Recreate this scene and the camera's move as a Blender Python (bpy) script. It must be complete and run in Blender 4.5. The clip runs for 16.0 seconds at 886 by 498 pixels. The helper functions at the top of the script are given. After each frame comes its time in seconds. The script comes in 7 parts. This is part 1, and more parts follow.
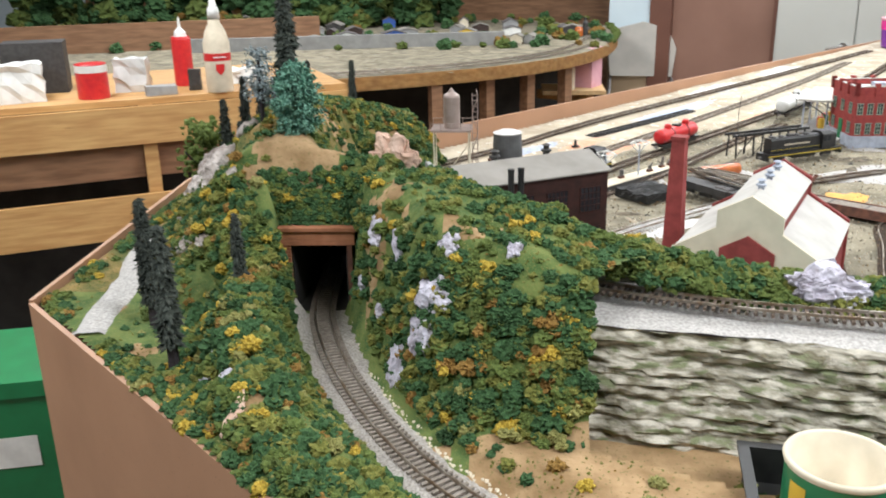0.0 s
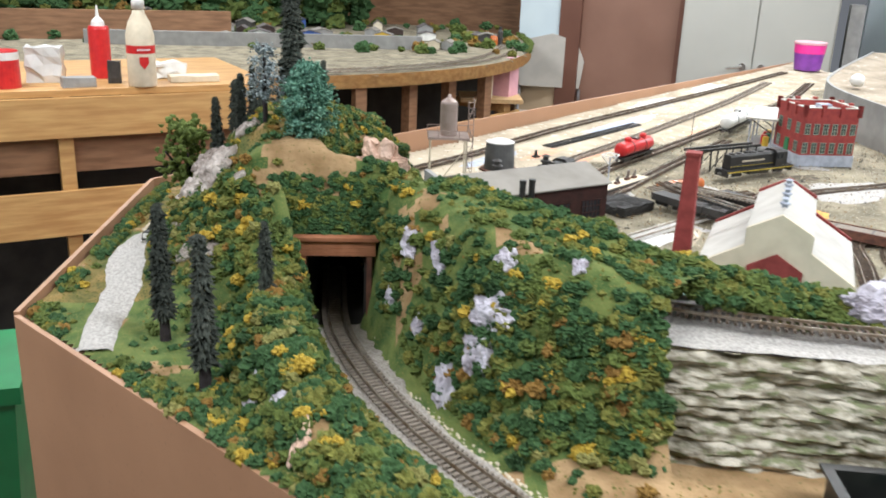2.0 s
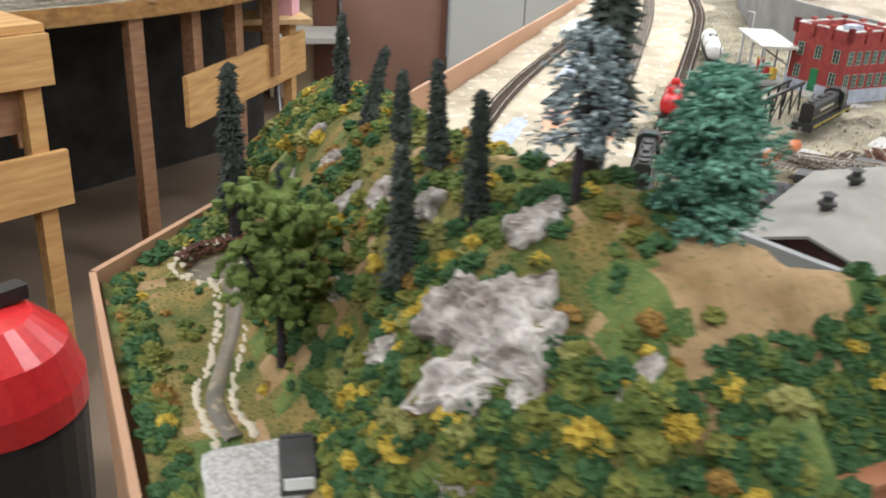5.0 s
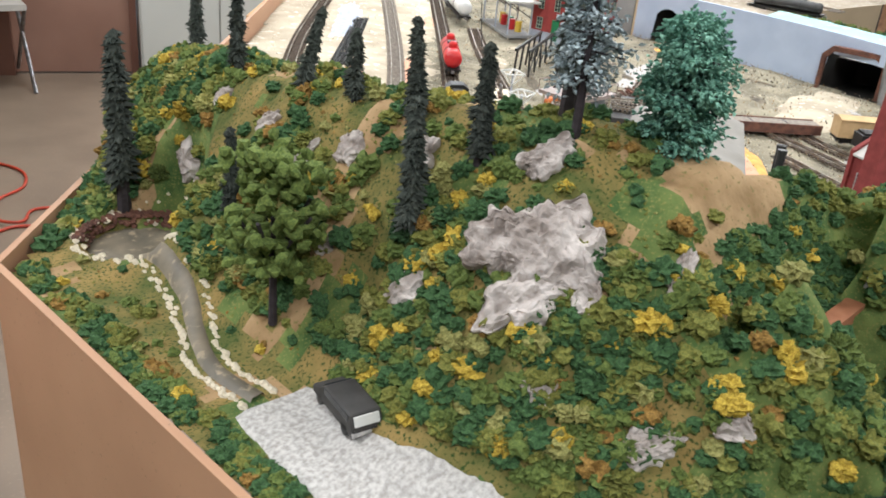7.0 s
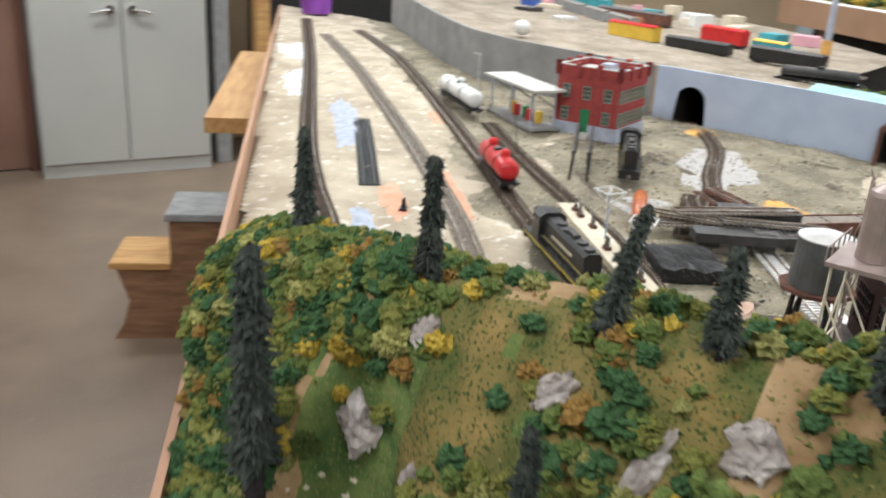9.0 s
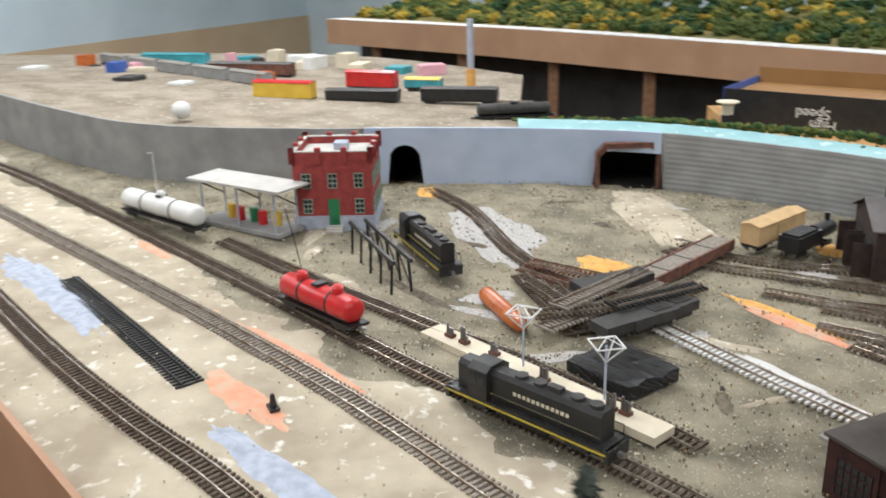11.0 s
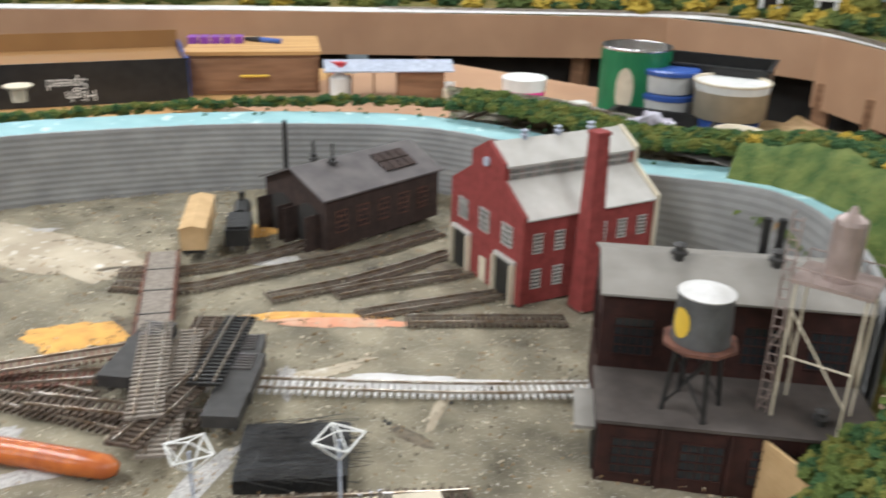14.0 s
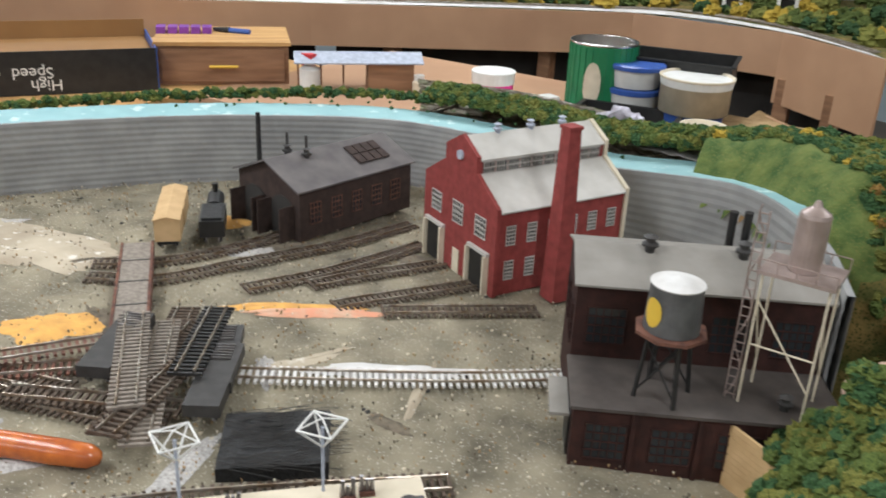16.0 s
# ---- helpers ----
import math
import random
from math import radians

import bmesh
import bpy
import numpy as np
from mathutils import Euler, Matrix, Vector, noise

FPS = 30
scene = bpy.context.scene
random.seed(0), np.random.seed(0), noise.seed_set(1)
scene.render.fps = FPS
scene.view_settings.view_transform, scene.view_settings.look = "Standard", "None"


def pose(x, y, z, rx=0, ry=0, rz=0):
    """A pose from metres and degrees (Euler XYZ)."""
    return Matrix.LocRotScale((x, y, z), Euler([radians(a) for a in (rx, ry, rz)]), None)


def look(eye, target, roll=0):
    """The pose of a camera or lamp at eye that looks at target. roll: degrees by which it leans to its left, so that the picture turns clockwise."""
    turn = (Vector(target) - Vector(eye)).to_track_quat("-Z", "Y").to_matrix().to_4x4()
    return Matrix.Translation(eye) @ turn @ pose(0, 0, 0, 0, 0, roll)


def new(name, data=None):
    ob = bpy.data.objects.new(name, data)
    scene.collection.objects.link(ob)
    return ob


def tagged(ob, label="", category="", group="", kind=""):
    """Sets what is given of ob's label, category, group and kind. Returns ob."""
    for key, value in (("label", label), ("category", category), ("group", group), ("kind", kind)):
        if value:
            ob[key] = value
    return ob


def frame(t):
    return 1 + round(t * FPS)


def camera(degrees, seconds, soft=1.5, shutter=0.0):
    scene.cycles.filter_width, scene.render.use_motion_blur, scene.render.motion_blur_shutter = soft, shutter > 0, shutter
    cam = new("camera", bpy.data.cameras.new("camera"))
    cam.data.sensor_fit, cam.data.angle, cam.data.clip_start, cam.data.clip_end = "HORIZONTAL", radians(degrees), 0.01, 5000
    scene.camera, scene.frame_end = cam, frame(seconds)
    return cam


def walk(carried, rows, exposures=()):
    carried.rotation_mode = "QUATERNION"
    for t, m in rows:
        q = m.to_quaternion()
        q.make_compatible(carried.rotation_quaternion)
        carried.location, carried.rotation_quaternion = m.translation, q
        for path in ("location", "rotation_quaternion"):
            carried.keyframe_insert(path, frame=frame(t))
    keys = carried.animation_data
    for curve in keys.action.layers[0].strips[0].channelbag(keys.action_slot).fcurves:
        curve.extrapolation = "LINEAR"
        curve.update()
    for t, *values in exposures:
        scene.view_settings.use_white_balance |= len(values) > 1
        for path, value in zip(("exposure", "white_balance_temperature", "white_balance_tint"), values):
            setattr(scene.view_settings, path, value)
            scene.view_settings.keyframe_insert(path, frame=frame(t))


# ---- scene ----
cam = camera(53.4, 16.0, soft=1.8, shutter=0.5)
PATH = [
    (0, (0.373, 0.328, 1.452), (0.207, 2.213, 0.805), -1.2),
    (0.5, (0.344, 0.344, 1.44), (0.28, 2.228, 0.771), -0.4),
    (1, (0.312, 0.352, 1.44), (0.354, 2.237, 0.771), 1.1),
    (1.5, (0.256, 0.338, 1.448), (0.362, 2.23, 0.81), 1.3),
    (2, (0.209, 0.365, 1.447), (0.306, 2.259, 0.811), 2.3),
    (2.5, (0.183, 0.495, 1.442), (0.283, 2.399, 0.837), 1.1),
    (3, (0.156, 0.636, 1.443), (0.269, 2.541, 0.845), 2.0),
    (3.5, (0.052, 0.722, 1.447), (0.351, 2.606, 0.845), 2.6),
    (4, (-0.091, 0.798, 1.449), (0.555, 2.578, 0.803), 2.8),
    (4.5, (-0.162, 0.939, 1.423), (0.577, 2.672, 0.751), 3.0),
    (5, (-0.213, 1.077, 1.408), (0.538, 2.745, 0.599), 2.8),
    (5.2, (-0.241, 1.105, 1.408), (0.589, 2.731, 0.591), 3.9),
    (7.3, (-0.416, 1.157, 1.402), (0.906, 2.402, 0.562), 5.2),
    (7.5, (-0.418, 1.176, 1.402), (0.884, 2.458, 0.587), 5.1),
    (8, (-0.396, 1.299, 1.396), (0.848, 2.638, 0.584), 2.3),
    (8.5, (-0.358, 1.439, 1.396), (0.945, 2.756, 0.644), 2.1),
    (9, (-0.359, 1.532, 1.4), (1.139, 2.654, 0.695), 3.4),
    (9.2, (-0.377, 1.577, 1.411), (1.2, 2.593, 0.716), 2.3),
    (11.3, (-0.231, 2.084, 1.46), (1.645, 2.056, 0.767), -1.3),
    (11.5, (-0.219, 2.133, 1.459), (1.633, 1.944, 0.729), -0.9),
    (12, (-0.122, 2.159, 1.45), (1.642, 1.614, 0.68), 0.1),
    (12.5, (0.037, 2.149, 1.448), (1.73, 1.444, 0.65), -1.2),
    (13, (0.09, 2.166, 1.449), (1.609, 1.134, 0.657), 0.1),
    (13.5, (0.14, 2.265, 1.457), (1.442, 0.967, 0.669), 0.8),
    (14, (0.158, 2.316, 1.468), (1.244, 0.822, 0.702), 1.6),
    (14.5, (0.161, 2.282, 1.472), (1.056, 0.656, 0.728), 2.8),
    (15, (0.169, 2.294, 1.471), (1.111, 0.706, 0.701), 2.2),
    (15.5, (0.177, 2.325, 1.475), (1.237, 0.817, 0.699), 1.8),
    (16, (0.16, 2.336, 1.474), (1.174, 0.799, 0.693), 2.7),
]
walk(cam, [(t, look(eye, target, roll)) for t, eye, target, roll in PATH], [(0, 0.47), (3.6, 0.5), (4.5, 0.22), (5, 0.38), (8, 0.5), (9, 0.14), (11.3, -0.05), (13, 0.02), (16, -0.12)])

# ---- light ----
world = bpy.data.worlds.new("room_air")
world.use_nodes = True
world.node_tree.nodes["Background"].inputs[0].default_value = (0.75, 0.8, 0.9, 1)
world.node_tree.nodes["Background"].inputs[1].default_value = 0.15
scene.world = world
scene.view_settings.exposure = 0.0
for lx in (-1.2, 1.5, 4.0):
    for ly in (0.3, 2.6, 5.0):
        lamp = bpy.data.lights.new("ceiling_tube", "AREA")
        lamp.shape, lamp.size, lamp.size_y = "RECTANGLE", 1.3, 0.35
        lamp.energy, lamp.color = 36, (0.94, 0.98, 1.03)
        new("ceiling_tube", lamp).matrix_world = pose(lx, ly, 2.68, 0, 0, -24)


# ---- materials ----
def material(name, col, col2=None, scale=40.0, rough=0.7, bump=0.0, metal=0.0, fine=None, low=0.35, high=0.65, detail=5.0, stretch=(1, 1, 1), per=0.0):
    m = bpy.data.materials.new(name)
    m.use_nodes = True
    nt = m.node_tree
    b = nt.nodes["Principled BSDF"]
    b.inputs["Roughness"].default_value, b.inputs["Metallic"].default_value = rough, metal
    if rough > 0.6:
        b.inputs["Specular IOR Level"].default_value = 0.25
    col2 = col2 or tuple(c * 0.72 for c in col)
    tc, mp = nt.nodes.new("ShaderNodeTexCoord"), nt.nodes.new("ShaderNodeMapping")
    mp.inputs["Scale"].default_value = stretch
    nt.links.new(tc.outputs["Object"], mp.inputs["Vector"])
    n = nt.nodes.new("ShaderNodeTexNoise")
    n.inputs["Scale"].default_value, n.inputs["Detail"].default_value = scale, detail
    nt.links.new(mp.outputs[0], n.inputs["Vector"])
    r = nt.nodes.new("ShaderNodeValToRGB")
    r.color_ramp.elements[0].position, r.color_ramp.elements[1].position = low, high
    r.color_ramp.elements[0].color, r.color_ramp.elements[1].color = (*col2, 1), (*col, 1)
    nt.links.new(n.outputs["Fac"], r.inputs[0])
    out = r.outputs[0]
    if fine:
        n2 = nt.nodes.new("ShaderNodeTexNoise")
        n2.inputs["Scale"].default_value, n2.inputs["Detail"].default_value = fine[0], 3
        nt.links.new(mp.outputs[0], n2.inputs["Vector"])
        r2 = nt.nodes.new("ShaderNodeValToRGB")
        r2.color_ramp.elements[0].position, r2.color_ramp.elements[1].position = fine[2], fine[2] + 0.1
        mx = nt.nodes.new("ShaderNodeMix")
        mx.data_type = "RGBA"
        mx.inputs["B"].default_value = (*fine[1], 1)
        nt.links.new(n2.outputs["Fac"], r2.inputs[0])
        nt.links.new(r2.outputs[0], mx.inputs["Factor"])
        nt.links.new(out, mx.inputs["A"])
        out = mx.outputs["Result"]
    if per:
        oi, hs = nt.nodes.new("ShaderNodeObjectInfo"), nt.nodes.new("ShaderNodeHueSaturation")
        mr = nt.nodes.new("ShaderNodeMapRange")
        mr.inputs["To Min"].default_value, mr.inputs["To Max"].default_value = 1 - per, 1 + per
        nt.links.new(oi.outputs["Random"], mr.inputs["Value"])
        nt.links.new(mr.outputs[0], hs.inputs["Value"])
        nt.links.new(out, hs.inputs["Color"])
        out = hs.outputs[0]
    nt.links.new(out, b.inputs["Base Color"])
    if bump:
        bp = nt.nodes.new("ShaderNodeBump")
        bp.inputs["Strength"].default_value, bp.inputs["Distance"].default_value = bump, 0.3 / scale
        nt.links.new(n.outputs["Fac"], bp.inputs["Height"])
        nt.links.new(bp.outputs[0], b.inputs["Normal"])
    return m


M = {
    "grass": material("grass", (0.27, 0.185, 0.065), (0.085, 0.1, 0.028), 28, 0.95, 0.8, fine=(420, (0.03, 0.06, 0.013), 0.54)),
    "turf": material("turf", (0.15, 0.19, 0.055), (0.055, 0.105, 0.03), 40, 0.95, 0.9, fine=(520, (0.2, 0.2, 0.065), 0.56)),
    "earth": material("earth", (0.42, 0.28, 0.15), (0.24, 0.15, 0.07), 30, 0.95, 0.6, fine=(300, (0.16, 0.15, 0.05), 0.6)),
    "yard": material("yard", (0.33, 0.29, 0.205), (0.125, 0.11, 0.078), 16, 0.95, 0.7, fine=(420, (0.55, 0.52, 0.45), 0.61), low=0.3, high=0.68, detail=12),
    "sand": material("sand", (0.52, 0.45, 0.34), (0.36, 0.3, 0.22), 14, 0.95, 0.3, fine=(60, (0.72, 0.68, 0.6), 0.6)),
    "ballast": material("ballast", (0.5, 0.46, 0.41), (0.25, 0.23, 0.21), 420, 0.95, 1.0),
    "gravel": material("gravel", (0.55, 0.53, 0.5), (0.33, 0.31, 0.29), 300, 0.95, 0.8),
    "plaster": material("plaster", (0.75, 0.74, 0.72), (0.55, 0.53, 0.5), 30, 0.9, 0.4),
    "pinkplaster": material("pinkplaster", (0.75, 0.55, 0.45), (0.6, 0.4, 0.3), 40, 0.9, 0.5),
    "orange": material("orange", (0.75, 0.42, 0.12), (0.6, 0.32, 0.1), 60, 0.9, 0.4),
    "salmon": material("salmon", (0.7, 0.32, 0.2), (0.6, 0.4, 0.28), 50, 0.9, 0.4),
    "rock": material("rock", (0.6, 0.54, 0.5), (0.22, 0.18, 0.155), 45, 0.85, 1.0, detail=8),
    "bluerock": material("bluerock", (0.66, 0.64, 0.72), (0.36, 0.33, 0.38), 55, 0.85, 1.0, detail=8),
    "cliff": material("cliff", (0.56, 0.52, 0.43), (0.17, 0.15, 0.1), 70, 0.9, 1.0, fine=(75, (0.2, 0.22, 0.12), 0.54), stretch=(0.7, 0.7, 2.2), low=0.38, high=0.6, detail=12),
    "ledgerock": material("ledgerock", (0.5, 0.42, 0.28), (0.3, 0.27, 0.22), 40, 0.9, 0.9, fine=(80, (0.6, 0.6, 0.62), 0.58)),
    "fascia": material("fascia", (0.45, 0.25, 0.145), (0.37, 0.2, 0.115), 5, 0.55, 0.02, fine=(300, (0.26, 0.145, 0.085), 0.66)),
    "fascia_tan": material("fascia_tan", (0.44, 0.26, 0.15), (0.37, 0.21, 0.12), 6, 0.6, 0.02),
    "pine": material("pine", (0.6, 0.36, 0.14), (0.44, 0.23, 0.08), 6, 0.55, 0.05, stretch=(1, 9, 9), fine=(9, (0.3, 0.14, 0.05), 0.72)),
    "darkwood": material("darkwood", (0.17, 0.08, 0.045), (0.09, 0.045, 0.028), 8, 0.6, 0.05, stretch=(1, 7, 7)),
    "oldwood": material("oldwood", (0.32, 0.17, 0.09), (0.2, 0.1, 0.05), 8, 0.6, 0.05, stretch=(1, 7, 7)),
    "annexroof": material("annexroof", (0.1, 0.085, 0.075), (0.06, 0.05, 0.045), 30, 0.8, 0.1),
    "tabletan": material("tabletan", (0.36, 0.3, 0.23), (0.22, 0.18, 0.13), 12, 0.9, 0.3, fine=(90, (0.5, 0.47, 0.42), 0.6)),
    # near-black base colour that paints in the shade of hollows and under tables
    "hollow_shade": material("hollow_shade", (0.05, 0.046, 0.042), (0.03, 0.028, 0.026), 10, 0.9),
    "wallblue": material("wallblue", (0.62, 0.72, 0.76), (0.55, 0.65, 0.7), 3, 0.7),
    "walltan": material("walltan", (0.6, 0.46, 0.3), (0.54, 0.4, 0.26), 3, 0.7),
    "floor": material("floor", (0.235, 0.175, 0.125), (0.18, 0.133, 0.095), 3, 0.45, 0.0, fine=(120, (0.27, 0.2, 0.145), 0.6)),
    "ceiling": material("ceiling", (0.8, 0.8, 0.78), (0.72, 0.72, 0.7), 2, 0.9),
    "door": material("door", (0.26, 0.14, 0.1), (0.22, 0.115, 0.08), 3, 0.5),
    "doorframe": material("doorframe", (0.17, 0.075, 0.05), (0.14, 0.06, 0.04), 3, 0.45),
    "cabinet": material("cabinet", (0.46, 0.46, 0.42), (0.42, 0.42, 0.385), 2, 0.4),
    "chrome": material("chrome", (0.7, 0.7, 0.7), (0.6, 0.6, 0.6), 5, 0.2, metal=1.0),
    "steel": material("steel", (0.35, 0.35, 0.36), (0.2, 0.18, 0.17), 30, 0.35, metal=0.8),
    "rail": material("rail", (0.5, 0.46, 0.4), (0.25, 0.18, 0.12), 60, 0.35, metal=0.8),
    "tie": material("tie", (0.13, 0.095, 0.07), (0.06, 0.045, 0.035), 200, 0.85),
    "tie_grey": material("tie_grey", (0.3, 0.26, 0.22), (0.2, 0.17, 0.14), 200, 0.85),
    "blackp": material("blackp", (0.022, 0.021, 0.02), (0.012, 0.012, 0.012), 60, 0.45),
    "charcoal": material("charcoal", (0.05, 0.047, 0.044), (0.03, 0.028, 0.026), 80, 0.6),
    "stripe": material("stripe", (0.55, 0.42, 0.05), None, 50, 0.5),
    "redp": material("redp", (0.62, 0.03, 0.03), (0.5, 0.02, 0.025), 50, 0.3),
    "whitep": material("whitep", (0.78, 0.78, 0.75), (0.66, 0.66, 0.63), 30, 0.45),
    "yellowp": material("yellowp", (0.75, 0.5, 0.06), (0.65, 0.42, 0.05), 40, 0.5),
    "bluep": material("bluep", (0.05, 0.12, 0.42), (0.04, 0.1, 0.36), 40, 0.35),
    "tealp": material("tealp", (0.05, 0.35, 0.4), None, 40, 0.5),
    "orangep": material("orangep", (0.6, 0.17, 0.04), (0.4, 0.1, 0.03), 60, 0.25),
    "purplep": material("purplep", (0.25, 0.06, 0.4), None, 40, 0.4),
    "pinkp": material("pinkp", (0.85, 0.05, 0.35), (0.8, 0.04, 0.3), 20, 0.35),
    "pinkfoam": material("pinkfoam", (0.72, 0.4, 0.45), (0.66, 0.35, 0.4), 30, 0.8),
    "greenp": material("greenp", (0.02, 0.22, 0.09), (0.016, 0.18, 0.075), 30, 0.35),
    "binp": material("binp", (0.01, 0.2, 0.07), (0.008, 0.16, 0.055), 12, 0.4),
    "cream": material("cream", (0.7, 0.62, 0.48), (0.6, 0.53, 0.4), 40, 0.7),
    "brickred": material("brickred", (0.3, 0.06, 0.055), (0.22, 0.045, 0.04), 90, 0.75, 0.2),
    "towerred": material("towerred", (0.38, 0.07, 0.06), (0.28, 0.05, 0.05), 90, 0.75, 0.2),
    "stonegrey": material("stonegrey", (0.46, 0.5, 0.58), (0.34, 0.37, 0.44), 80, 0.8),
    "shopbrown": material("shopbrown", (0.05, 0.02, 0.016), (0.03, 0.014, 0.012), 90, 0.75, 0.15),
    "housebrown": material("housebrown", (0.06, 0.04, 0.034), (0.04, 0.028, 0.024), 90, 0.8, 0.15),
    "roofgrey": material("roofgrey", (0.3, 0.28, 0.25), (0.23, 0.215, 0.19), 25, 0.75, 0.05),
    "roofdark": material("roofdark", (0.16, 0.145, 0.14), (0.11, 0.1, 0.1), 30, 0.8, 0.05),
    "rooflight": material("rooflight", (0.58, 0.56, 0.52), (0.48, 0.46, 0.42), 30, 0.7),
    "pane": material("pane", (0.03, 0.035, 0.04), (0.02, 0.022, 0.025), 30, 0.15),
    "paneframe": material("paneframe", (0.35, 0.45, 0.36), (0.28, 0.37, 0.3), 40, 0.6),
    "cinder": material("cinder", (0.2, 0.165, 0.12), (0.09, 0.078, 0.06), 90, 0.95, 0.6),
    "tank": material("tank", (0.11, 0.11, 0.11), (0.07, 0.07, 0.07), 60, 0.5),
    "silo": material("silo", (0.42, 0.33, 0.3), (0.32, 0.25, 0.22), 60, 0.4, metal=0.3),
    "concrete": material("concrete", (0.34, 0.34, 0.33), (0.26, 0.26, 0.255), 20, 0.85, 0.2),
    "foamblue": material("foamblue", (0.5, 0.58, 0.72), (0.44, 0.52, 0.66), 20, 0.8),
    "river": material("river", (0.3, 0.52, 0.53), (0.24, 0.44, 0.46), 18, 0.6, fine=(40, (0.55, 0.72, 0.7), 0.62)),
    "coal": material("coal", (0.012, 0.012, 0.012), (0.006, 0.006, 0.006), 200, 0.6, 1.0),
    "rust": material("rust", (0.2, 0.09, 0.06), (0.1, 0.05, 0.04), 90, 0.85),
    "clapboard": material("clapboard", (0.4, 0.17, 0.09), (0.3, 0.12, 0.06), 60, 0.7),
    "woodtan": material("woodtan", (0.62, 0.42, 0.22), (0.5, 0.33, 0.16), 40, 0.7),
    "clear": material("clear", (0.6, 0.6, 0.58), (0.5, 0.5, 0.48), 20, 0.2),
    "card": material("card", (0.3, 0.16, 0.06), (0.26, 0.135, 0.05), 8, 0.7),
    "cushion": material("cushion", (0.5, 0.47, 0.42), (0.42, 0.4, 0.36), 8, 0.5),
    "cord": material("cord", (0.5, 0.05, 0.02), None, 20, 0.5),
    "water": material("water", (0.2, 0.165, 0.115), (0.11, 0.095, 0.07), 45, 0.6, fine=(120, (0.3, 0.24, 0.16), 0.58)),
    "leaf": material("leaf", (0.14, 0.18, 0.046), (0.042, 0.068, 0.018), 700, 0.95, 1.0, per=0.3, low=0.3, high=0.7),
    "leafdark": material("leafdark", (0.058, 0.122, 0.045), (0.016, 0.042, 0.017), 700, 0.95, 1.0, per=0.3, low=0.3, high=0.7),
    "leaflight": material("leaflight", (0.23, 0.225, 0.055), (0.075, 0.09, 0.02), 700, 0.95, 1.0, per=0.3, low=0.3, high=0.7),
    "leafyellow": material("leafyellow", (0.52, 0.38, 0.06), (0.2, 0.13, 0.018), 700, 0.95, 1.0, per=0.2, low=0.3, high=0.7),
    "leafpale": material("leafpale", (0.4, 0.37, 0.13), (0.13, 0.14, 0.04), 700, 0.95, 1.0, per=0.2, low=0.3, high=0.7),
    "leaforange": material("leaforange", (0.33, 0.19, 0.05), (0.11, 0.065, 0.018), 700, 0.95, 1.0, per=0.2, low=0.3, high=0.7),
    "needle": material("needle", (0.07, 0.08, 0.066), (0.028, 0.034, 0.028), 200, 0.95, 0.8, per=0.2),
    "spruce": material("spruce", (0.26, 0.5, 0.38), (0.045, 0.14, 0.1), 260, 0.9, 0.8),
    "bluespruce": material("bluespruce", (0.5, 0.58, 0.6), (0.12, 0.16, 0.17), 200, 0.9, 0.8),
    "bark": material("bark", (0.05, 0.04, 0.045), (0.03, 0.025, 0.025), 200, 0.9),
}


# ---- building helpers ----
def box(bm, x0, x1, y0, y1, z0, z1, m=None):
    vs = bmesh.ops.create_cube(bm, size=1.0)["verts"]
    t = Matrix.Translation(((x0 + x1) / 2, (y0 + y1) / 2, (z0 + z1) / 2)) @ Matrix.Diagonal((abs(x1 - x0), abs(y1 - y0), abs(z1 - z0), 1))
    bmesh.ops.transform(bm, matrix=(m or Matrix()) @ t, verts=vs)
    return vs


def cyl(bm, r1, r2, h, seg=16, m=None, caps=True):
    vs = bmesh.ops.create_cone(bm, cap_ends=caps, segments=seg, radius1=r1, radius2=r2, depth=h)["verts"]
    bmesh.ops.transform(bm, matrix=(m or Matrix()) @ Matrix.Translation((0, 0, h / 2)), verts=vs)
    return vs


def bar(bm, a, b, r, seg=6):
    a, b = Vector(a), Vector(b)
    d = b - a
    return cyl(bm, r, r, d.length, seg, Matrix.Translation(a) @ d.to_track_quat("Z", "Y").to_matrix().to_4x4())


def lathe(bm, profile, seg=24, m=None, caps=True):
    rings = []
    m = m or Matrix()
    for r, z in profile:
        rings.append([bm.verts.new(m @ Vector((r * math.cos(6.28319 * k / seg), r * math.sin(6.28319 * k / seg), z))) for k in range(seg)])
    for a, b in zip(rings, rings[1:]):
        for k in range(seg):
            bm.faces.new((a[k], a[(k + 1) % seg], b[(k + 1) % seg], b[k]))
    if caps and profile[0][0] > 0.0005:
        bm.faces.new(rings[0][::-1])
    if caps and profile[-1][0] > 0.0005:
        bm.faces.new(rings[-1])


def prism(bm, poly, y0, y1, m=None):
    """A profile in x and z, drawn along y."""
    m = m or Matrix()
    a = [bm.verts.new(m @ Vector((x, y0, z))) for x, z in poly]
    b = [bm.verts.new(m @ Vector((x, y1, z))) for x, z in poly]
    n = len(poly)
    bm.faces.new(a)
    bm.faces.new(b[::-1])
    for k in range(n):
        bm.faces.new((a[k], b[k], b[(k + 1) % n], a[(k + 1) % n]))


def part(name, bm, mat, parent=None, label="", smooth=False):
    me = bpy.data.meshes.new(name)
    bmesh.ops.recalc_face_normals(bm, faces=bm.faces)
    bm.to_mesh(me)
    bm.free()
    me.materials.append(M[mat] if isinstance(mat, str) else mat)
    if smooth:
        me.polygons.foreach_set("use_smooth", [True] * len(me.polygons))
    ob = new(name, me)
    if parent:
        ob.parent = parent
    return tagged(ob, label)


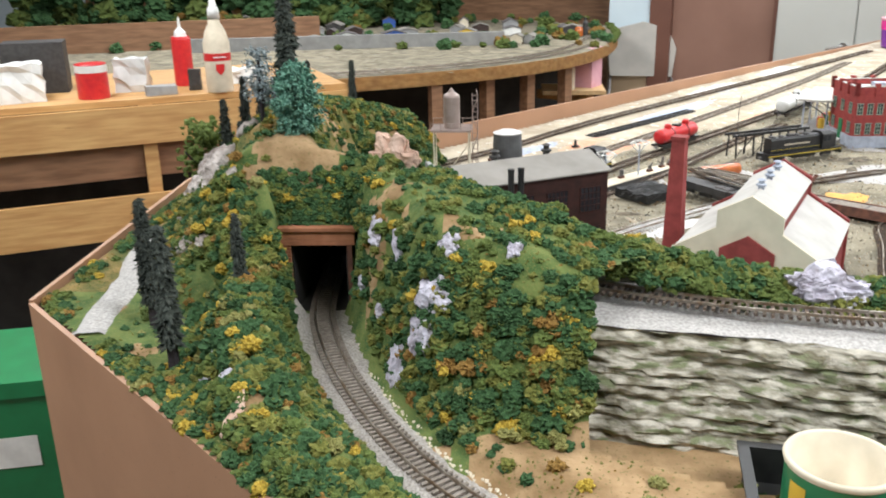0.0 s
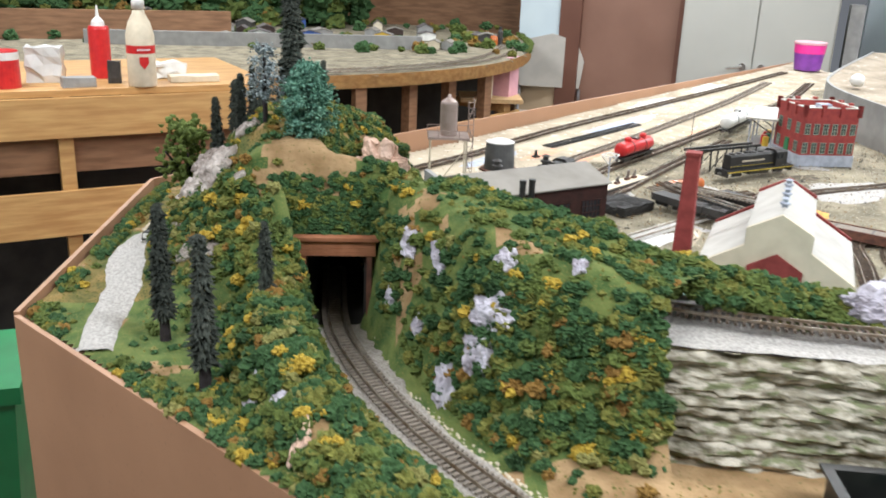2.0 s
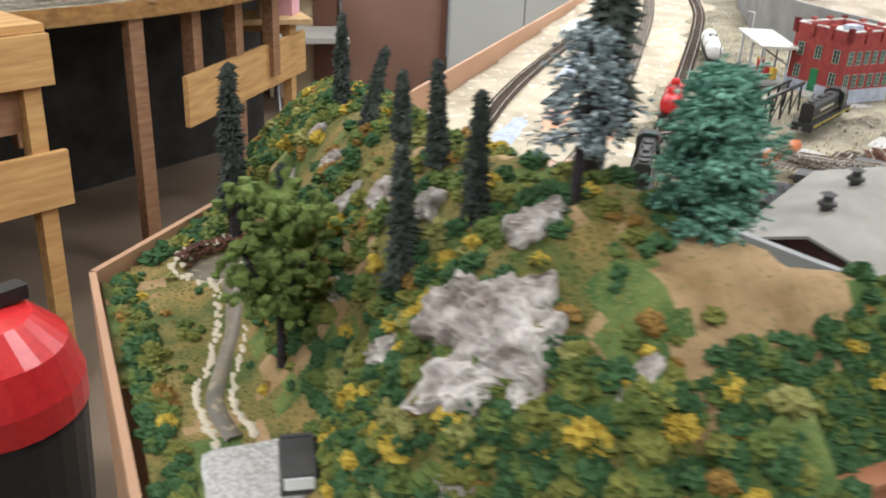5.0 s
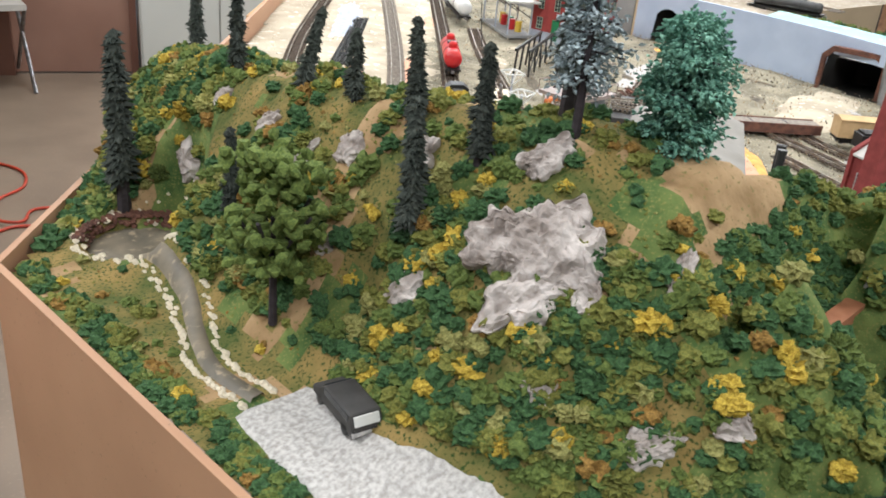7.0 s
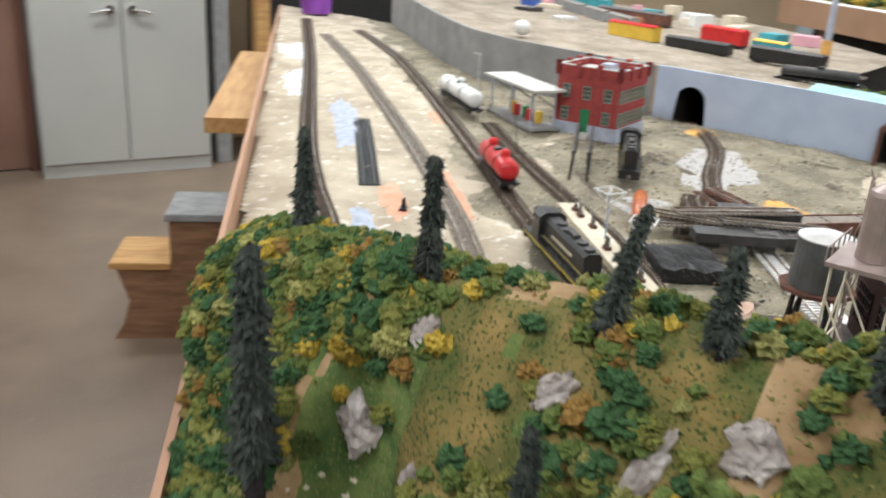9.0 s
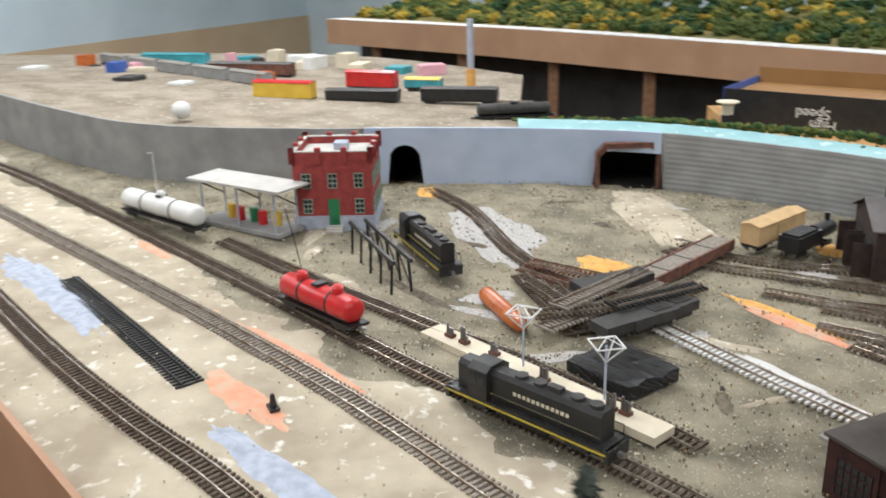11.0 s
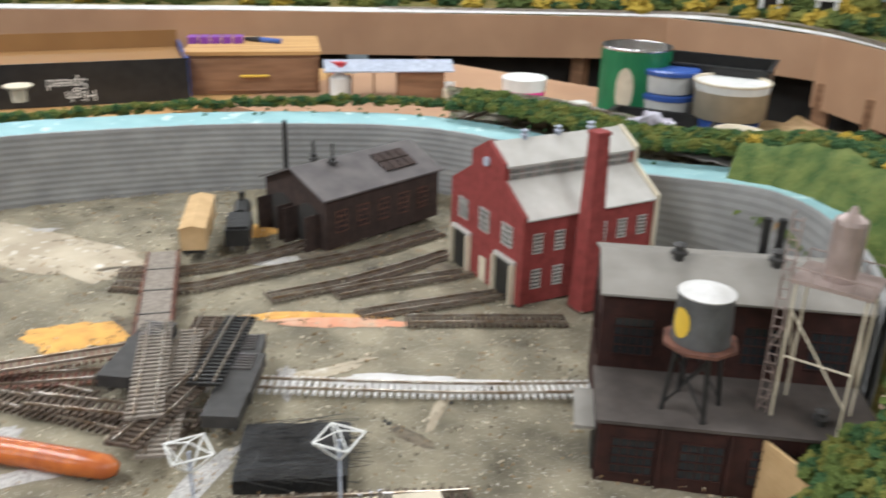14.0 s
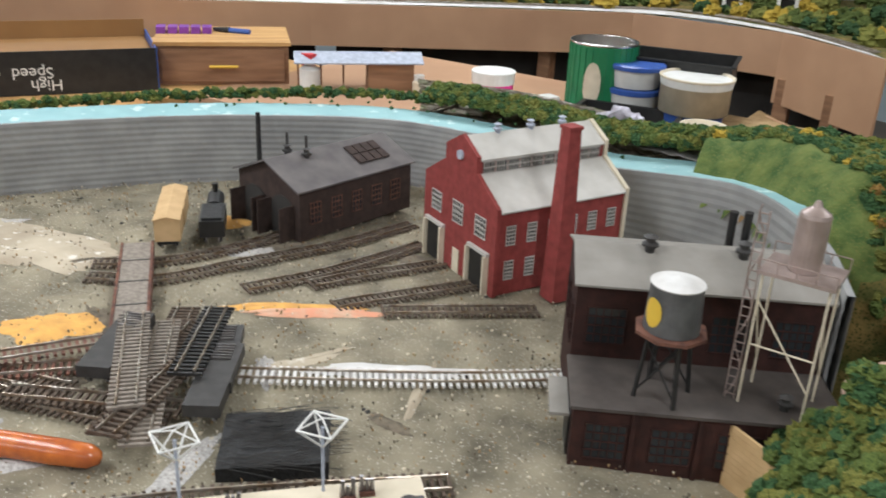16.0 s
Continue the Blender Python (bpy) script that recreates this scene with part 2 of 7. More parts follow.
def thing(name, m, label, category, group=""):
    ob = new(name)
    ob.empty_display_size = 0.02
    ob.matrix_basis = m
    return tagged(ob, label, category, group)


def single(name, bm, mat, label, category, m=None, group="", kind="", smooth=False):
    ob = part(name, bm, mat, None, label, smooth)
    if m:
        ob.matrix_basis = m
    return tagged(ob, "", category, group, kind)


def spline(pts, step):
    """Points at even steps along a smooth curve through pts."""
    p = [Vector(q) for q in pts]
    p = [p[0] * 2 - p[1]] + p + [p[-1] * 2 - p[-2]]
    fine = []
    for a, b, c, d in zip(p, p[1:], p[2:], p[3:]):
        for k in range(24):
            t = k / 24
            fine.append(0.5 * ((2 * b) + (c - a) * t + (2 * a - 5 * b + 4 * c - d) * t * t + (3 * b - a - 3 * c + d) * t ** 3))
    fine.append(p[-2])
    out, left = [fine[0]], step
    for a, b in zip(fine, fine[1:]):
        d = (b - a).length
        while d >= left:
            a = a + (b - a) * (left / d)
            out.append(a)
            d, left = (b - a).length, step
        left -= d
    return out


def yz(x, y):
    """The height of the yard's table."""
    return 1.005 + 0.035 * (y - 1.5)


def on_yard(x, y, turn=0, h=0.0):
    return pose(x, y, yz(x, y) + h, 0, 0, turn)


def smooth01(t):
    t = min(1.0, max(0.0, t))
    return t * t * (3 - 2 * t)


def near(line, x, y):
    """Distance to a plan polyline, the height there, and the side (left is positive)."""
    best = (9, 0, 0)
    for a, b in zip(line, line[1:]):
        dx, dy = b[0] - a[0], b[1] - a[1]
        t = min(1, max(0, ((x - a[0]) * dx + (y - a[1]) * dy) / (dx * dx + dy * dy)))
        px, py = x - a[0] - t * dx, y - a[1] - t * dy
        d = math.hypot(px, py)
        if d < best[0]:
            best = (d, a[2] + t * (b[2] - a[2]) if len(a) > 2 else 0, dx * py - dy * px)
    return best


# ---- the room ----
ROOM = pose(2.11, 5.95, 0, 0, 0, -24)
room_m = ROOM


def slab(name, mat, x0, x1, y0, y1, z0, z1, m=room_m, label="", kind="structure", category=""):
    bm = bmesh.new()
    box(bm, x0, x1, y0, y1, z0, z1)
    ob = part(name, bm, mat, None, label)
    ob.matrix_basis = m
    return tagged(ob, "", category, "", kind)


slab("floor", "floor", -7, 6, -10, 1.5, -0.1, 0, label="worn brown vinyl floor of the club room", category="floor")
slab("ceiling", "ceiling", -7, 6, -10, 1.5, 2.75, 2.85, label="plain white ceiling", category="ceiling")
slab("wall_east", "wallblue", 6, 6.12, -10, 1.5, 0, 2.75, label="pale blue painted block wall", category="wall")
slab("wall_west", "wallblue", -7.12, -7, -10, 1.5, 0, 2.75, label="pale blue painted block wall", category="wall")
slab("wall_south", "wallblue", -7, 6, -10.12, -10, 0, 2.75, label="pale blue painted block wall", category="wall")
# north wall: tan below, blue above, with a brown door
slab("wall_north_low", "walltan", -1.24, -0.96, 0.0, 0.2, 0, 0.86, label="tan painted lower part of a block wall", category="wall")
slab("wall_north", "wallblue", -1.24, -0.96, 0.002, 0.2, 0.86, 2.75, label="pale blue painted block wall", category="wall")
slab("wall_north_east", "wallblue", 0.9, 6, 0.45, 0.6, 0.9, 2.75, label="pale blue painted block wall", category="wall")
slab("wall_north_east_low", "walltan", 0.9, 6, 0.447, 0.6, 0, 0.9, label="tan painted lower part of a block wall", category="wall")
slab("wall_north_over", "wallblue", -0.96, 0.9, 0.02, 0.2, 2.1, 2.75, label="pale blue painted block wall over the door", category="wall")
slab("wall_wood", "oldwood", -7, -1.24, 0.6, 0.75, 0, 2.75, label="brown wood panelled wall", category="wall")
slab("wall_return", "oldwood", -1.31, -1.24, 0.2, 0.6, 0, 2.75, label="brown panelled wall return", category="wall")
door = thing("door_1", ROOM, "closed flat brown painted door", "door")
door["kind"] = "structure"
bm = bmesh.new()
box(bm, -0.82, -0.2, 0.03, 0.08, 0.01, 2.05)
part("door_leaf", bm, "door", door)
bm = bmesh.new()
box(bm, -0.96, -0.82, -0.02, 0.15, 0, 2.1)
part("frame_jamb", bm, "doorframe", door)
bm = bmesh.new()
box(bm, -0.2, -0.16, 0.0, 0.15, 0, 2.1)
part("frame_jamb", bm, "doorframe", door)
bm = bmesh.new()
box(bm, -0.96, -0.16, -0.018, 0.15, 2.052, 2.1)
part("frame_head", bm, "doorframe", door)

cab = thing("storage_cabinet", ROOM, "grey steel double-door storage cabinet, closed, on the floor", "cabinet")
bm = bmesh.new()
box(bm, -0.15, 0.72, -0.18, 0.25, 0.0, 1.95)
part("body", bm, "cabinet", cab)
for sx in (-0.14, 0.29):
    bm = bmesh.new()
    box(bm, sx, sx + 0.42, -0.2, -0.18, 0.08, 1.92)
    d = part("door", bm, "cabinet", cab)
    bm = bmesh.new()
    hx = sx + 0.37 if sx < 0 else sx + 0.05
    cyl(bm, 0.022, 0.022, 0.03, 12, Matrix.Translation((hx, -0.2, 0.87)) @ pose(0, 0, 0, 90, 0, 0))
    s = 1 if sx > 0 else -1
    bar(bm, (hx, -0.235, 0.87), (hx + s * 0.09, -0.235, 0.855), 0.009, 8)
    part("lever_handle", bm, "chrome", d, "chrome lever handle")
slab("post_wood", "pine", 1.02, 1.1, -0.1, 0.0, 0, 2.75, label="bare pine post against the wall", category="post")
slab("black_locker", "blackp", 1.12, 1.9, 0.0, 0.4, 0, 1.5, label="black metal locker against the wall", category="locker", kind="")
slab("leaning_sheet", "concrete", 0.78, 0.86, -0.1, 0.2, 0, 1.25, label="grey sheet material leaning by the cabinet", category="board", kind="")

# folding chair
ch = thing("folding_chair", pose(1.15, 6.12, 0, 0, 0, -10), "grey metal folding chair with padded back", "chair")
bm = bmesh.new()
box(bm, -0.2, 0.2, -0.2, 0.18, 0.43, 0.46)
part("seat", bm, "cushion", ch)
bm = bmesh.new()
prism(bm, [(-0.2, 0.62), (0.2, 0.62), (0.22, 0.8), (0.16, 0.93), (0.0, 0.97), (-0.16, 0.93), (-0.22, 0.8)], 0.2, 0.225)
part("backrest", bm, "cushion", ch)
for x in (-0.2, 0.2):
    for a, b in (((x, 0.24, 0.62), (x, -0.22, 0.0)), ((x, -0.15, 0.44), (x, 0.26, 0.0))):
        bm = bmesh.new()
        bar(bm, a, b, 0.011, 8)
        part("leg", bm, "steel", ch)

# ---- front edge, fascia and table frames ----
EDGE_A, EDGE_B, EDGE_C = (-0.195, 1.25), (-0.205, 1.815), (1.75, 3.86)


def board(name, a, b, z0, z1a, z1b, mat, thick=0.006, label="", category="panel", off=0.0):
    """An upright board between two plan points, with a sloping upper edge."""
    bm = bmesh.new()
    d = Vector((b[0] - a[0], b[1] - a[1], 0))
    L = d.length
    prism(bm, [(0, z0), (L, z0), (L, z1b), (0, z1a)], off, off + thick)
    m = Matrix.Translation((a[0], a[1], 0)) @ Matrix.Rotation(math.atan2(d.y, d.x), 4, "Z")
    return single(name, bm, mat, label, category, m, "", "structure")


board("fascia_south", (0.6, 0.5), EDGE_A, 0.62, 1.05, 1.065, "fascia", 0.006, "brown hardboard fascia under the scenery")
board("fascia_aisle", EDGE_A, EDGE_B, 0.45, 1.068, 1.072, "fascia", 0.006, "brown hardboard fascia under the scenery")
board("fascia_yard", EDGE_B, EDGE_C, 0.75, 1.072, 1.09, "fascia", 0.006, "brown hardboard fascia along the yard edge")

# ---- yard table ----
WALL = [(1.84, 3.44), (1.47, 2.94), (1.35, 2.7), (1.35, 2.41), (1.385, 2.2), (1.41, 1.95), (1.395, 1.745), (1.31, 1.55), (1.2, 1.38), (1.03, 1.22), (0.85, 1.185), (0.68, 1.215), (0.5, 1.245), (0.4, 1.3), (0.3, 1.44), (0.245, 1.58)]
wall_line = [(p.x, p.y) for p in spline([(x, y, 0) for x, y in WALL], 0.03)]


def inside(poly, x, y):
    c = False
    for (x0, y0), (x1, y1) in zip(poly, poly[1:] + poly[:1]):
        if (y0 > y) != (y1 > y) and x < (x1 - x0) * (y - y0) / (y1 - y0) + x0:
            c = not c
    return c


yard_poly = [(p[0], p[1]) for p in wall_line] + [(0.1, 1.5), (-0.19, 1.82), EDGE_C]


def grid_sheet(name, inside_fn, z_fn, x0, x1, y0, y1, step):
    bm = bmesh.new()
    nx, ny = int((x1 - x0) / step) + 1, int((y1 - y0) / step) + 1
    vs = {}
    ok = [[inside_fn(x0 + (i + 0.5) * step, y0 + (j + 0.5) * step) for j in range(ny)] for i in range(nx)]

    def v(i, j):
        if (i, j) not in vs:
            x, y = x0 + i * step, y0 + j * step
            vs[i, j] = bm.verts.new((x, y, z_fn(x, y)))
        return vs[i, j]

    for i in range(nx):
        for j in range(ny):
            if ok[i][j]:
                bm.faces.new((v(i, j), v(i + 1, j), v(i + 1, j + 1), v(i, j + 1)))
    return bm


def yard_ground(x, y):
    n = noise.fractal(Vector((x * 14, y * 14, 0)), 0.8, 2.0, 5)
    return yz(x, y) - 0.002 + 0.0022 * n


yard_open = [(1.84, 3.44)] + yard_poly
bm = grid_sheet("yard", lambda x, y: inside(yard_poly, x, y), yard_ground, -0.2, 1.9, 1.1, 3.9, 0.0125)
yard_ob = single("ground_yard", bm, "yard", "dirt-covered grey and tan yard of the model railway", "ground", None, "", "structure", True)
# pale sand by the front tracks: a thin layer of its own
def sand_edge(x, y):
    return y - 1.1 * x - 1.5 - 0.08 * noise.fractal(Vector((x * 7, y * 7, 3)), 0.8, 2.0, 4)


bm = grid_sheet("sand", lambda x, y: inside(yard_poly, x, y) and sand_edge(x, y) > -0.03, lambda x, y: yard_ground(x, y) + max(-0.003, min(0.0025, sand_edge(x, y) * 0.1)), -0.2, 1.9, 1.1, 3.9, 0.0125)
single("sand_layer", bm, "sand", "pale plaster and sand over the front of the yard", "sand", None, "", "structure", True)


def patch(name, mat, cx, cy, rx, ry, turn, label, category, lift=0.004, seed=0):
    """An uneven thin spill on the yard."""
    bm = bmesh.new()
    c, s = math.cos(radians(turn)), math.sin(radians(turn))
    rim = []
    mid = bm.verts.new((cx, cy, yard_ground(cx, cy) + lift + 0.002))
    for ring in (0.5, 1.0):
        row = []
        for k in range(96):
            a = k * math.pi / 48
            r = ring * (0.95 + 0.32 * noise.fractal(Vector((math.cos(a) * 1.5 + seed * 3.1, math.sin(a) * 1.5, seed)), 0.9, 2.0, 4))
            x, y = rx * r * math.cos(a), ry * r * math.sin(a)
            px, py = cx + c * x - s * y, cy + s * x + c * y
            row.append(bm.verts.new((px, py, yard_ground(px, py) + (lift if ring < 1 else 0.0005))))
        rim.append(row)
    for k in range(96):
        bm.faces.new((mid, rim[0][k], rim[0][(k + 1) % 96]))
        bm.faces.new((rim[0][k], rim[1][k], rim[1][(k + 1) % 96], rim[0][(k + 1) % 96]))
    single(name, bm, mat, label, category, None, "", "structure", True)


patch("ramp_plaster", "sand", 1.2, 1.77, 0.19, 0.06, 12, "pale plaster road from the tunnel mouth", "road", 0.005, 1)
patch("orange_spill", "orange", 0.95, 1.88, 0.06, 0.035, 50, "orange powder spilled on the yard", "powder", 0.004, 2)
patch("orange_spill", "orange", 0.80, 1.68, 0.085, 0.014, 38, "orange powder spilled on the yard", "powder", 0.004, 3)
patch("salmon_spill", "salmon", 0.77, 1.67, 0.085, 0.016, 40, "salmon powder spilled on the yard", "powder", 0.0035, 4)
patch("orange_spill", "orange", 1.32, 2.17, 0.04, 0.03, 0, "orange powder at the tunnel mouth", "powder", 0.004, 5)
patch("orange_spill", "orange", 1.06, 1.53, 0.03, 0.03, 0, "orange powder beside the engine house", "powder", 0.004, 6)
patch("white_spill", "plaster", 0.62, 1.72, 0.09, 0.018, 40, "white plaster spilled along a track", "powder", 0.004, 7)
patch("grey_spill", "gravel", 1.1, 2.05, 0.16, 0.06, 20, "grey gravel spread on the yard", "gravel", 0.003, 8)
patch("red_dirt", "salmon", 0.62, 2.25, 0.2, 0.012, 48, "reddish dirt between the tracks", "dirt", 0.003, 9)
patch("red_dirt", "salmon", 0.95, 2.55, 0.1, 0.012, 48, "reddish dirt between the tracks", "dirt", 0.003, 10)

patch("grey_paint", "stonegrey", 0.78, 2.62, 0.3, 0.035, 48, "blue-grey paint brushed along the sand", "paint", 0.004, 11)
patch("grey_paint", "stonegrey", 0.4, 2.22, 0.16, 0.025, 47, "blue-grey paint brushed along the sand", "paint", 0.004, 12)
patch("white_spill", "plaster", 0.95, 2.92, 0.2, 0.05, 47, "white plaster smeared over the sand", "powder", 0.0045, 13)
patch("white_spill", "plaster", 1.2, 3.2, 0.16, 0.06, 47, "white plaster smeared over the sand", "powder", 0.0045, 14)
patch("red_dirt", "salmon", 0.52, 2.28, 0.12, 0.03, 48, "reddish powder on the sand", "dirt", 0.0036, 15)
spill_rng = random.Random(3)
for k in range(30):
    x, y = spill_rng.uniform(0.45, 1.3), spill_rng.uniform(1.45, 2.4)
    if inside(yard_poly, x, y) and y - 1.1 * x < 1.45:
        mt, lb = spill_rng.choice((("cinder", "brown cinders spread on the yard"), ("cinder", "brown cinders spread on the yard"), ("gravel", "grey gravel spread on the yard"), ("sand", "pale plaster dust on the yard")))
        patch("ground_patch", mt, x, y, spill_rng.uniform(0.02, 0.07), spill_rng.uniform(0.006, 0.02), spill_rng.uniform(0, 180), lb, "ground patch", 0.002, 20 + k)


# ---- the hill ----
RIDGE = [(0.1, 1.39, 1.234), (0.06, 1.47, 1.242), (0.035, 1.55, 1.236), (0.03, 1.62, 1.226), (0.022, 1.7, 1.22), (0.035, 1.82, 1.2), (0.052, 1.9, 1.19), (0.068, 1.98, 1.178), (0.13, 2.06, 1.14)]
SPUR = [(0.06, 1.4, 1.23), (0.15, 1.375, 1.22), (0.24, 1.31, 1.203), (0.335, 1.215, 1.196), (0.4, 1.17, 1.186), (0.46, 1.15, 1.17)]
BANK = [(0.055, 1.33, 1.14), (0.08, 1.22, 1.118), (0.104, 1.1, 1.107), (0.15, 1.0, 1.088), (0.21, 0.92, 1.068)]
TUNNEL_TRACK = [(0.12, 1.5), (0.136, 1.32), (0.161, 1.225), (0.202, 1.126), (0.259, 1.022), (0.325, 0.935), (0.43, 0.84), (0.55, 0.765)]
HILL = [(-0.191, 1.254), (-0.2, 1.812), (0.1, 2.128), (0.19, 2.2), (0.22, 2.1), (0.2, 1.95), (0.235, 1.8), (0.25, 1.6), (0.3, 1.46), (0.4, 1.32), (0.5, 1.24), (0.5, 1.14), (0.44, 1.08), (0.435, 0.98), (0.62, 0.9), (0.62, 0.462)]


def hill_z(x, y):
    d, h, side = near(RIDGE, x, y)
    n = noise.fractal(Vector((x * 16, y * 16, 1)), 0.9, 2.0, 4)
    west = 1.06 if x < 0.15 else 1.06 - 0.03 * smooth01((x - 0.15) / 0.15)
    base = west if side > 0 else 1.0
    wide = 0.15 + 0.06 * smooth01((1.53 - y) / 0.1)
    z = base + (h - base) * smooth01(1.06 - d / (wide if side > 0 else 0.13))
    d2, h2, side2 = near(SPUR, x, y)
    base2 = west if side2 < 0 else 1.0
    z2 = base2 + (h2 - base2) * smooth01(1.06 + 0.28 * smooth01((x - 0.23) / 0.08) - d2 / (0.15 if side2 < 0 else 0.13))
    d3, h3, _ = near(BANK, x, y)
    z3 = 1.05 + (h3 - 1.05) * smooth01(1.1 - d3 / 0.06)
    z = max(z, z2, z3 if y < 1.36 else 0)
    low = smooth01((0.05 - abs(z - 1.06)) / 0.05)
    z += 0.007 * n * (1 - 0.7 * low)
    if y < 1.322:
        dt = near(TUNNEL_TRACK, x, y)[0]
        k = smooth01((dt - 0.026) / 0.035)
        z = 1.031 * (1 - k) + z * k
    elif y < 1.42:
        z = min(z, 1.137 + 1.5 * (y - 1.322) + max(0.0, abs(x - 0.12) - 0.1) * 2 + 0.004 * n)
    # pond and creek bed
    pond = math.hypot((x + 0.088) / 0.045, (y - 1.822) / 0.042)
    k = smooth01((1.55 - pond) / 0.45)
    z = z * (1 - k) + 1.064 * k
    z -= 0.014 * smooth01((1.08 - pond) / 0.16)
    return z


bm = grid_sheet("hill", lambda x, y: inside(HILL, x, y) and not (x > 0.25 and y < 1.5 and inside(yard_poly, x, y)), hill_z, -0.21, 0.66, 0.44, 2.21, 0.0085)
gone = [f for f in bm.faces if 1.31 < f.calc_center_median().y < 1.334 and 0.1 < f.calc_center_median().x < 0.17 and max(v.co.z for v in f.verts) - min(v.co.z for v in f.verts) > 0.03]
bmesh.ops.delete(bm, geom=gone, context="FACES")
hill = single("ground_hill", bm, "grass", "model hillside with green and ochre ground foam", "hill", None, "", "structure", True)
hill.data.materials.append(M["earth"])
hill.data.materials.append(M["turf"])
for p in hill.data.polygons:
    c = p.center
    bare = noise.fractal(Vector((c.x * 11, c.y * 11, 7)), 0.8, 2.0, 3)
    top = math.hypot((c.x - 0.1) / 0.062, (c.y - 1.383) / 0.034) < 1.0 + 0.5 * bare or math.hypot((c.x - 0.05) / 0.022, (c.y - 1.345) / 0.02) < 1
    if bare > 0.42 or top or (c.y < 1.0 and c.x > 0.33):
        p.material_index = 1
    elif c.y < 1.4 and (c.x > 0.0 or c.y < 1.3) or noise.noise(Vector((c.x * 17, c.y * 17, 3))) > 0.22:
        p.material_index = 2


def road_sheet(name, mat, pts, width, label, category, lift=0.003, uneven=0.15, grow=0.0):
    bm = bmesh.new()
    line = spline([(x, y, 0) for x, y in pts], 0.01)
    rows = []
    for k, p in enumerate(line):
        q, r = line[max(0, k - 1)], line[min(len(line) - 1, k + 1)]
        s = Vector((-(r.y - q.y), r.x - q.x, 0)).normalized()
        w = width * (1 + grow * k / len(line)) * (1 + uneven * noise.noise(Vector((k * 0.35, 0, 1))))
        row = []
        for u in (-1, -0.5, 0, 0.5, 1):
            e = p + s * (u * w)
            row.append(bm.verts.new((e.x, e.y, hill_z(e.x, e.y) + (lift if abs(u) < 1 else -0.004))))
        rows.append(row)
    for a, b in zip(rows, rows[1:]):
        for k in range(4):
            bm.faces.new((a[k], a[k + 1], b[k + 1], b[k]))
    return single(name, bm, mat, label, category, None, "", "structure", True)


road_sheet("road_gravel", "gravel", [(-0.09, 1.17), (-0.105, 1.25), (-0.115, 1.35), (-0.14, 1.45), (-0.135, 1.55)], 0.024, "pale grey gravel road across the scenery", "road", 0.003, 0.15, 0.55)
road_sheet("creek", "water", [(-0.138, 1.555), (-0.143, 1.6), (-0.128, 1.65), (-0.11, 1.7), (-0.1, 1.78)], 0.009, "shallow brown creek running from the pond", "creek")
bm = bmesh.new()
bmesh.ops.create_circle(bm, cap_ends=True, segments=32, radius=1, matrix=Matrix.Translation((-0.088, 1.822, 1.0535)) @ Matrix.Diagonal((0.047, 0.044, 1, 1)))
single("pond_water", bm, "water", "still muddy pond water", "water", None, "", "structure")
road_sheet("trackbed_tunnel", "ballast", [(0.136, 1.305)] + TUNNEL_TRACK[2:], 0.034, "grey ballast bed leading into the tunnel", "ballast", 0.003, 0.1)

# tunnel lining, its near-black colour painting the shade inside, and portal
bm = bmesh.new()
for k in range(8):
    y0, y1 = 1.318 + k * 0.03, 1.318 + (k + 1) * 0.03
    box(bm, 0.098, 0.104, y0, y1, 1.028, 1.125)
    box(bm, 0.168, 0.174, y0, y1, 1.028, 1.125)
    box(bm, 0.098, 0.174, y0, y1, 1.125, 1.13)
    box(bm, 0.104, 0.168, y0, y1, 1.026, 1.03)
box(bm, 0.098, 0.174, 1.558, 1.565, 1.026, 1.13)
single("tunnel_lining", bm, "hollow_shade", "tunnel lining coloured near black for the shade inside", "tunnel", None, "", "structure")

portal = thing("tunnel_portal", pose(0.077, 1.312, 1.03), "reddish-brown clapboard tunnel portal set in the hillside", "portal")
portal.rotation_euler = (0, 0, radians(2))
for k in range(20):
    bm = bmesh.new()
    z = k * 0.0047
    prism(bm, [(0, z), (0.026, z), (0.026, z + 0.0047), (0, z + 0.0047)], -0.004, 0.0)
    box(bm, 0, 0.026, -0.0055, -0.004, z, z + 0.0024)
    part("plank", bm, "clapboard", portal)
for z0 in (0.089, 0.0935, 0.098, 0.1025):
    bm = bmesh.new()
    box(bm, -0.002, 0.104, -0.006, 0.0, z0, z0 + 0.0042)
    part("plank", bm, "clapboard", portal)
bm = bmesh.new()
box(bm, 0.094, 0.1, -0.005, 0.0, 0.0, 0.089)
part("post", bm, "rust", portal)
bm = bmesh.new()
box(bm, -0.004, 0.108, -0.009, 0.004, 0.107, 0.111)
part("cap", bm, "clapboard", portal)


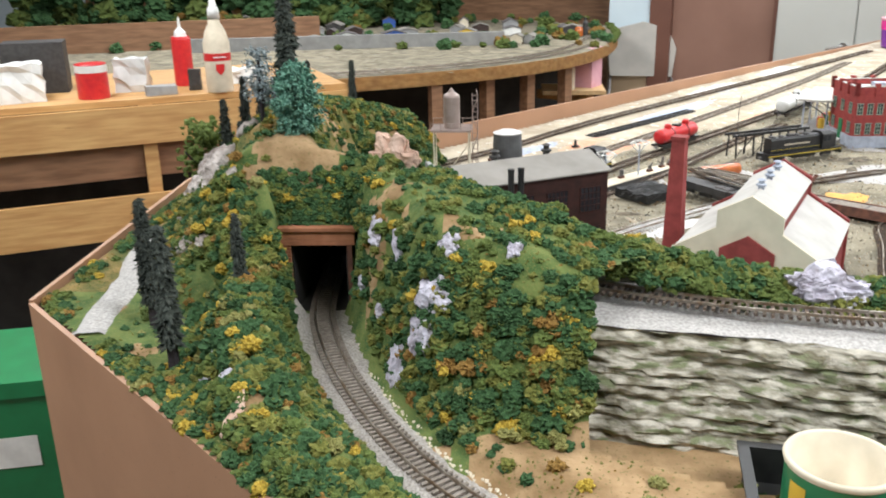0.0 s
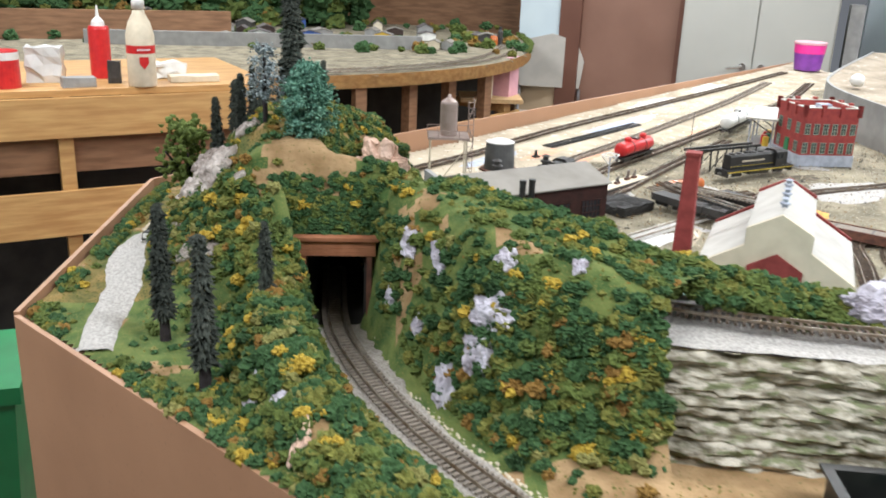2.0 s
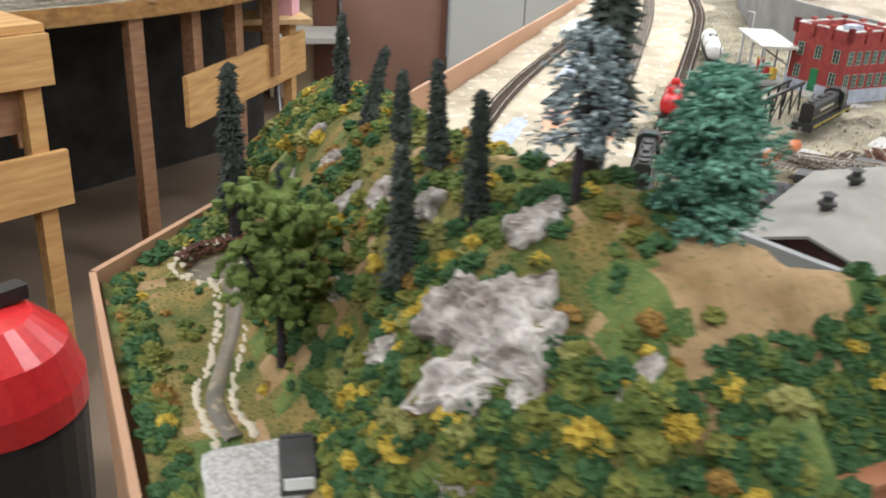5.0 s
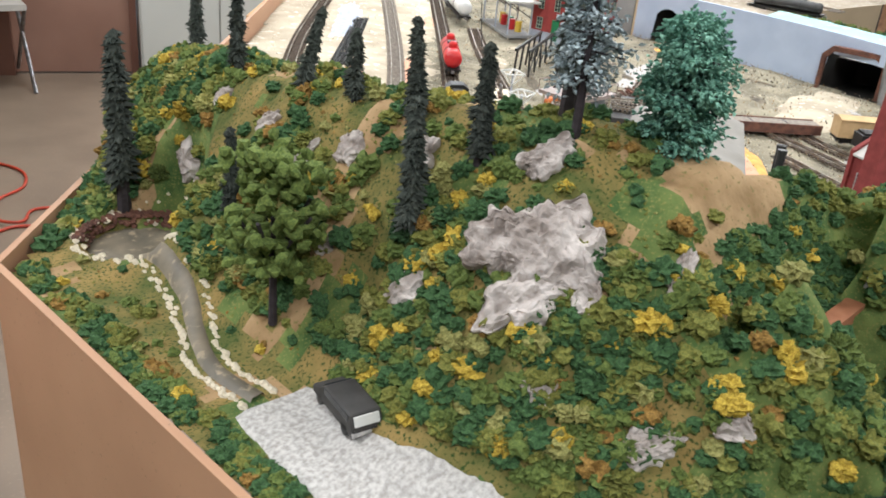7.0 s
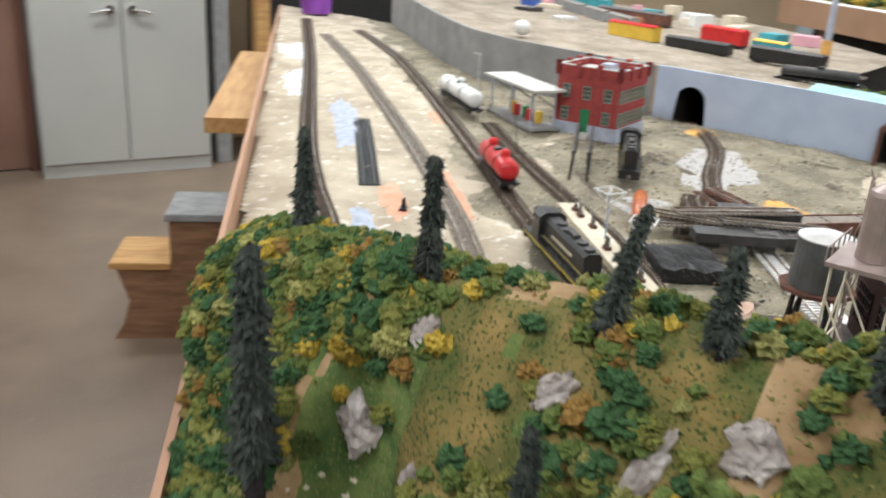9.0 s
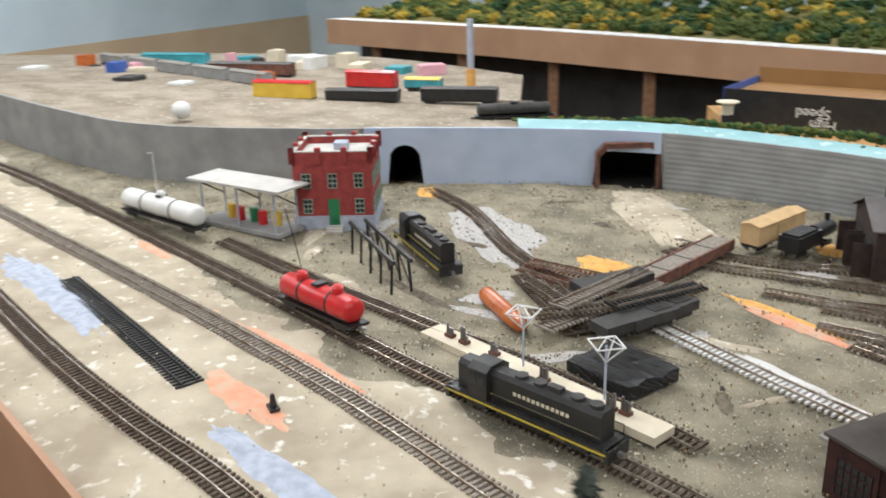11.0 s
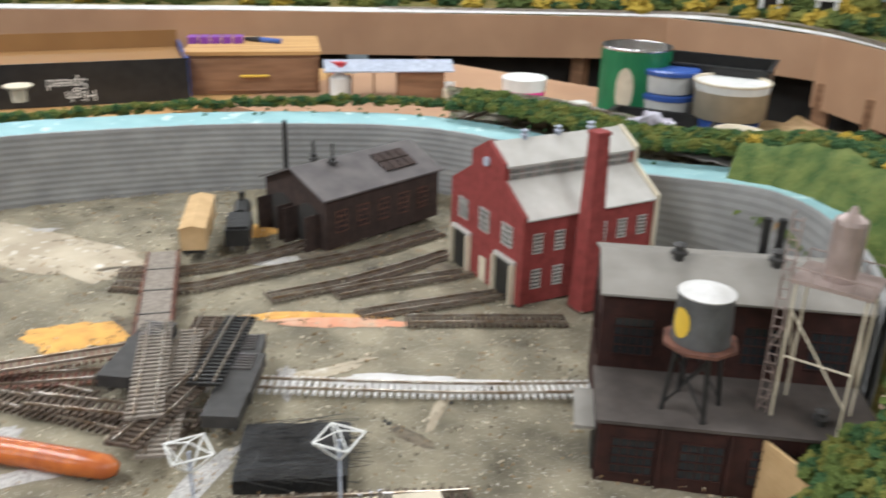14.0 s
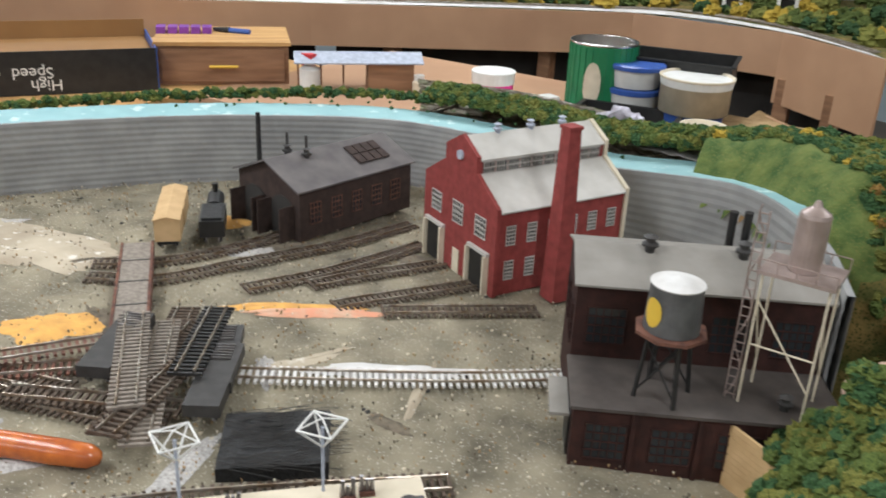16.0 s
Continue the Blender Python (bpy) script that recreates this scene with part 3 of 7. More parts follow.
# ---- tracks ----
def track(name, pts, z_fn, label, tie="tie", rail="rail", group="tracks", bed=0.0):
    line = spline([(x, y, 0) for x, y in pts], 0.0072)
    o = line[0]
    t = thing(name, pose(o.x, o.y, z_fn(o.x, o.y)), label, "track", group)
    base = Vector((o.x, o.y, z_fn(o.x, o.y)))
    sides = []
    for k, p in enumerate(line):
        q, r = line[max(0, k - 1)], line[min(len(line) - 1, k + 1)]
        sides.append(Vector((-(r.y - q.y), r.x - q.x, 0)).normalized())
    pts3 = [Vector((p.x, p.y, z_fn(p.x, p.y))) - base for p in line]
    bm = bmesh.new()
    for k, (p, s) in enumerate(zip(pts3, sides)):
        m = Matrix.Translation(p) @ Matrix.Rotation(math.atan2(s.y, s.x), 4, "Z")
        box(bm, -0.0155, 0.0155, -0.0015, 0.0015, -0.0005, 0.0022, m)
    tagged(part("sleeper_strip", bm, tie, t), kind="stuff")
    for off in (-0.00825, 0.00825):
        bm = bmesh.new()
        rows = []
        for p, s in zip(pts3, sides):
            rows.append([bm.verts.new(p + s * (off + a) + Vector((0, 0, h))) for a, h in ((-0.0011, 0.002), (0.0011, 0.002), (0.0007, 0.0046), (-0.0007, 0.0046))])
        for a, b in zip(rows, rows[1:]):
            for k in range(4):
                bm.faces.new((a[k], a[(k + 1) % 4], b[(k + 1) % 4], b[k]))
        part("rail", bm, rail, t)
    return t


def zy(h):
    return lambda x, y: yz(x, y) + h


track("track_tunnel", TUNNEL_TRACK, lambda x, y: 1.0355, "single track curving into the tunnel, weathered grey-brown ties", "tie_grey")
GP = [(0.33, 1.80), (0.442, 1.925), (0.603, 2.12), (0.774, 2.31), (0.98, 2.545), (1.2, 2.8), (1.4, 3.05), (1.6, 3.36)]
track("track_yard_main", GP, zy(0.0015), "long yard track with dark ties")
track("track_yard_second", [(0.28, 1.93), (0.382, 2.03), (0.531, 2.18), (0.715, 2.393), (0.964, 2.7), (1.2, 3.0), (1.45, 3.35)], zy(0.0015), "yard track with weathered grey ties half buried in sand", "tie_grey")
track("track_yard_edge", [(0.14, 2.02), (0.27, 2.15), (0.376, 2.262), (0.469, 2.38), (0.614, 2.545), (0.9, 2.84), (1.2, 3.15), (1.6, 3.58)], zy(0.0035), "front yard track with black ties along the table edge")
track("track_siding", [(0.47, 1.84), (0.62, 1.99), (0.72, 2.12), (0.87, 2.31), (1.0, 2.46)], zy(0.001), "yard siding with dark ties")
track("track_roundhouse", [(1.03, 1.78), (0.963, 1.728), (0.93, 1.628), (0.884, 1.495), (0.86, 1.36)], zy(0.001), "radial track in front of the engine sheds")
track("track_roundhouse", [(1.06, 1.75), (1.004, 1.69), (0.974, 1.595), (0.962, 1.49)], zy(0.001), "radial track in front of the engine sheds")
track("track_roundhouse", [(0.87, 1.68), (0.834, 1.586), (0.815, 1.503), (0.8, 1.41)], zy(0.001), "radial track in front of the engine sheds")
track("track_roundhouse", [(0.82, 1.62), (0.797, 1.564), (0.765, 1.5), (0.735, 1.44)], zy(0.001), "radial track in front of the engine sheds")
track("track_roundhouse", [(0.76, 1.645), (0.744, 1.612), (0.71, 1.55), (0.66, 1.46)], zy(0.001), "radial track in front of the engine sheds")
track("track_roundhouse", [(0.71, 1.62), (0.698, 1.608), (0.642, 1.557), (0.574, 1.496)], zy(0.001), "radial track beside the brick works")
track("track_plaster", [(0.79, 1.88), (0.759, 1.856), (0.647, 1.77), (0.56, 1.7), (0.477, 1.625)], zy(0.004), "track section dusted with white plaster", "plaster")
track("track_arch", [(1.33, 2.17), (1.2, 2.09), (1.03, 2.03), (0.93, 1.985), (0.82, 1.945)], zy(0.001), "half-buried track leading to the arch")
track("track_rack", [(0.542, 2.345), (0.68, 2.48), (0.817, 2.618)], zy(0.001), "loose section of black flex track lying on the sand", "blackp", "blackp")
def ledge_z(x, y):
    return 1.127 - 0.06 * smooth01((x - 0.92) / 0.16)


LEDGE = [(0.36, 1.2), (0.44, 1.142), (0.57, 1.092), (0.72, 1.062), (0.9, 1.045), (1.08, 1.085), (1.25, 1.22), (1.38, 1.4), (1.48, 1.62), (1.53, 1.85), (1.53, 2.1)]
track("track_ledge", LEDGE, lambda x, y: ledge_z(x, y) + 0.009, "track along the rock ledge with bright rails")


# ---- retaining wall, painted strip, hedge and ledge ----
def offset(line, d):
    out = []
    for k, p in enumerate(line):
        q, r = line[max(0, k - 1)], line[min(len(line) - 1, k + 1)]
        s = Vector((-(r[1] - q[1]), r[0] - q[0])).normalized()
        out.append((p[0] + s.x * d, p[1] + s.y * d))
    return out


fine_wall = [(p.x, p.y) for p in spline([(x, y, 0) for x, y in WALL], 0.008)]
fine_out = offset(fine_wall, 0.007)


def climb(x, y):
    """The wall and the painted strip rise where they run into the hill."""
    return 0.045 * smooth01((0.72 - x) / 0.42) if y < 1.7 else 0.0


def arch_floor(x, y):
    """How high the wall starts over the yard: over the two mouths."""
    u = (y - 2.225) / 0.03
    if abs(u) < 1 and x > 1.2:
        return 0.045 + 0.028 * math.sqrt(1 - u * u)
    if 1.742 < y < 1.862 and x > 1.3:
        return 0.066
    return -0.02


def wall_piece(name, mat, y_lo, y_hi, label, siding):
    bm = bmesh.new()
    cols = []
    sel = [k for k, p in enumerate(fine_wall) if y_lo <= p[1] <= y_hi + 0.004]
    for k in sel:
        (x, y), (X, Y) = fine_wall[k], fine_out[k]
        z0, z1 = yz(x, y) + arch_floor(x, y), yz(x, y) + 0.106 + climb(x, y)
        col = []
        steps = 26 if siding else 2
        for j in range(steps + 1):
            z = z0 + (z1 - z0) * j / steps
            e = 0.0007 if siding and j % 2 else 0.0
            col.append(bm.verts.new((x - (X - x) * e / 0.007, y - (Y - y) * e / 0.007, z)))
        col.append(bm.verts.new((X, Y, z1)))
        col.append(bm.verts.new((X, Y, z0)))
        cols.append(col)
    for a, b in zip(cols, cols[1:]):
        n = len(a)
        for j in range(n):
            bm.faces.new((a[j], a[(j + 1) % n], b[(j + 1) % n], b[j]))
    single(name, bm, mat, label, "wall", None, "", "structure")


wall_piece("retaining_wall_north", "concrete", 2.3, 4.0, "grey curved retaining wall of card", False)
wall_piece("retaining_wall_foam", "foamblue", 1.74, 2.3, "pale blue foam retaining wall with two openings", False)
wall_piece("retaining_wall_siding", "concrete", 1.0, 1.74, "grey curved retaining wall of ribbed sheet", True)
# boxes behind the two openings, coloured dark to stand in for shade
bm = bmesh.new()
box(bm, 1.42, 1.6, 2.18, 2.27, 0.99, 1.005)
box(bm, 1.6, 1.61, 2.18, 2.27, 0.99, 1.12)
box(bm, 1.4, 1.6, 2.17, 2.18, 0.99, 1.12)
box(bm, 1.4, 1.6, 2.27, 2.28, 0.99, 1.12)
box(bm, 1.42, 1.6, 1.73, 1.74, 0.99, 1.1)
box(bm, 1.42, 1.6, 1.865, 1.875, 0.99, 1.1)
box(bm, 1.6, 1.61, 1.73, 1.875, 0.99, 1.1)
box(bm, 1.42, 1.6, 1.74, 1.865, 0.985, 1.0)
single("wall_mouth_lining", bm, "hollow_shade", "box coloured near black for the shade behind the wall openings", "tunnel", None, "", "structure")
bm = bmesh.new()
prism(bm, [(-0.062, 0), (-0.055, 0), (-0.055, 0.062), (-0.04, 0.078), (0.04, 0.078), (0.055, 0.062), (0.055, 0), (0.062, 0), (0.062, 0.07), (0.045, 0.088), (-0.045, 0.088), (-0.062, 0.07)], -0.008, 0.008)
single("mouth_frame", bm, "rust", "rusty plank frame round the wall opening", "frame", pose(1.4, 1.803, yz(1.4, 1.8) - 0.002, 0, 0, 97))


def loft(name, mat, la, lb, za, zb, label, category, rows=6, rough=0.0, n=120):
    bm = bmesh.new()
    A, B = spline([(x, y, 0) for x, y in la], 0.004), spline([(x, y, 0) for x, y in lb], 0.004)
    vs = []
    for k in range(n + 1):
        a, b = A[min(len(A) - 1, round(k * (len(A) - 1) / n))], B[min(len(B) - 1, round(k * (len(B) - 1) / n))]
        row = []
        for j in range(rows + 1):
            p = a.lerp(b, j / rows)
            z0, z1 = (za(a.x, a.y) if callable(za) else za), (zb(b.x, b.y) if callable(zb) else zb)
            row.append(bm.verts.new((p.x, p.y, z0 + (z1 - z0) * j / rows + rough * noise.fractal(Vector((p.x * 60, p.y * 60, 2)), 0.9, 2.0, 4))))
        vs.append(row)
    for a, b in zip(vs, vs[1:]):
        for j in range(rows):
            bm.faces.new((a[j], a[j + 1], b[j + 1], b[j]))
    return single(name, bm, mat, label, category, None, "", "structure", True)


low_wall = [p for p in wall_line if p[1] < 2.02]
strip_in = [p for p in low_wall if p[0] > 0.33]
strip_out, hedge_line = offset(strip_in, 0.066), offset(low_wall, 0.085)
CLIFF = [(0.425, 1.07), (0.5, 1.056), (0.56, 1.047), (0.7, 1.012), (0.9, 0.985), (1.1, 1.03), (1.3, 1.17), (1.46, 1.38), (1.57, 1.62), (1.6, 1.85), (1.6, 2.05)]
loft("painted_strip", "river", offset(strip_in, 0.004), strip_out, lambda x, y: yz(x, y) + 0.106 + climb(x, y), lambda x, y: yz(x, y) + 0.112 + climb(x, y), "turquoise painted strip on top of the retaining wall", "strip", 5, 0.0012)
ledge_in = [p for p in strip_out if p[0] > 0.44 or p[1] > 1.5][::-1]
ledge_in = [p for p in ledge_in if p[1] < 2.02 and not (p[0] < 0.44)]
loft("ground_ledge", "gravel", ledge_in, CLIFF, ledge_z, ledge_z, "grey ballast ledge above the cliff", "ledge", 10, 0.003)

# layered cliff
bm = bmesh.new()
top = spline([(x, y, 0) for x, y in CLIFF[:6]], 0.004)
vs = []
for k, p in enumerate(top):
    row = []
    for j in range(41):
        u = j / 40
        z = 1.128 - 0.102 * u
        band = noise.noise(Vector((p.x * 11, p.y * 11, z * 80))) + 0.6 * noise.noise(Vector((p.x * 45, p.y * 45, z * 170)))
        saw = (u * 9 + 1.2 * noise.noise(Vector((p.x * 7, 0, 5)))) % 1.0
        out = 0.004 + 0.03 * u + 0.008 * band + 0.003 * saw + 0.004 * noise.noise(Vector((p.x * 70, p.y * 70, z * 120)))
        row.append(bm.verts.new((p.x + 0.25 * out * 0.2, p.y - out, z)))
    vs.append(row)
for a, b in zip(vs, vs[1:]):
    for j in range(40):
        bm.faces.new((a[j], b[j], b[j + 1], a[j + 1]))
single("cliff_face", bm, "cliff", "layered grey and green rock cliff casting", "cliff", None, "", "structure")


# ---- upper level beyond the wall ----
up_line = [p for p in wall_line if p[1] > 1.98]
loft("upper_table", "tabletan", offset(up_line, 0.006), [(2.9, 4.0), (2.9, 3.4), (2.8, 2.8), (2.6, 2.4), (2.2, 2.0)], zy(0.104), 1.118, "sandy upper level of the layout", "table", 8, 0.001)
track("track_upper", [(1.54, 1.95), (1.56, 2.2), (1.58, 2.5), (1.7, 2.85), (2.0, 3.25), (2.3, 3.6)], lambda x, y: 1.122, "upper level track with brown ties", "tie_grey")
track("track_upper", [(1.62, 1.98), (1.65, 2.25), (1.69, 2.5), (1.82, 2.8), (2.1, 3.15), (2.4, 3.45)], lambda x, y: 1.122, "upper level track with brown ties", "tie_grey")
track("track_upper", [(1.72, 1.98), (1.74, 2.25), (1.79, 2.5), (1.92, 2.75), (2.2, 3.05), (2.5, 3.3)], lambda x, y: 1.122, "upper level track with brown ties", "tie_grey")


# ---- foliage ----
def clump_mesh(name, seed, sub, lumps):
    bm = bmesh.new()
    jag = random.Random(int(seed * 10))
    bmesh.ops.create_icosphere(bm, subdivisions=sub, radius=1.0)
    for v in bm.verts:
        p = v.co.copy()
        d = 0.34 * noise.noise(p * 1.6 + Vector((seed, 0, 0))) + 0.3 * abs(noise.noise(p * lumps + Vector((0, seed, 0)))) + 0.14 * noise.noise(p * 9 + Vector((seed, seed, 0)))
        v.co = p * (0.8 + d + jag.uniform(-0.26, 0.26))
        v.co.z = v.co.z * 0.78 + 0.22
    me = bpy.data.meshes.new(name)
    bm.to_mesh(me)
    bm.free()
    return me


LEAVES = ("leaf", "leafdark", "leaflight", "leafyellow", "leafpale", "leaforange")
clumps = {}
for mi, mat in enumerate(LEAVES):
    clumps[mat] = []
    for s in range(3):
        me = clump_mesh("bush", s * 7.3 + mi, 4, 3.4 + s)
        me.transform(Matrix.Scale(0.01, 4))
        me.materials.append(M[mat])
        clumps[mat].append(me)
rng = random.Random(7)
LOOKS = {"leaf": "mid-green", "leafdark": "dark green", "leaflight": "olive green", "leafyellow": "bright yellow", "leafpale": "pale yellow-green", "leaforange": "rusty orange"}
coarse = [clump_mesh("c", 3.1 * k + 1, 2, 3.6) for k in range(2)]
grainy = [clump_mesh("c", 4.7 * k + 2, 3, 4.4) for k in range(3)]
stuff = {m: ([], [], 0) for m in LEAVES}


def foam(mat, x, y, z, r):
    """Adds one small clump to the joined undergrowth."""
    vs, fs, _ = stuff[mat]
    me = grainy[rng.randrange(3)] if r > 0.0058 else coarse[rng.randrange(2)]
    a, n = rng.random() * 6.28, len(vs)
    c, s = math.cos(a), math.sin(a)
    for v in me.vertices:
        vs.append((x + r * (v.co.x * c - v.co.y * s), y + r * (v.co.x * s + v.co.y * c), z + r * v.co.z))
    fs.extend(tuple(n + i for i in p.vertices) for p in me.polygons)


def tuft(mat, x, y, z, r):
    """Adds one tiny crumb of ground foam."""
    vs, fs, _ = stuff[mat]
    n = len(vs)
    for dx, dy, dz in ((1, 0, 0), (-0.5, 0.87, 0), (-0.5, -0.87, 0), (0.1, 0, 1.1), (0.5, 0.6, 0.6), (-0.7, 0.1, 0.6), (0.4, -0.6, 0.7)):
        vs.append((x + r * dx * rng.uniform(0.6, 1.4), y + r * dy * rng.uniform(0.6, 1.4), z + r * dz * rng.uniform(0.6, 1.4)))
    fs.extend(tuple(n + i for i in f) for f in ((0, 4, 3), (4, 1, 3), (1, 5, 3), (5, 2, 3), (2, 6, 3), (6, 0, 3), (0, 1, 4), (1, 2, 5), (2, 0, 6)))


bushes = 0


def bush(mat, x, y, z, r):
    global bushes
    if bushes >= 290:
        return foam(mat, x, y, z, r)
    bushes += 1
    ob = new("bush", clumps[mat][rng.randrange(3)])
    ob.matrix_basis = pose(x, y, z - 0.15 * r, 0, 0, rng.random() * 360) @ Matrix.Diagonal((100 * r, 100 * r * rng.uniform(0.8, 1.15), 100 * r * rng.uniform(0.75, 1.1), 1))
    tagged(ob, LOOKS[mat] + " foam bush glued to the model hillside", "bush", "bushes on the hill")


def pick(green):
    u = rng.random()
    if u < green:
        return rng.choice(("leaf", "leafdark", "leafdark", "leafdark", "leaf", "leaflight"))
    return rng.choice(("leafyellow", "leafpale", "leaforange", "leaflight", "leaflight"))


def free(x, y):
    """Whether a bush may stand here: clear of track, road, pond, creek and portal."""
    if near(TUNNEL_TRACK, x, y)[0] < 0.04 and y < 1.33:
        return False
    if near([(-0.09, 1.17), (-0.115, 1.35), (-0.14, 1.45), (-0.135, 1.56)], x, y)[0] < 0.034:
        return False
    if near([(-0.138, 1.555), (-0.143, 1.6), (-0.128, 1.65), (-0.1, 1.78)], x, y)[0] < 0.018:
        return False
    if x > 0.2 and near(WALL, x, y)[0] < 0.068:
        return False
    return math.hypot((x + 0.088) / 0.06, (y - 1.822) / 0.056) > 1 and not (0.07 < x < 0.19 and 1.29 < y < 1.335)


def bare_top(x, y):
    return math.hypot((x - 0.1) / 0.06, (y - 1.383) / 0.034) < 1.05


def cover(x, y):
    """How thickly bushes grow here, how many of them are green, and their size."""
    z = hill_z(x, y)
    d1, _, s1 = near(RIDGE, x, y)
    d2, _, s2 = near(SPUR, x, y)
    d3 = near(BANK, x, y)[0]
    edge = min(abs(x + 0.198) if 1.25 < y < 1.82 else 9, near([EDGE_B, EDGE_C], x, y)[0], near([EDGE_A, (0.6, 0.47)], x, y)[0])
    if bare_top(x, y):
        return 0.02, 0.9, 0.006
    if x > 0.33 and y < 1.0:
        return 0.07, 0.5, 0.007
    if y > 1.84:
        return (0.85, 0.78, 0.0105) if x < 0.06 or y > 2.0 else (0.5, 0.75, 0.009)
    if edge < 0.026:
        return 0.75, 0.8, 0.0075
    if y < 1.325 and x > 0.16:
        return (0.95, 0.82, 0.0095) if z < 1.162 + 0.03 * noise.noise(Vector((x * 20, y * 20, 5))) else (0.14 if x < 0.28 else 0.36, 0.95, 0.007)
    if y < 1.36 and x > 0.0 and d3 < 0.07:
        return 0.75, 0.85, 0.0095
    if y < 1.33:
        return 0.07, 0.75, 0.006
    if s1 < 0:
        return 0.3, 0.85, 0.008
    if z > 1.19:
        return (0.12 if y < 1.5 else 0.26), 0.7, 0.0075
    if y < 1.53 and z > 1.075:
        return 0.9, 0.82, 0.009
    if z > 1.085:
        return 0.6, 0.74, 0.0095
    return 0.08, 0.8, 0.006


for tries in range(40000):
    x, y = rng.uniform(-0.19, 0.5), rng.uniform(0.72, 2.16)
    if not inside(HILL, x, y) or not free(x, y):
        continue
    dens, green, size = cover(x, y)
    if rng.random() > 0.8 * dens * (0.7 + 1.1 * noise.noise(Vector((x * 15, y * 15, 11)))):
        continue
    r = size * rng.uniform(0.5, 1.2)
    (bush if r > 0.0105 and rng.random() < 0.6 else foam)(pick(green), x, y, hill_z(x, y), r)
# clumps of lichen that stand out by their colour
for mat, x, y, r in (("leafyellow", -0.006, 1.357, 0.016), ("leafyellow", -0.089, 1.446, 0.01), ("leafpale", -0.066, 1.43, 0.012), ("leafyellow", -0.067, 1.496, 0.009), ("leafpale", -0.053, 1.372, 0.01),
                     ("leafyellow", 0.004, 1.312, 0.013), ("leaforange", 0.029, 1.374, 0.01), ("leaforange", 0.006, 1.409, 0.009), ("leafyellow", -0.04, 1.561, 0.008), ("leafdark", 0.02, 1.48, 0.011), ("leafdark", 0.06, 1.41, 0.009),
                     ("leafyellow", 0.061, 1.205, 0.011), ("leafpale", 0.103, 1.1, 0.014), ("leafyellow", 0.118, 1.058, 0.015), ("leafyellow", 0.112, 1.075, 0.011), ("leafpale", 0.221, 0.947, 0.013), ("leafyellow", 0.161, 0.963, 0.01),
                     ("leafyellow", 0.14, 1.0, 0.011), ("leafyellow", 0.31, 1.058, 0.01), ("leafyellow", 0.207, 1.301, 0.009), ("leafyellow", 0.216, 1.294, 0.008), ("leafpale", 0.188, 1.32, 0.009), ("leafpale", 0.262, 1.2, 0.01),
                     ("leaforange", 0.343, 1.066, 0.011), ("leaforange", 0.405, 1.055, 0.012), ("leafyellow", 0.406, 1.037, 0.011), ("leafpale", 0.367, 0.992, 0.013), ("leafpale", 0.41, 0.99, 0.012), ("leafyellow", 0.38, 1.17, 0.01)):
    for k in range(5):
        foam(mat, x + rng.gauss(0, 0.45 * r), y + rng.gauss(0, 0.45 * r), hill_z(x, y) + rng.uniform(0, 0.5 * r), r * rng.uniform(0.35, 0.65))
# undergrowth clinging to the steep flanks
for k in range(9000):
    x, y = rng.uniform(-0.1, 0.44), rng.uniform(0.9, 1.8)
    if not inside(HILL, x, y) or not free(x, y) or bare_top(x, y):
        continue
    z = hill_z(x, y)
    steep = math.hypot(hill_z(x + 0.006, y) - z, hill_z(x, y + 0.006) - z) / 0.006
    if y < 1.54 and steep > 0.55 and rng.random() < 0.3 * steep:
        foam(pick(0.86), x, y, z - 0.001, rng.uniform(0.0035, 0.0085))
# fine low tufts that break up the turf
for k in range(20000):
    x, y = rng.uniform(-0.19, 0.5), rng.uniform(0.72, 2.16)
    if inside(HILL, x, y) and free(x, y) and not bare_top(x, y) and noise.noise(Vector((x * 22, y * 22, 4))) > -0.15:
        tuft(rng.choice(("leaflight", "leaflight", "leafpale" if k % 3 else "leaforange")), x, y, hill_z(x, y) - 0.0008, rng.uniform(0.0008, 0.0021))
# shrubs on the yard side of the spur's crest
for k in range(240):
    u = rng.random()
    x, y = 0.24 + 0.22 * u + rng.uniform(0.0, 0.03), 1.315 - 0.165 * u + rng.uniform(-0.005, 0.035)
    if free(x, y):
        foam(rng.choice(("leafdark", "leafdark", "leaf", "leaflight")), x, y, hill_z(x, y), rng.uniform(0.004, 0.009))
# bank of dark bushes over the portal
for k in range(260):
    x, y = rng.uniform(0.05, 0.185), rng.uniform(1.322, 1.362)
    foam(rng.choice(("leafdark", "leafdark", "leafdark", "leaf")), x, y, hill_z(x, y) - 0.002, rng.uniform(0.004, 0.008))
for k in range(150):
    x, y = rng.uniform(0.17, 0.26), rng.uniform(1.66, 1.83)
    foam(rng.choice(("leafdark", "leaf", "leaflight")), x, y, 1.06 + (0.26 - x) * 0.9, rng.uniform(0.006, 0.012))
for k in range(170):
    x, u = rng.uniform(0.125, 0.215), rng.random()
    foam(rng.choice(("leafdark", "leaf", "leafdark", "leaflight")), x, 1.735 - 0.03 * u, 1.085 + 0.075 * u, rng.uniform(0.006, 0.012))
for k in range(70):
    x = rng.uniform(0.43, 0.75)
    foam(rng.choice(("leaforange", "leaflight", "leafpale", "leafdark")), x, 0.985 - (x - 0.43) * 0.2 - abs(rng.gauss(0, 0.02)), 1.03, rng.uniform(0.003, 0.008))
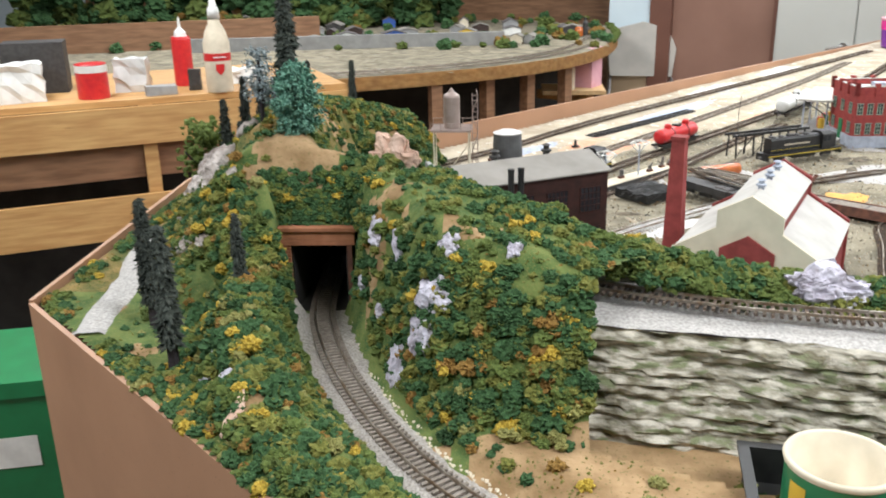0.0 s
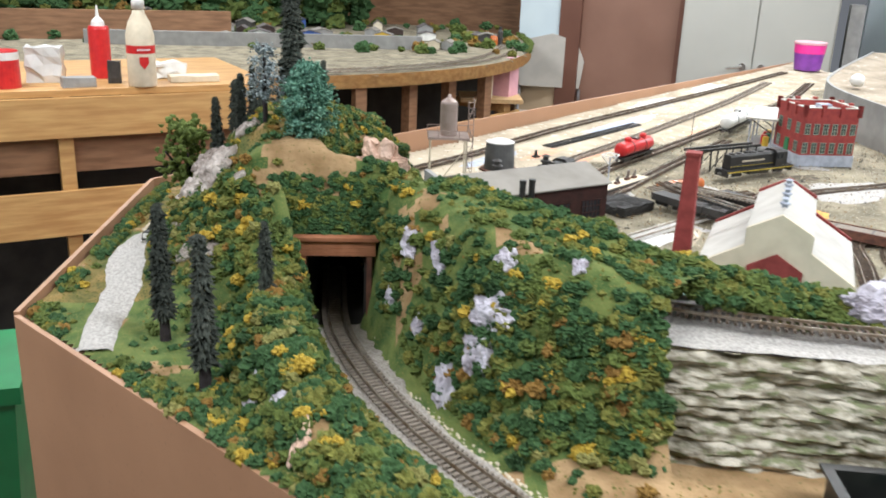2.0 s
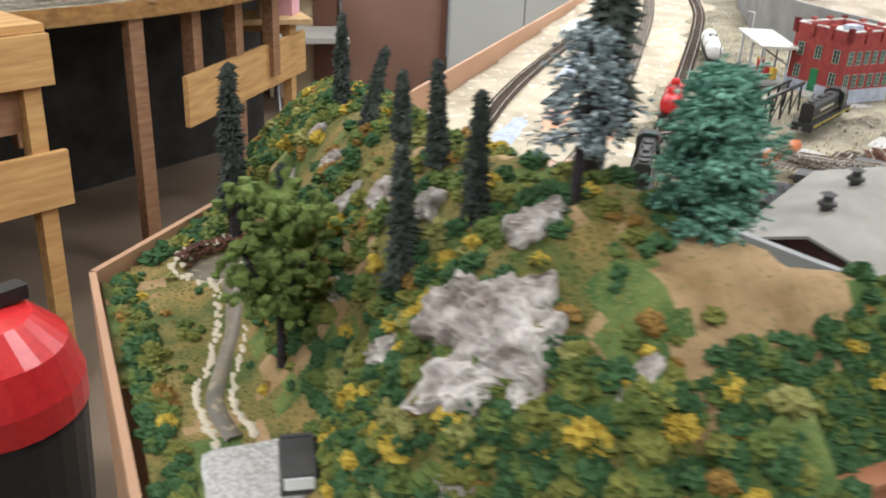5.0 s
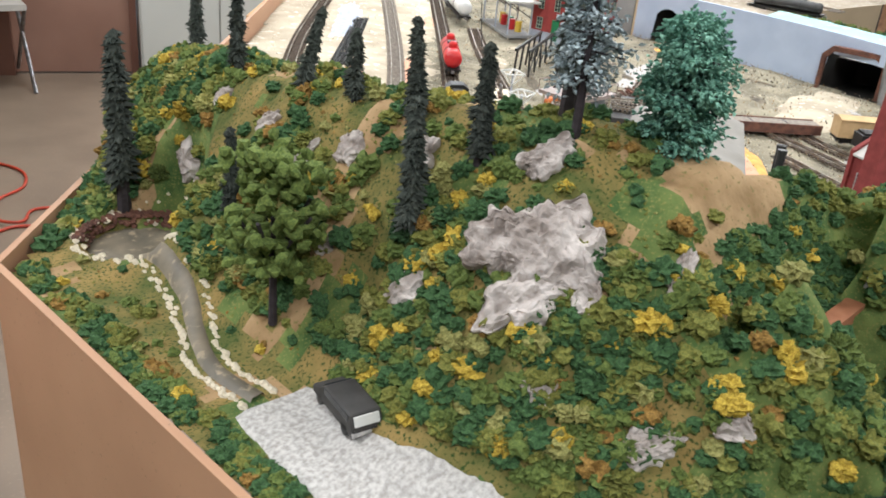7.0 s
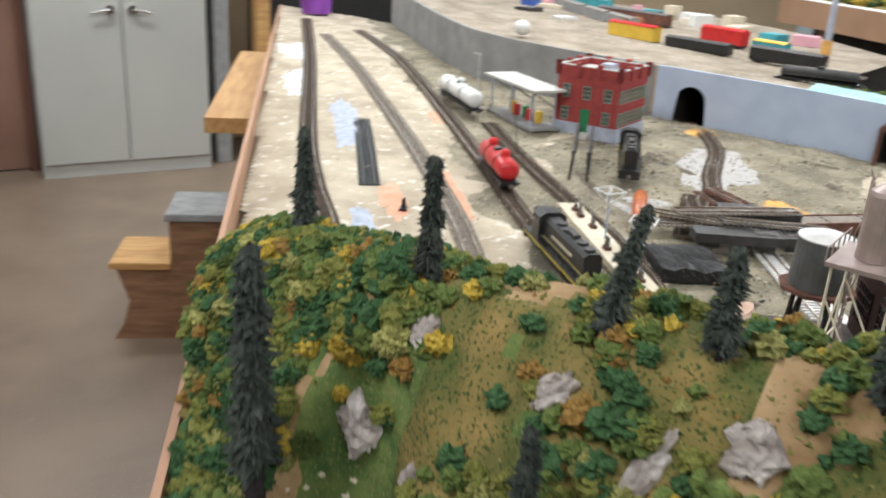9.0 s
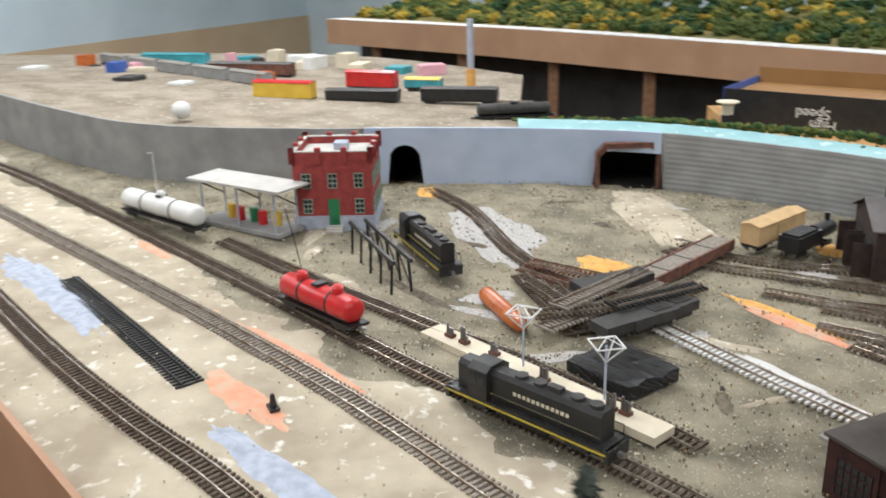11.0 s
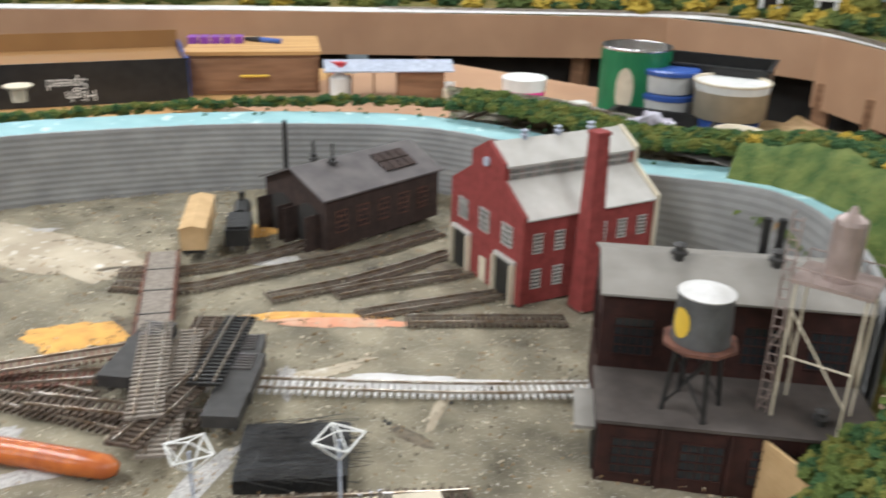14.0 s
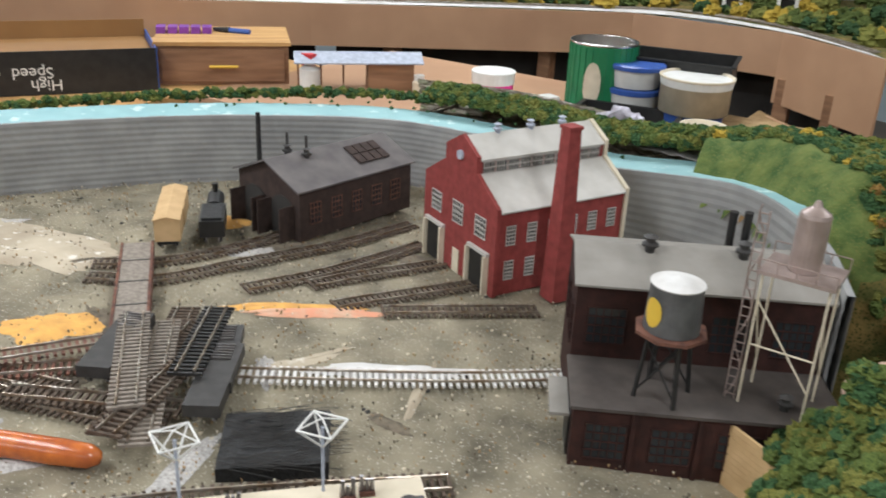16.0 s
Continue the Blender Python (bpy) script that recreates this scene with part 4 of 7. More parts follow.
# hedge on the painted strip's outer edge, thicker where it tops the cliff
hl = spline([(x, y, 0) for x, y in hedge_line[::2]], 0.006)
for p in hl:
    thick = 0.43 < p.x < 1.0 and p.y < 1.3
    for _ in range(14 if thick else 3):
        w = rng.uniform(-0.024, 0.034) if thick else rng.uniform(-0.008, 0.008)
        zz = 1.118 + (0.022 * (1 - abs(w) / 0.036) if thick else 0.002) + climb(p.x, p.y)
        foam(rng.choice(("leafdark", "leaf", "leaf", "leaflight")), p.x + rng.uniform(-0.005, 0.005), p.y - w, zz + rng.uniform(-0.004, 0.008), rng.uniform(0.006, 0.011) if thick else rng.uniform(0.004, 0.008))
for p in hl[::5]:
    foam("leafdark", p.x - rng.uniform(0.0, 0.05) * (1 if p.y > 1.3 else 0), p.y + rng.uniform(0.01, 0.06) * (1 if p.y < 1.3 else 0), 1.112, rng.uniform(0.002, 0.004))
for mat, (vs, fs, _) in stuff.items():
    me = bpy.data.meshes.new("undergrowth")
    me.from_pydata(vs, [], fs)
    me.materials.append(M[mat])
    tagged(new("undergrowth", me), LOOKS[mat] + " foam undergrowth on the scenery", "undergrowth", "", "stuff")


def conifer_mesh(seed, tufts, spread):
    """A thin ragged crown of many small drooping tufts, one unit high."""
    r = random.Random(seed)
    bm = bmesh.new()
    for k in range(tufts):
        h = r.random()
        a = r.random() * 6.283
        prof = 0.22 + 0.78 * (1 - h) ** 0.8 if spread < 0.25 else math.sin(math.pi * (0.22 + 0.76 * h)) ** 0.8
        rad = spread * prof * (0.35 + 0.65 * r.random() ** 0.6) * (0.85 + 0.75 * noise.noise(Vector((math.cos(a) * 1.5, math.sin(a) * 1.5, h * 7 + seed))))
        out = Vector((math.cos(a), math.sin(a), 0))
        c = Vector((0, 0, h * 0.97)) + out * rad * 0.62
        L, w = 0.035 + rad * 0.3 * r.random(), r.uniform(0.016, 0.034)
        tip = c + out * L + Vector((r.uniform(-0.02, 0.02), r.uniform(-0.02, 0.02), r.uniform(-0.05, 0.01)))
        side = Vector((-out.y, out.x, 0)) * w
        up = Vector((0, 0, w))
        v = [bm.verts.new(q) for q in (c + side, c - side, c + up, tip, c - up * 0.6)]
        for f in ((0, 2, 3), (2, 1, 3), (1, 4, 3), (4, 0, 3), (0, 4, 1, 2)):
            bm.faces.new([v[i] for i in f])
    return bm


def conifer(x, y, h, mat, label, spread=0.17, tufts=330, trunk=0.15, z=None, lean=0.0):
    z = hill_z(x, y) if z is None else z
    t = thing("conifer_tree", pose(x, y, z - 0.003, lean, lean * 0.5, rng.random() * 360), label, "tree", "model trees")
    bm = bmesh.new()
    cyl(bm, 0.012 * h / 0.3, 0.004 * h / 0.3, h * 0.95, 7)
    part("trunk", bm, "bark", t)
    bm = conifer_mesh(rng.randrange(999), tufts, spread)
    for v in bm.verts:
        v.co = Vector((v.co.x * h, v.co.y * h, h * trunk + v.co.z * h * (1 - trunk)))
    part("crown", bm, mat, t)
    return t


def limbed(x, y, h, wide, trunk, mat, label, limbs, tufts, round_top):
    """A model spruce of drooping limbs, each carrying clumps of small fronds."""
    r = random.Random(int(x * 1000))
    t = thing("spruce_tree", pose(x, y, hill_z(x, y) - 0.003), label, "tree", "model trees")
    bm = bmesh.new()
    cyl(bm, 0.0035, 0.0012, h * 0.97, 8)
    part("trunk", bm, "bark", t)
    bm = bmesh.new()
    wood = bmesh.new()
    for k in range(limbs):
        u = (k + r.random()) / limbs
        prof = math.sin(math.pi * (0.16 + 0.8 * u)) ** 0.7 if round_top else 1.06 - u
        reach = wide * prof * r.uniform(0.6, 1.12)
        a = k * 2.4 + r.uniform(-0.4, 0.4)
        root = Vector((0, 0, h * (trunk + (0.98 - trunk) * u)))
        out = Vector((math.cos(a), math.sin(a), 0))
        tip = root + out * reach + Vector((0, 0, reach * r.uniform(-0.35, 0.25)))
        bar(wood, root, tip, 0.0006, 4)
        for j in range(tufts):
            f = r.uniform(0.25, 1.05)
            c = root.lerp(tip, f) + Vector((r.gauss(0, 0.0035), r.gauss(0, 0.0035), r.gauss(0, 0.0028)))
            d = (out * 0.6 + Vector((r.uniform(-0.9, 0.9), r.uniform(-0.9, 0.9), r.uniform(-1.0, 0.35)))).normalized()
            L, w = r.uniform(0.0028, 0.0062), r.uniform(0.0009, 0.002)
            side = d.cross(Vector((0.2, 0.1, 1))).normalized() * w
            lift = side.cross(d).normalized() * w * 0.6
            v = [bm.verts.new(q) for q in (c, c + d * L * 0.5 + side + lift, c + d * L, c + d * L * 0.5 - side + lift, c + d * L * 0.5 - lift)]
            for q in ((0, 1, 3), (1, 2, 3), (0, 4, 1), (1, 4, 2), (2, 4, 3), (3, 4, 0)):
                bm.faces.new([v[i] for i in q])
    part("limbs", wood, "bark", t)
    part("crown", bm, mat, t)


DARK = "thin dark grey-green model conifer on the hillside"
for x, y, h, lean in ((0.035, 1.095, 0.155, 0), (-0.03, 1.205, 0.15, 0), (0.075, 1.2, 0.08, 0), (-0.075, 1.872, 0.17, 0), (0.063, 1.975, 0.085, 0), (0.016, 1.822, 0.08, 0), (-0.003, 1.701, 0.072, -12), (0.006, 1.645, 0.058, 0), (0.004, 1.574, 0.075, 3),
                      (0.0, 1.508, 0.082, 0), (-0.07, 1.695, 0.075, 0), (-0.037, 1.53, 0.098, 0)):
    conifer(x, y, h, "needle", DARK, 0.1 if h > 0.12 else 0.22 if h < 0.06 else 0.14, 1000, 0.2 if h > 0.14 else 0.1, None, lean)
conifer(0.068, 1.492, 0.17, "needle", "tall dark model conifer behind the spruces", 0.13, 1300, 0.2)
limbed(0.094, 1.422, 0.088, 0.032, 0.06, "spruce", "full blue-green model spruce on the hilltop", 70, 110, True)
limbed(0.038, 1.462, 0.1, 0.026, 0.32, "bluespruce", "ragged grey-blue model spruce on the hilltop", 26, 40, True)
# leafy tree
lt = thing("leafy_tree", pose(-0.096, 1.6, hill_z(-0.096, 1.6)) @ Matrix.Scale(1.2, 4), "dark green leafy model tree beside the creek", "tree", "model trees")
bm = bmesh.new()
cyl(bm, 0.0028, 0.0015, 0.07, 7)
for a in range(5):
    bar(bm, (0, 0, 0.04), (0.025 * math.cos(a * 1.26), 0.025 * math.sin(a * 1.26), 0.075), 0.0012, 5)
part("trunk", bm, "bark", lt)
bm = bmesh.new()
for k in range(330):
    a, e, rr = rng.random() * 6.28, rng.uniform(-1.1, 1.2), rng.uniform(0.35, 1.15) * (0.85 + 0.3 * math.sin(3 * k))
    c = Vector((0.032 * rr * math.cos(a) * math.cos(e), 0.032 * rr * math.sin(a) * math.cos(e), 0.072 + 0.042 * math.sin(e) * (0.7 + 0.3 * rr)))
    vs = bmesh.ops.create_icosphere(bm, subdivisions=1, radius=rng.uniform(0.0018, 0.0048), matrix=Matrix.Translation(c))["verts"]
    for v in vs:
        v.co += (v.co - c) * rng.uniform(-0.5, 0.6)
part("crown", bm, "leaf", lt)


# rocks
def slope_frame(x, y, turn):
    """A frame standing on the hill with z along the slope's normal."""
    e = 0.012
    n = Vector(((hill_z(x - e, y) - hill_z(x + e, y)) / (2 * e), (hill_z(x, y - e) - hill_z(x, y + e)) / (2 * e), 1)).normalized()
    return Matrix.Translation((x, y, hill_z(x, y))) @ n.to_track_quat("Z", "Y").to_matrix().to_4x4() @ Matrix.Rotation(radians(turn), 4, "Z")


def rock(x, y, lobes, mat, label, turn=0, m=None):
    """A cracked plaster casting made of one or more lobes (centre x, y, half sizes)."""
    bm = bmesh.new()
    sd = rng.random() * 50
    for cx, cy, a, b, c in lobes:
        vs = bmesh.ops.create_icosphere(bm, subdivisions=4 if a < 0.02 else 5, radius=1.0)["verts"]
        off = Vector((sd + 90 * cx, 70 * cy, sd))
        for v in vs:
            p = v.co.copy()
            rim = 1 + 0.5 * noise.noise(Vector((p.x, p.y, 0)) * 1.7 + off) + 0.22 * noise.noise(Vector((p.x, p.y, 0)) * 5 + off)
            crack = abs(noise.noise(Vector((p.x * 2.6 + 1.2 * p.y, p.y * 1.3, p.z)) + off))
            lay = 0.22 * (1 - 2.2 * crack) + 0.28 * noise.noise(p * 3.1 + off) + 0.16 * noise.noise(p * 8 + off) + 0.07 * noise.noise(p * 19 + off)
            v.co = Vector((cx + p.x * a * rim, cy + p.y * b * rim, c * (p.z * 0.75 + lay)))
    single("rock", bm, mat, label, "rock", m or slope_frame(x, y, turn), "rocks on the hill")


GREY, BLUE = "weathered grey plaster rock set in the hillside", "pale blue-grey plaster rock set in the slope"
rock(-0.022, 1.428, [(0.0, 0.01, 0.03, 0.026, 0.014), (0.016, -0.018, 0.024, 0.03, 0.013), (-0.016, -0.016, 0.024, 0.024, 0.012), (0.022, 0.006, 0.02, 0.018, 0.011), (0.0, -0.008, 0.024, 0.024, 0.015)], "rock", "large cracked grey plaster rock outcrop on the hillside", -50)
for x, y, a, b, c, turn in ((-0.054, 1.511, 0.019, 0.012, 0.008, 60), (0.014, 1.463, 0.02, 0.012, 0.01, 60), (0.018, 1.36, 0.017, 0.007, 0.006, 75), (-0.01, 1.548, 0.011, 0.01, 0.009, 0), (-0.019, 1.615, 0.012, 0.013, 0.008, 20), (-0.032, 1.655, 0.018, 0.007, 0.005, 70),
                           (-0.027, 1.71, 0.014, 0.008, 0.007, 60), (-0.028, 1.832, 0.014, 0.018, 0.01, 20), (-0.011, 1.8, 0.01, 0.01, 0.008, 0), (-0.05, 1.775, 0.012, 0.008, 0.007, 40), (-0.057, 1.595, 0.009, 0.007, 0.007, 0), (-0.058, 1.391, 0.012, 0.01, 0.008, 0), (-0.035, 1.33, 0.02, 0.012, 0.008, 30), (0.0, 1.3, 0.012, 0.01, 0.008, 0)):
    rock(x, y, [(0, 0, a, b, c)], "rock", GREY, turn)
for x, y, a, b, c, turn in ((0.219, 1.245, 0.019, 0.011, 0.007, -40), (0.25, 1.208, 0.021, 0.011, 0.008, -40), (0.308, 1.137, 0.012, 0.012, 0.008, 0), (0.201, 1.248, 0.01, 0.014, 0.007, 0), (0.23, 1.189, 0.008, 0.011, 0.006, 0), (0.256, 1.122, 0.016, 0.026, 0.009, 15), (0.371, 1.108, 0.008, 0.009, 0.006, 0),
                           (0.19, 1.308, 0.006, 0.006, 0.005, 0), (0.11, 1.03, 0.01, 0.013, 0.007, 0), (0.082, 1.047, 0.008, 0.012, 0.006, 0), (0.09, 1.068, 0.011, 0.01, 0.006, 0)):
    rock(x, y, [(0, 0, a, b, c)], "bluerock", BLUE, turn)
rock(0.29, 1.108, [(0.004, 0.014, 0.026, 0.02, 0.01), (-0.006, -0.02, 0.02, 0.024, 0.01)], "bluerock", "large blue-grey plaster rock set in the slope", 20)
rock(0.135, 0.974, [(0, 0, 0.009, 0.022, 0.007)], "pinkplaster", "bare pinkish plaster showing between the bushes", 25)
rock(0.655, 1.115, [(0, 0, 0.036, 0.022, 0.016), (0.02, -0.004, 0.026, 0.016, 0.013)], "bluerock", "big blue-grey plaster rock beside the ledge track", 0, pose(0.655, 1.115, 1.145, 60))
rock(0.172, 1.69, [(0, 0, 0.04, 0.045, 0.024), (0.02, -0.03, 0.024, 0.024, 0.018)], "pinkplaster", "unpainted pinkish plaster bluff above the yard", 0, pose(0.172, 1.69, 1.125, 75))
# pebbles by the track, creek and pond
vs, fs, foam_stone = [], [], []


def pebble(x, y, z, r):
    me, n = coarse[0], len(vs)
    for v in me.vertices:
        vs.append((x + r * v.co.x, y + r * v.co.y, z + r * v.co.z * 0.7))
    fs.extend(tuple(n + i for i in p.vertices) for p in me.polygons)


for side, lo, hi in ((0.029, 0.0, 0.02),):
    for p, q in zip(spline([(x, y, 0) for x, y in TUNNEL_TRACK[1:]], 0.005), spline([(x, y, 0) for x, y in TUNNEL_TRACK[1:]], 0.005)[1:]):
        s = Vector((-(q.y - p.y), q.x - p.x, 0)).normalized()
        e = p + s * (side + rng.uniform(-0.003, 0.004))
        pebble(e.x, e.y, hill_z(e.x, e.y), rng.uniform(0.0015, 0.003))
cr = spline([(-0.138, 1.555, 0), (-0.143, 1.6, 0), (-0.128, 1.65, 0), (-0.11, 1.7, 0), (-0.1, 1.78, 0)], 0.0048)
for p, q in zip(cr, cr[1:]):
    s = Vector((-(q.y - p.y), q.x - p.x, 0)).normalized()
    for u in (-0.012, 0.012):
        e = p + s * (u + rng.gauss(0, 0.0015))
        pebble(e.x, e.y, hill_z(e.x, e.y), rng.uniform(0.0018, 0.0042))
for k in range(70):
    a = k * 0.0898 + rng.uniform(-0.04, 0.04)
    r = rng.uniform(0.95, 1.2)
    x, y = -0.088 + 0.047 * r * math.cos(a), 1.822 + 0.044 * r * math.sin(a)
    pebble(x, y, hill_z(x, y), rng.uniform(0.002, 0.005))
for k in range(160):
    a = rng.uniform(0.2, 2.7)
    r = rng.uniform(0.93, 1.12)
    x, y = -0.088 + 0.047 * r * math.cos(a), 1.822 + 0.044 * r * math.sin(a)
    foam_stone.append((x, y, hill_z(x, y) + 0.001, rng.uniform(0.0022, 0.0045)))
me = bpy.data.meshes.new("pebbles")
me.from_pydata(vs, [], fs)
me.materials.append(M["cream"])
tagged(new("pebbles", me), "cream pebbles along track, creek and pond", "pebbles", "", "stuff")

vs, fs = [], []
for q in foam_stone:
    pebble(*q)
me = bpy.data.meshes.new("bank_stones")
me.from_pydata(vs, [], fs)
me.materials.append(M["rust"])
tagged(new("bank_stones", me), "red-brown stones banked behind the pond", "stones", "", "stuff")
# loose grit and crumbs over the yard
for mat, lb, count, seed in (("cream", "pale plaster crumbs strewn over the yard", 2600, 3), ("cinder", "dark grit strewn over the yard", 2600, 4), ("earth", "brown soil crumbs strewn over the yard", 2600, 5)):
    grit, vs, fs = random.Random(seed), [], []
    while len(vs) < count * 6:
        x, y = grit.uniform(0.2, 1.5), grit.uniform(1.2, 3.2)
        if not inside(yard_poly, x, y) or (mat != "cream" and sand_edge(x, y) > -0.03) or grit.random() > 0.45 + 1.1 * noise.noise(Vector((x * 7, y * 7, seed))):
            continue
        r, n = grit.uniform(0.0005, 0.0016), len(vs)
        z = yz(x, y) + 0.0032
        for dx, dy, dz in ((1, 0, 0), (0, 1, 0), (-1, 0, 0), (0, -1, 0), (0, 0, 0.9), (0, 0, -2)):
            vs.append((x + r * dx * grit.uniform(0.6, 1.3), y + r * dy * grit.uniform(0.6, 1.3), z + r * dz))
        fs.extend(tuple(n + i for i in f) for f in ((0, 1, 4), (1, 2, 4), (2, 3, 4), (3, 0, 4), (1, 0, 5), (2, 1, 5), (3, 2, 5), (0, 3, 5)))
    me = bpy.data.meshes.new("grit")
    me.from_pydata(vs, [], fs)
    me.materials.append(M[mat])
    tagged(new("grit", me), lb, "grit", "", "stuff")
# clapboard retaining front on the yard side of the hill, with shrubs over it
cf = thing("clapboard_portal", pose(0.272, 1.7, yz(0.272, 1.7) - 0.022, 0, 0, 150), "tan clapboard portal front below the hill", "portal")
for k in range(14):
    bm = bmesh.new()
    box(bm, -0.05, 0.05, 0.0, 0.003, k * 0.0055, k * 0.0055 + 0.0052)
    box(bm, -0.05, 0.05, 0.003, 0.0042, k * 0.0055, k * 0.0055 + 0.0025)
    part("plank", bm, "woodtan", cf)


# ---- buildings in the yard ----
def window(parent, m, w, h, nx=3, ny=3, frame_mat="paneframe", lit="pane"):
    """A framed window lying in the local x-z plane, facing -y."""
    bm = bmesh.new()
    box(bm, -w / 2, w / 2, -0.0004, 0.0006, 0, h, m)
    win = part("window", bm, lit, parent)
    bm = bmesh.new()
    t = 0.0009
    for k in range(nx + 1):
        x = -w / 2 + w * k / nx
        box(bm, x - t / 2, x + t / 2, -0.0014, -0.0002, 0, h, m)
    for k in range(ny + 1):
        z = h * k / ny
        box(bm, -w / 2 - t, w / 2 + t, -0.0016, -0.0003, z - t / 2, z + t / 2, m)
    part("window_frame", bm, frame_mat, win)


def face(x, y, z, turn):
    return Matrix.Translation((x, y, z)) @ Matrix.Rotation(radians(turn), 4, "Z")


def vent(parent, x, y, z, s=1.0, mat="charcoal"):
    bm = bmesh.new()
    lathe(bm, [(0.004 * s, 0), (0.004 * s, 0.005 * s), (0.0065 * s, 0.006 * s), (0.0065 * s, 0.008 * s), (0.0035 * s, 0.009 * s), (0.0035 * s, 0.013 * s), (0.006 * s, 0.0135 * s), (0.0, 0.016 * s)], 12, Matrix.Translation((x, y, z)))
    part("roof_vent", bm, mat, parent)


# brown machine shop with a low annex
shop = thing("machine_shop", on_yard(0.38, 1.573, 29), "dark brown brick machine shop with low grey roof and annex", "building")
H = 0.138
bm = bmesh.new()
prism(bm, [(-0.055, 0), (0.055, 0), (0.055, H), (0.0, H + 0.017), (-0.055, H)], -0.111, 0.111, Matrix.Rotation(radians(-90), 4, "Z"))
part("wall", bm, "shopbrown", shop)
for sgn in (-1, 1):
    bm = bmesh.new()
    prism(bm, [(0, H + 0.0175), (sgn * 0.06, H - 0.001), (sgn * 0.06, H + 0.001), (0, H + 0.02)], -0.114, 0.114, Matrix.Rotation(radians(-90), 4, "Z"))
    part("roof", bm, "roofgrey", shop)
bm = bmesh.new()
box(bm, -0.111, 0.111, 0.056, 0.14, 0, 0.062)
part("annex_wall", bm, "shopbrown", shop)
bm = bmesh.new()
box(bm, -0.114, 0.114, 0.0555, 0.143, 0.0625, 0.0655)
part("annex_roof", bm, "annexroof", shop)
for k in range(4):
    x = -0.083 + k * 0.055
    for y, z, hh, t in ((0.14, 0.015, 0.034, 180), (0.055, 0.08, 0.036, 180), (-0.055, 0.08, 0.036, 0), (-0.055, 0.02, 0.036, 0)):
        window(shop, face(x, y, z, t), 0.034, hh, 5, 4, "shopbrown")
    bm = bmesh.new()
    box(bm, x - 0.024, x - 0.02, 0.14, 0.1425, 0, 0.062)
    part("pilaster", bm, "shopbrown", shop)
for k in range(2):
    window(shop, face(0.111, -0.025 + k * 0.05, 0.07, 90), 0.03, 0.04, 4, 4, "shopbrown")
bm = bmesh.new()
box(bm, 0.111, 0.113, 0.085, 0.125, 0, 0.045)
part("shed_door", bm, "blackp", shop)
bm = bmesh.new()
box(bm, 0.113, 0.13, 0.07, 0.13, 0.047, 0.05)
part("awning", bm, "roofgrey", shop)
vent(shop, -0.04, 0.008, H + 0.015, 1.2)
vent(shop, 0.045, 0.008, H + 0.015, 1.2)
vent(shop, -0.065, 0.12, 0.065, 1.0)
for x in (-0.05, -0.035):
    bm = bmesh.new()
    cyl(bm, 0.0042, 0.0042, 0.165, 12, Matrix.Translation((x - 0.015, -0.085 - 0.002, 0)))
    cyl(bm, 0.0046, 0.0046, 0.004, 12, Matrix.Translation((x - 0.015, -0.087, 0.162)))
    part("smokestack", bm, "blackp", shop)
# raised lettering on the gable, too small to read
for k in range(5):
    bm = bmesh.new()
    box(bm, -0.1122, -0.111, -0.014 + k * 0.006, -0.0105 + k * 0.006, 0.128, 0.133)
    part("letter_bar", bm, "cream", shop)

# water tank on legs, standing on the annex
wt = thing("water_tank", pose(0.358, 1.687, 1.069), "black model water tank with white top on timber legs", "water tank")
bm = bmesh.new()
lathe(bm, [(0.0235, 0.068), (0.0225, 0.09), (0.0215, 0.108)], 28)
part("barrel", bm, "tank", wt)
bm = bmesh.new()
lathe(bm, [(0.0222, 0.1083), (0.0225, 0.1095), (0.012, 0.113), (0.0, 0.1155)], 28)
part("lid", bm, "plaster", wt)
bm = bmesh.new()
cyl(bm, 0.031, 0.031, 0.003, 8, Matrix.Translation((0, 0, 0.0645)))
part("deck", bm, "rust", wt)
bm = bmesh.new()
lathe(bm, [(0.0228, 0.075), (0.0232, 0.076), (0.0232, 0.098), (0.0222, 0.099)], 28)
bmesh.ops.delete(bm, geom=list(bm.verts), context="VERTS")
rows = []
for k in range(13):
    a = 1.1 + 0.75 * (k / 12 - 0.5)
    w = 0.013 * math.sqrt(max(0.02, 1 - ((k - 6) / 6.2) ** 2))
    rows.append([bm.verts.new((0.0236 * math.cos(a), 0.0236 * math.sin(a), 0.087 + s * w)) for s in (-1, 1)])
for a, b in zip(rows, rows[1:]):
    bm.faces.new((a[0], b[0], b[1], a[1]))
part("yellow_emblem", bm, "yellowp", wt, "yellow round emblem")
for sx in (-1, 1):
    for sy in (-1, 1):
        bm = bmesh.new()
        bar(bm, (sx * 0.018, sy * 0.018, 0), (sx * 0.013, sy * 0.013, 0.065), 0.0022)
        bar(bm, (sx * 0.017, sy * 0.017, 0.01), (-sx * 0.013, sy * 0.014, 0.055), 0.001)
        part("leg", bm, "blackp", wt)

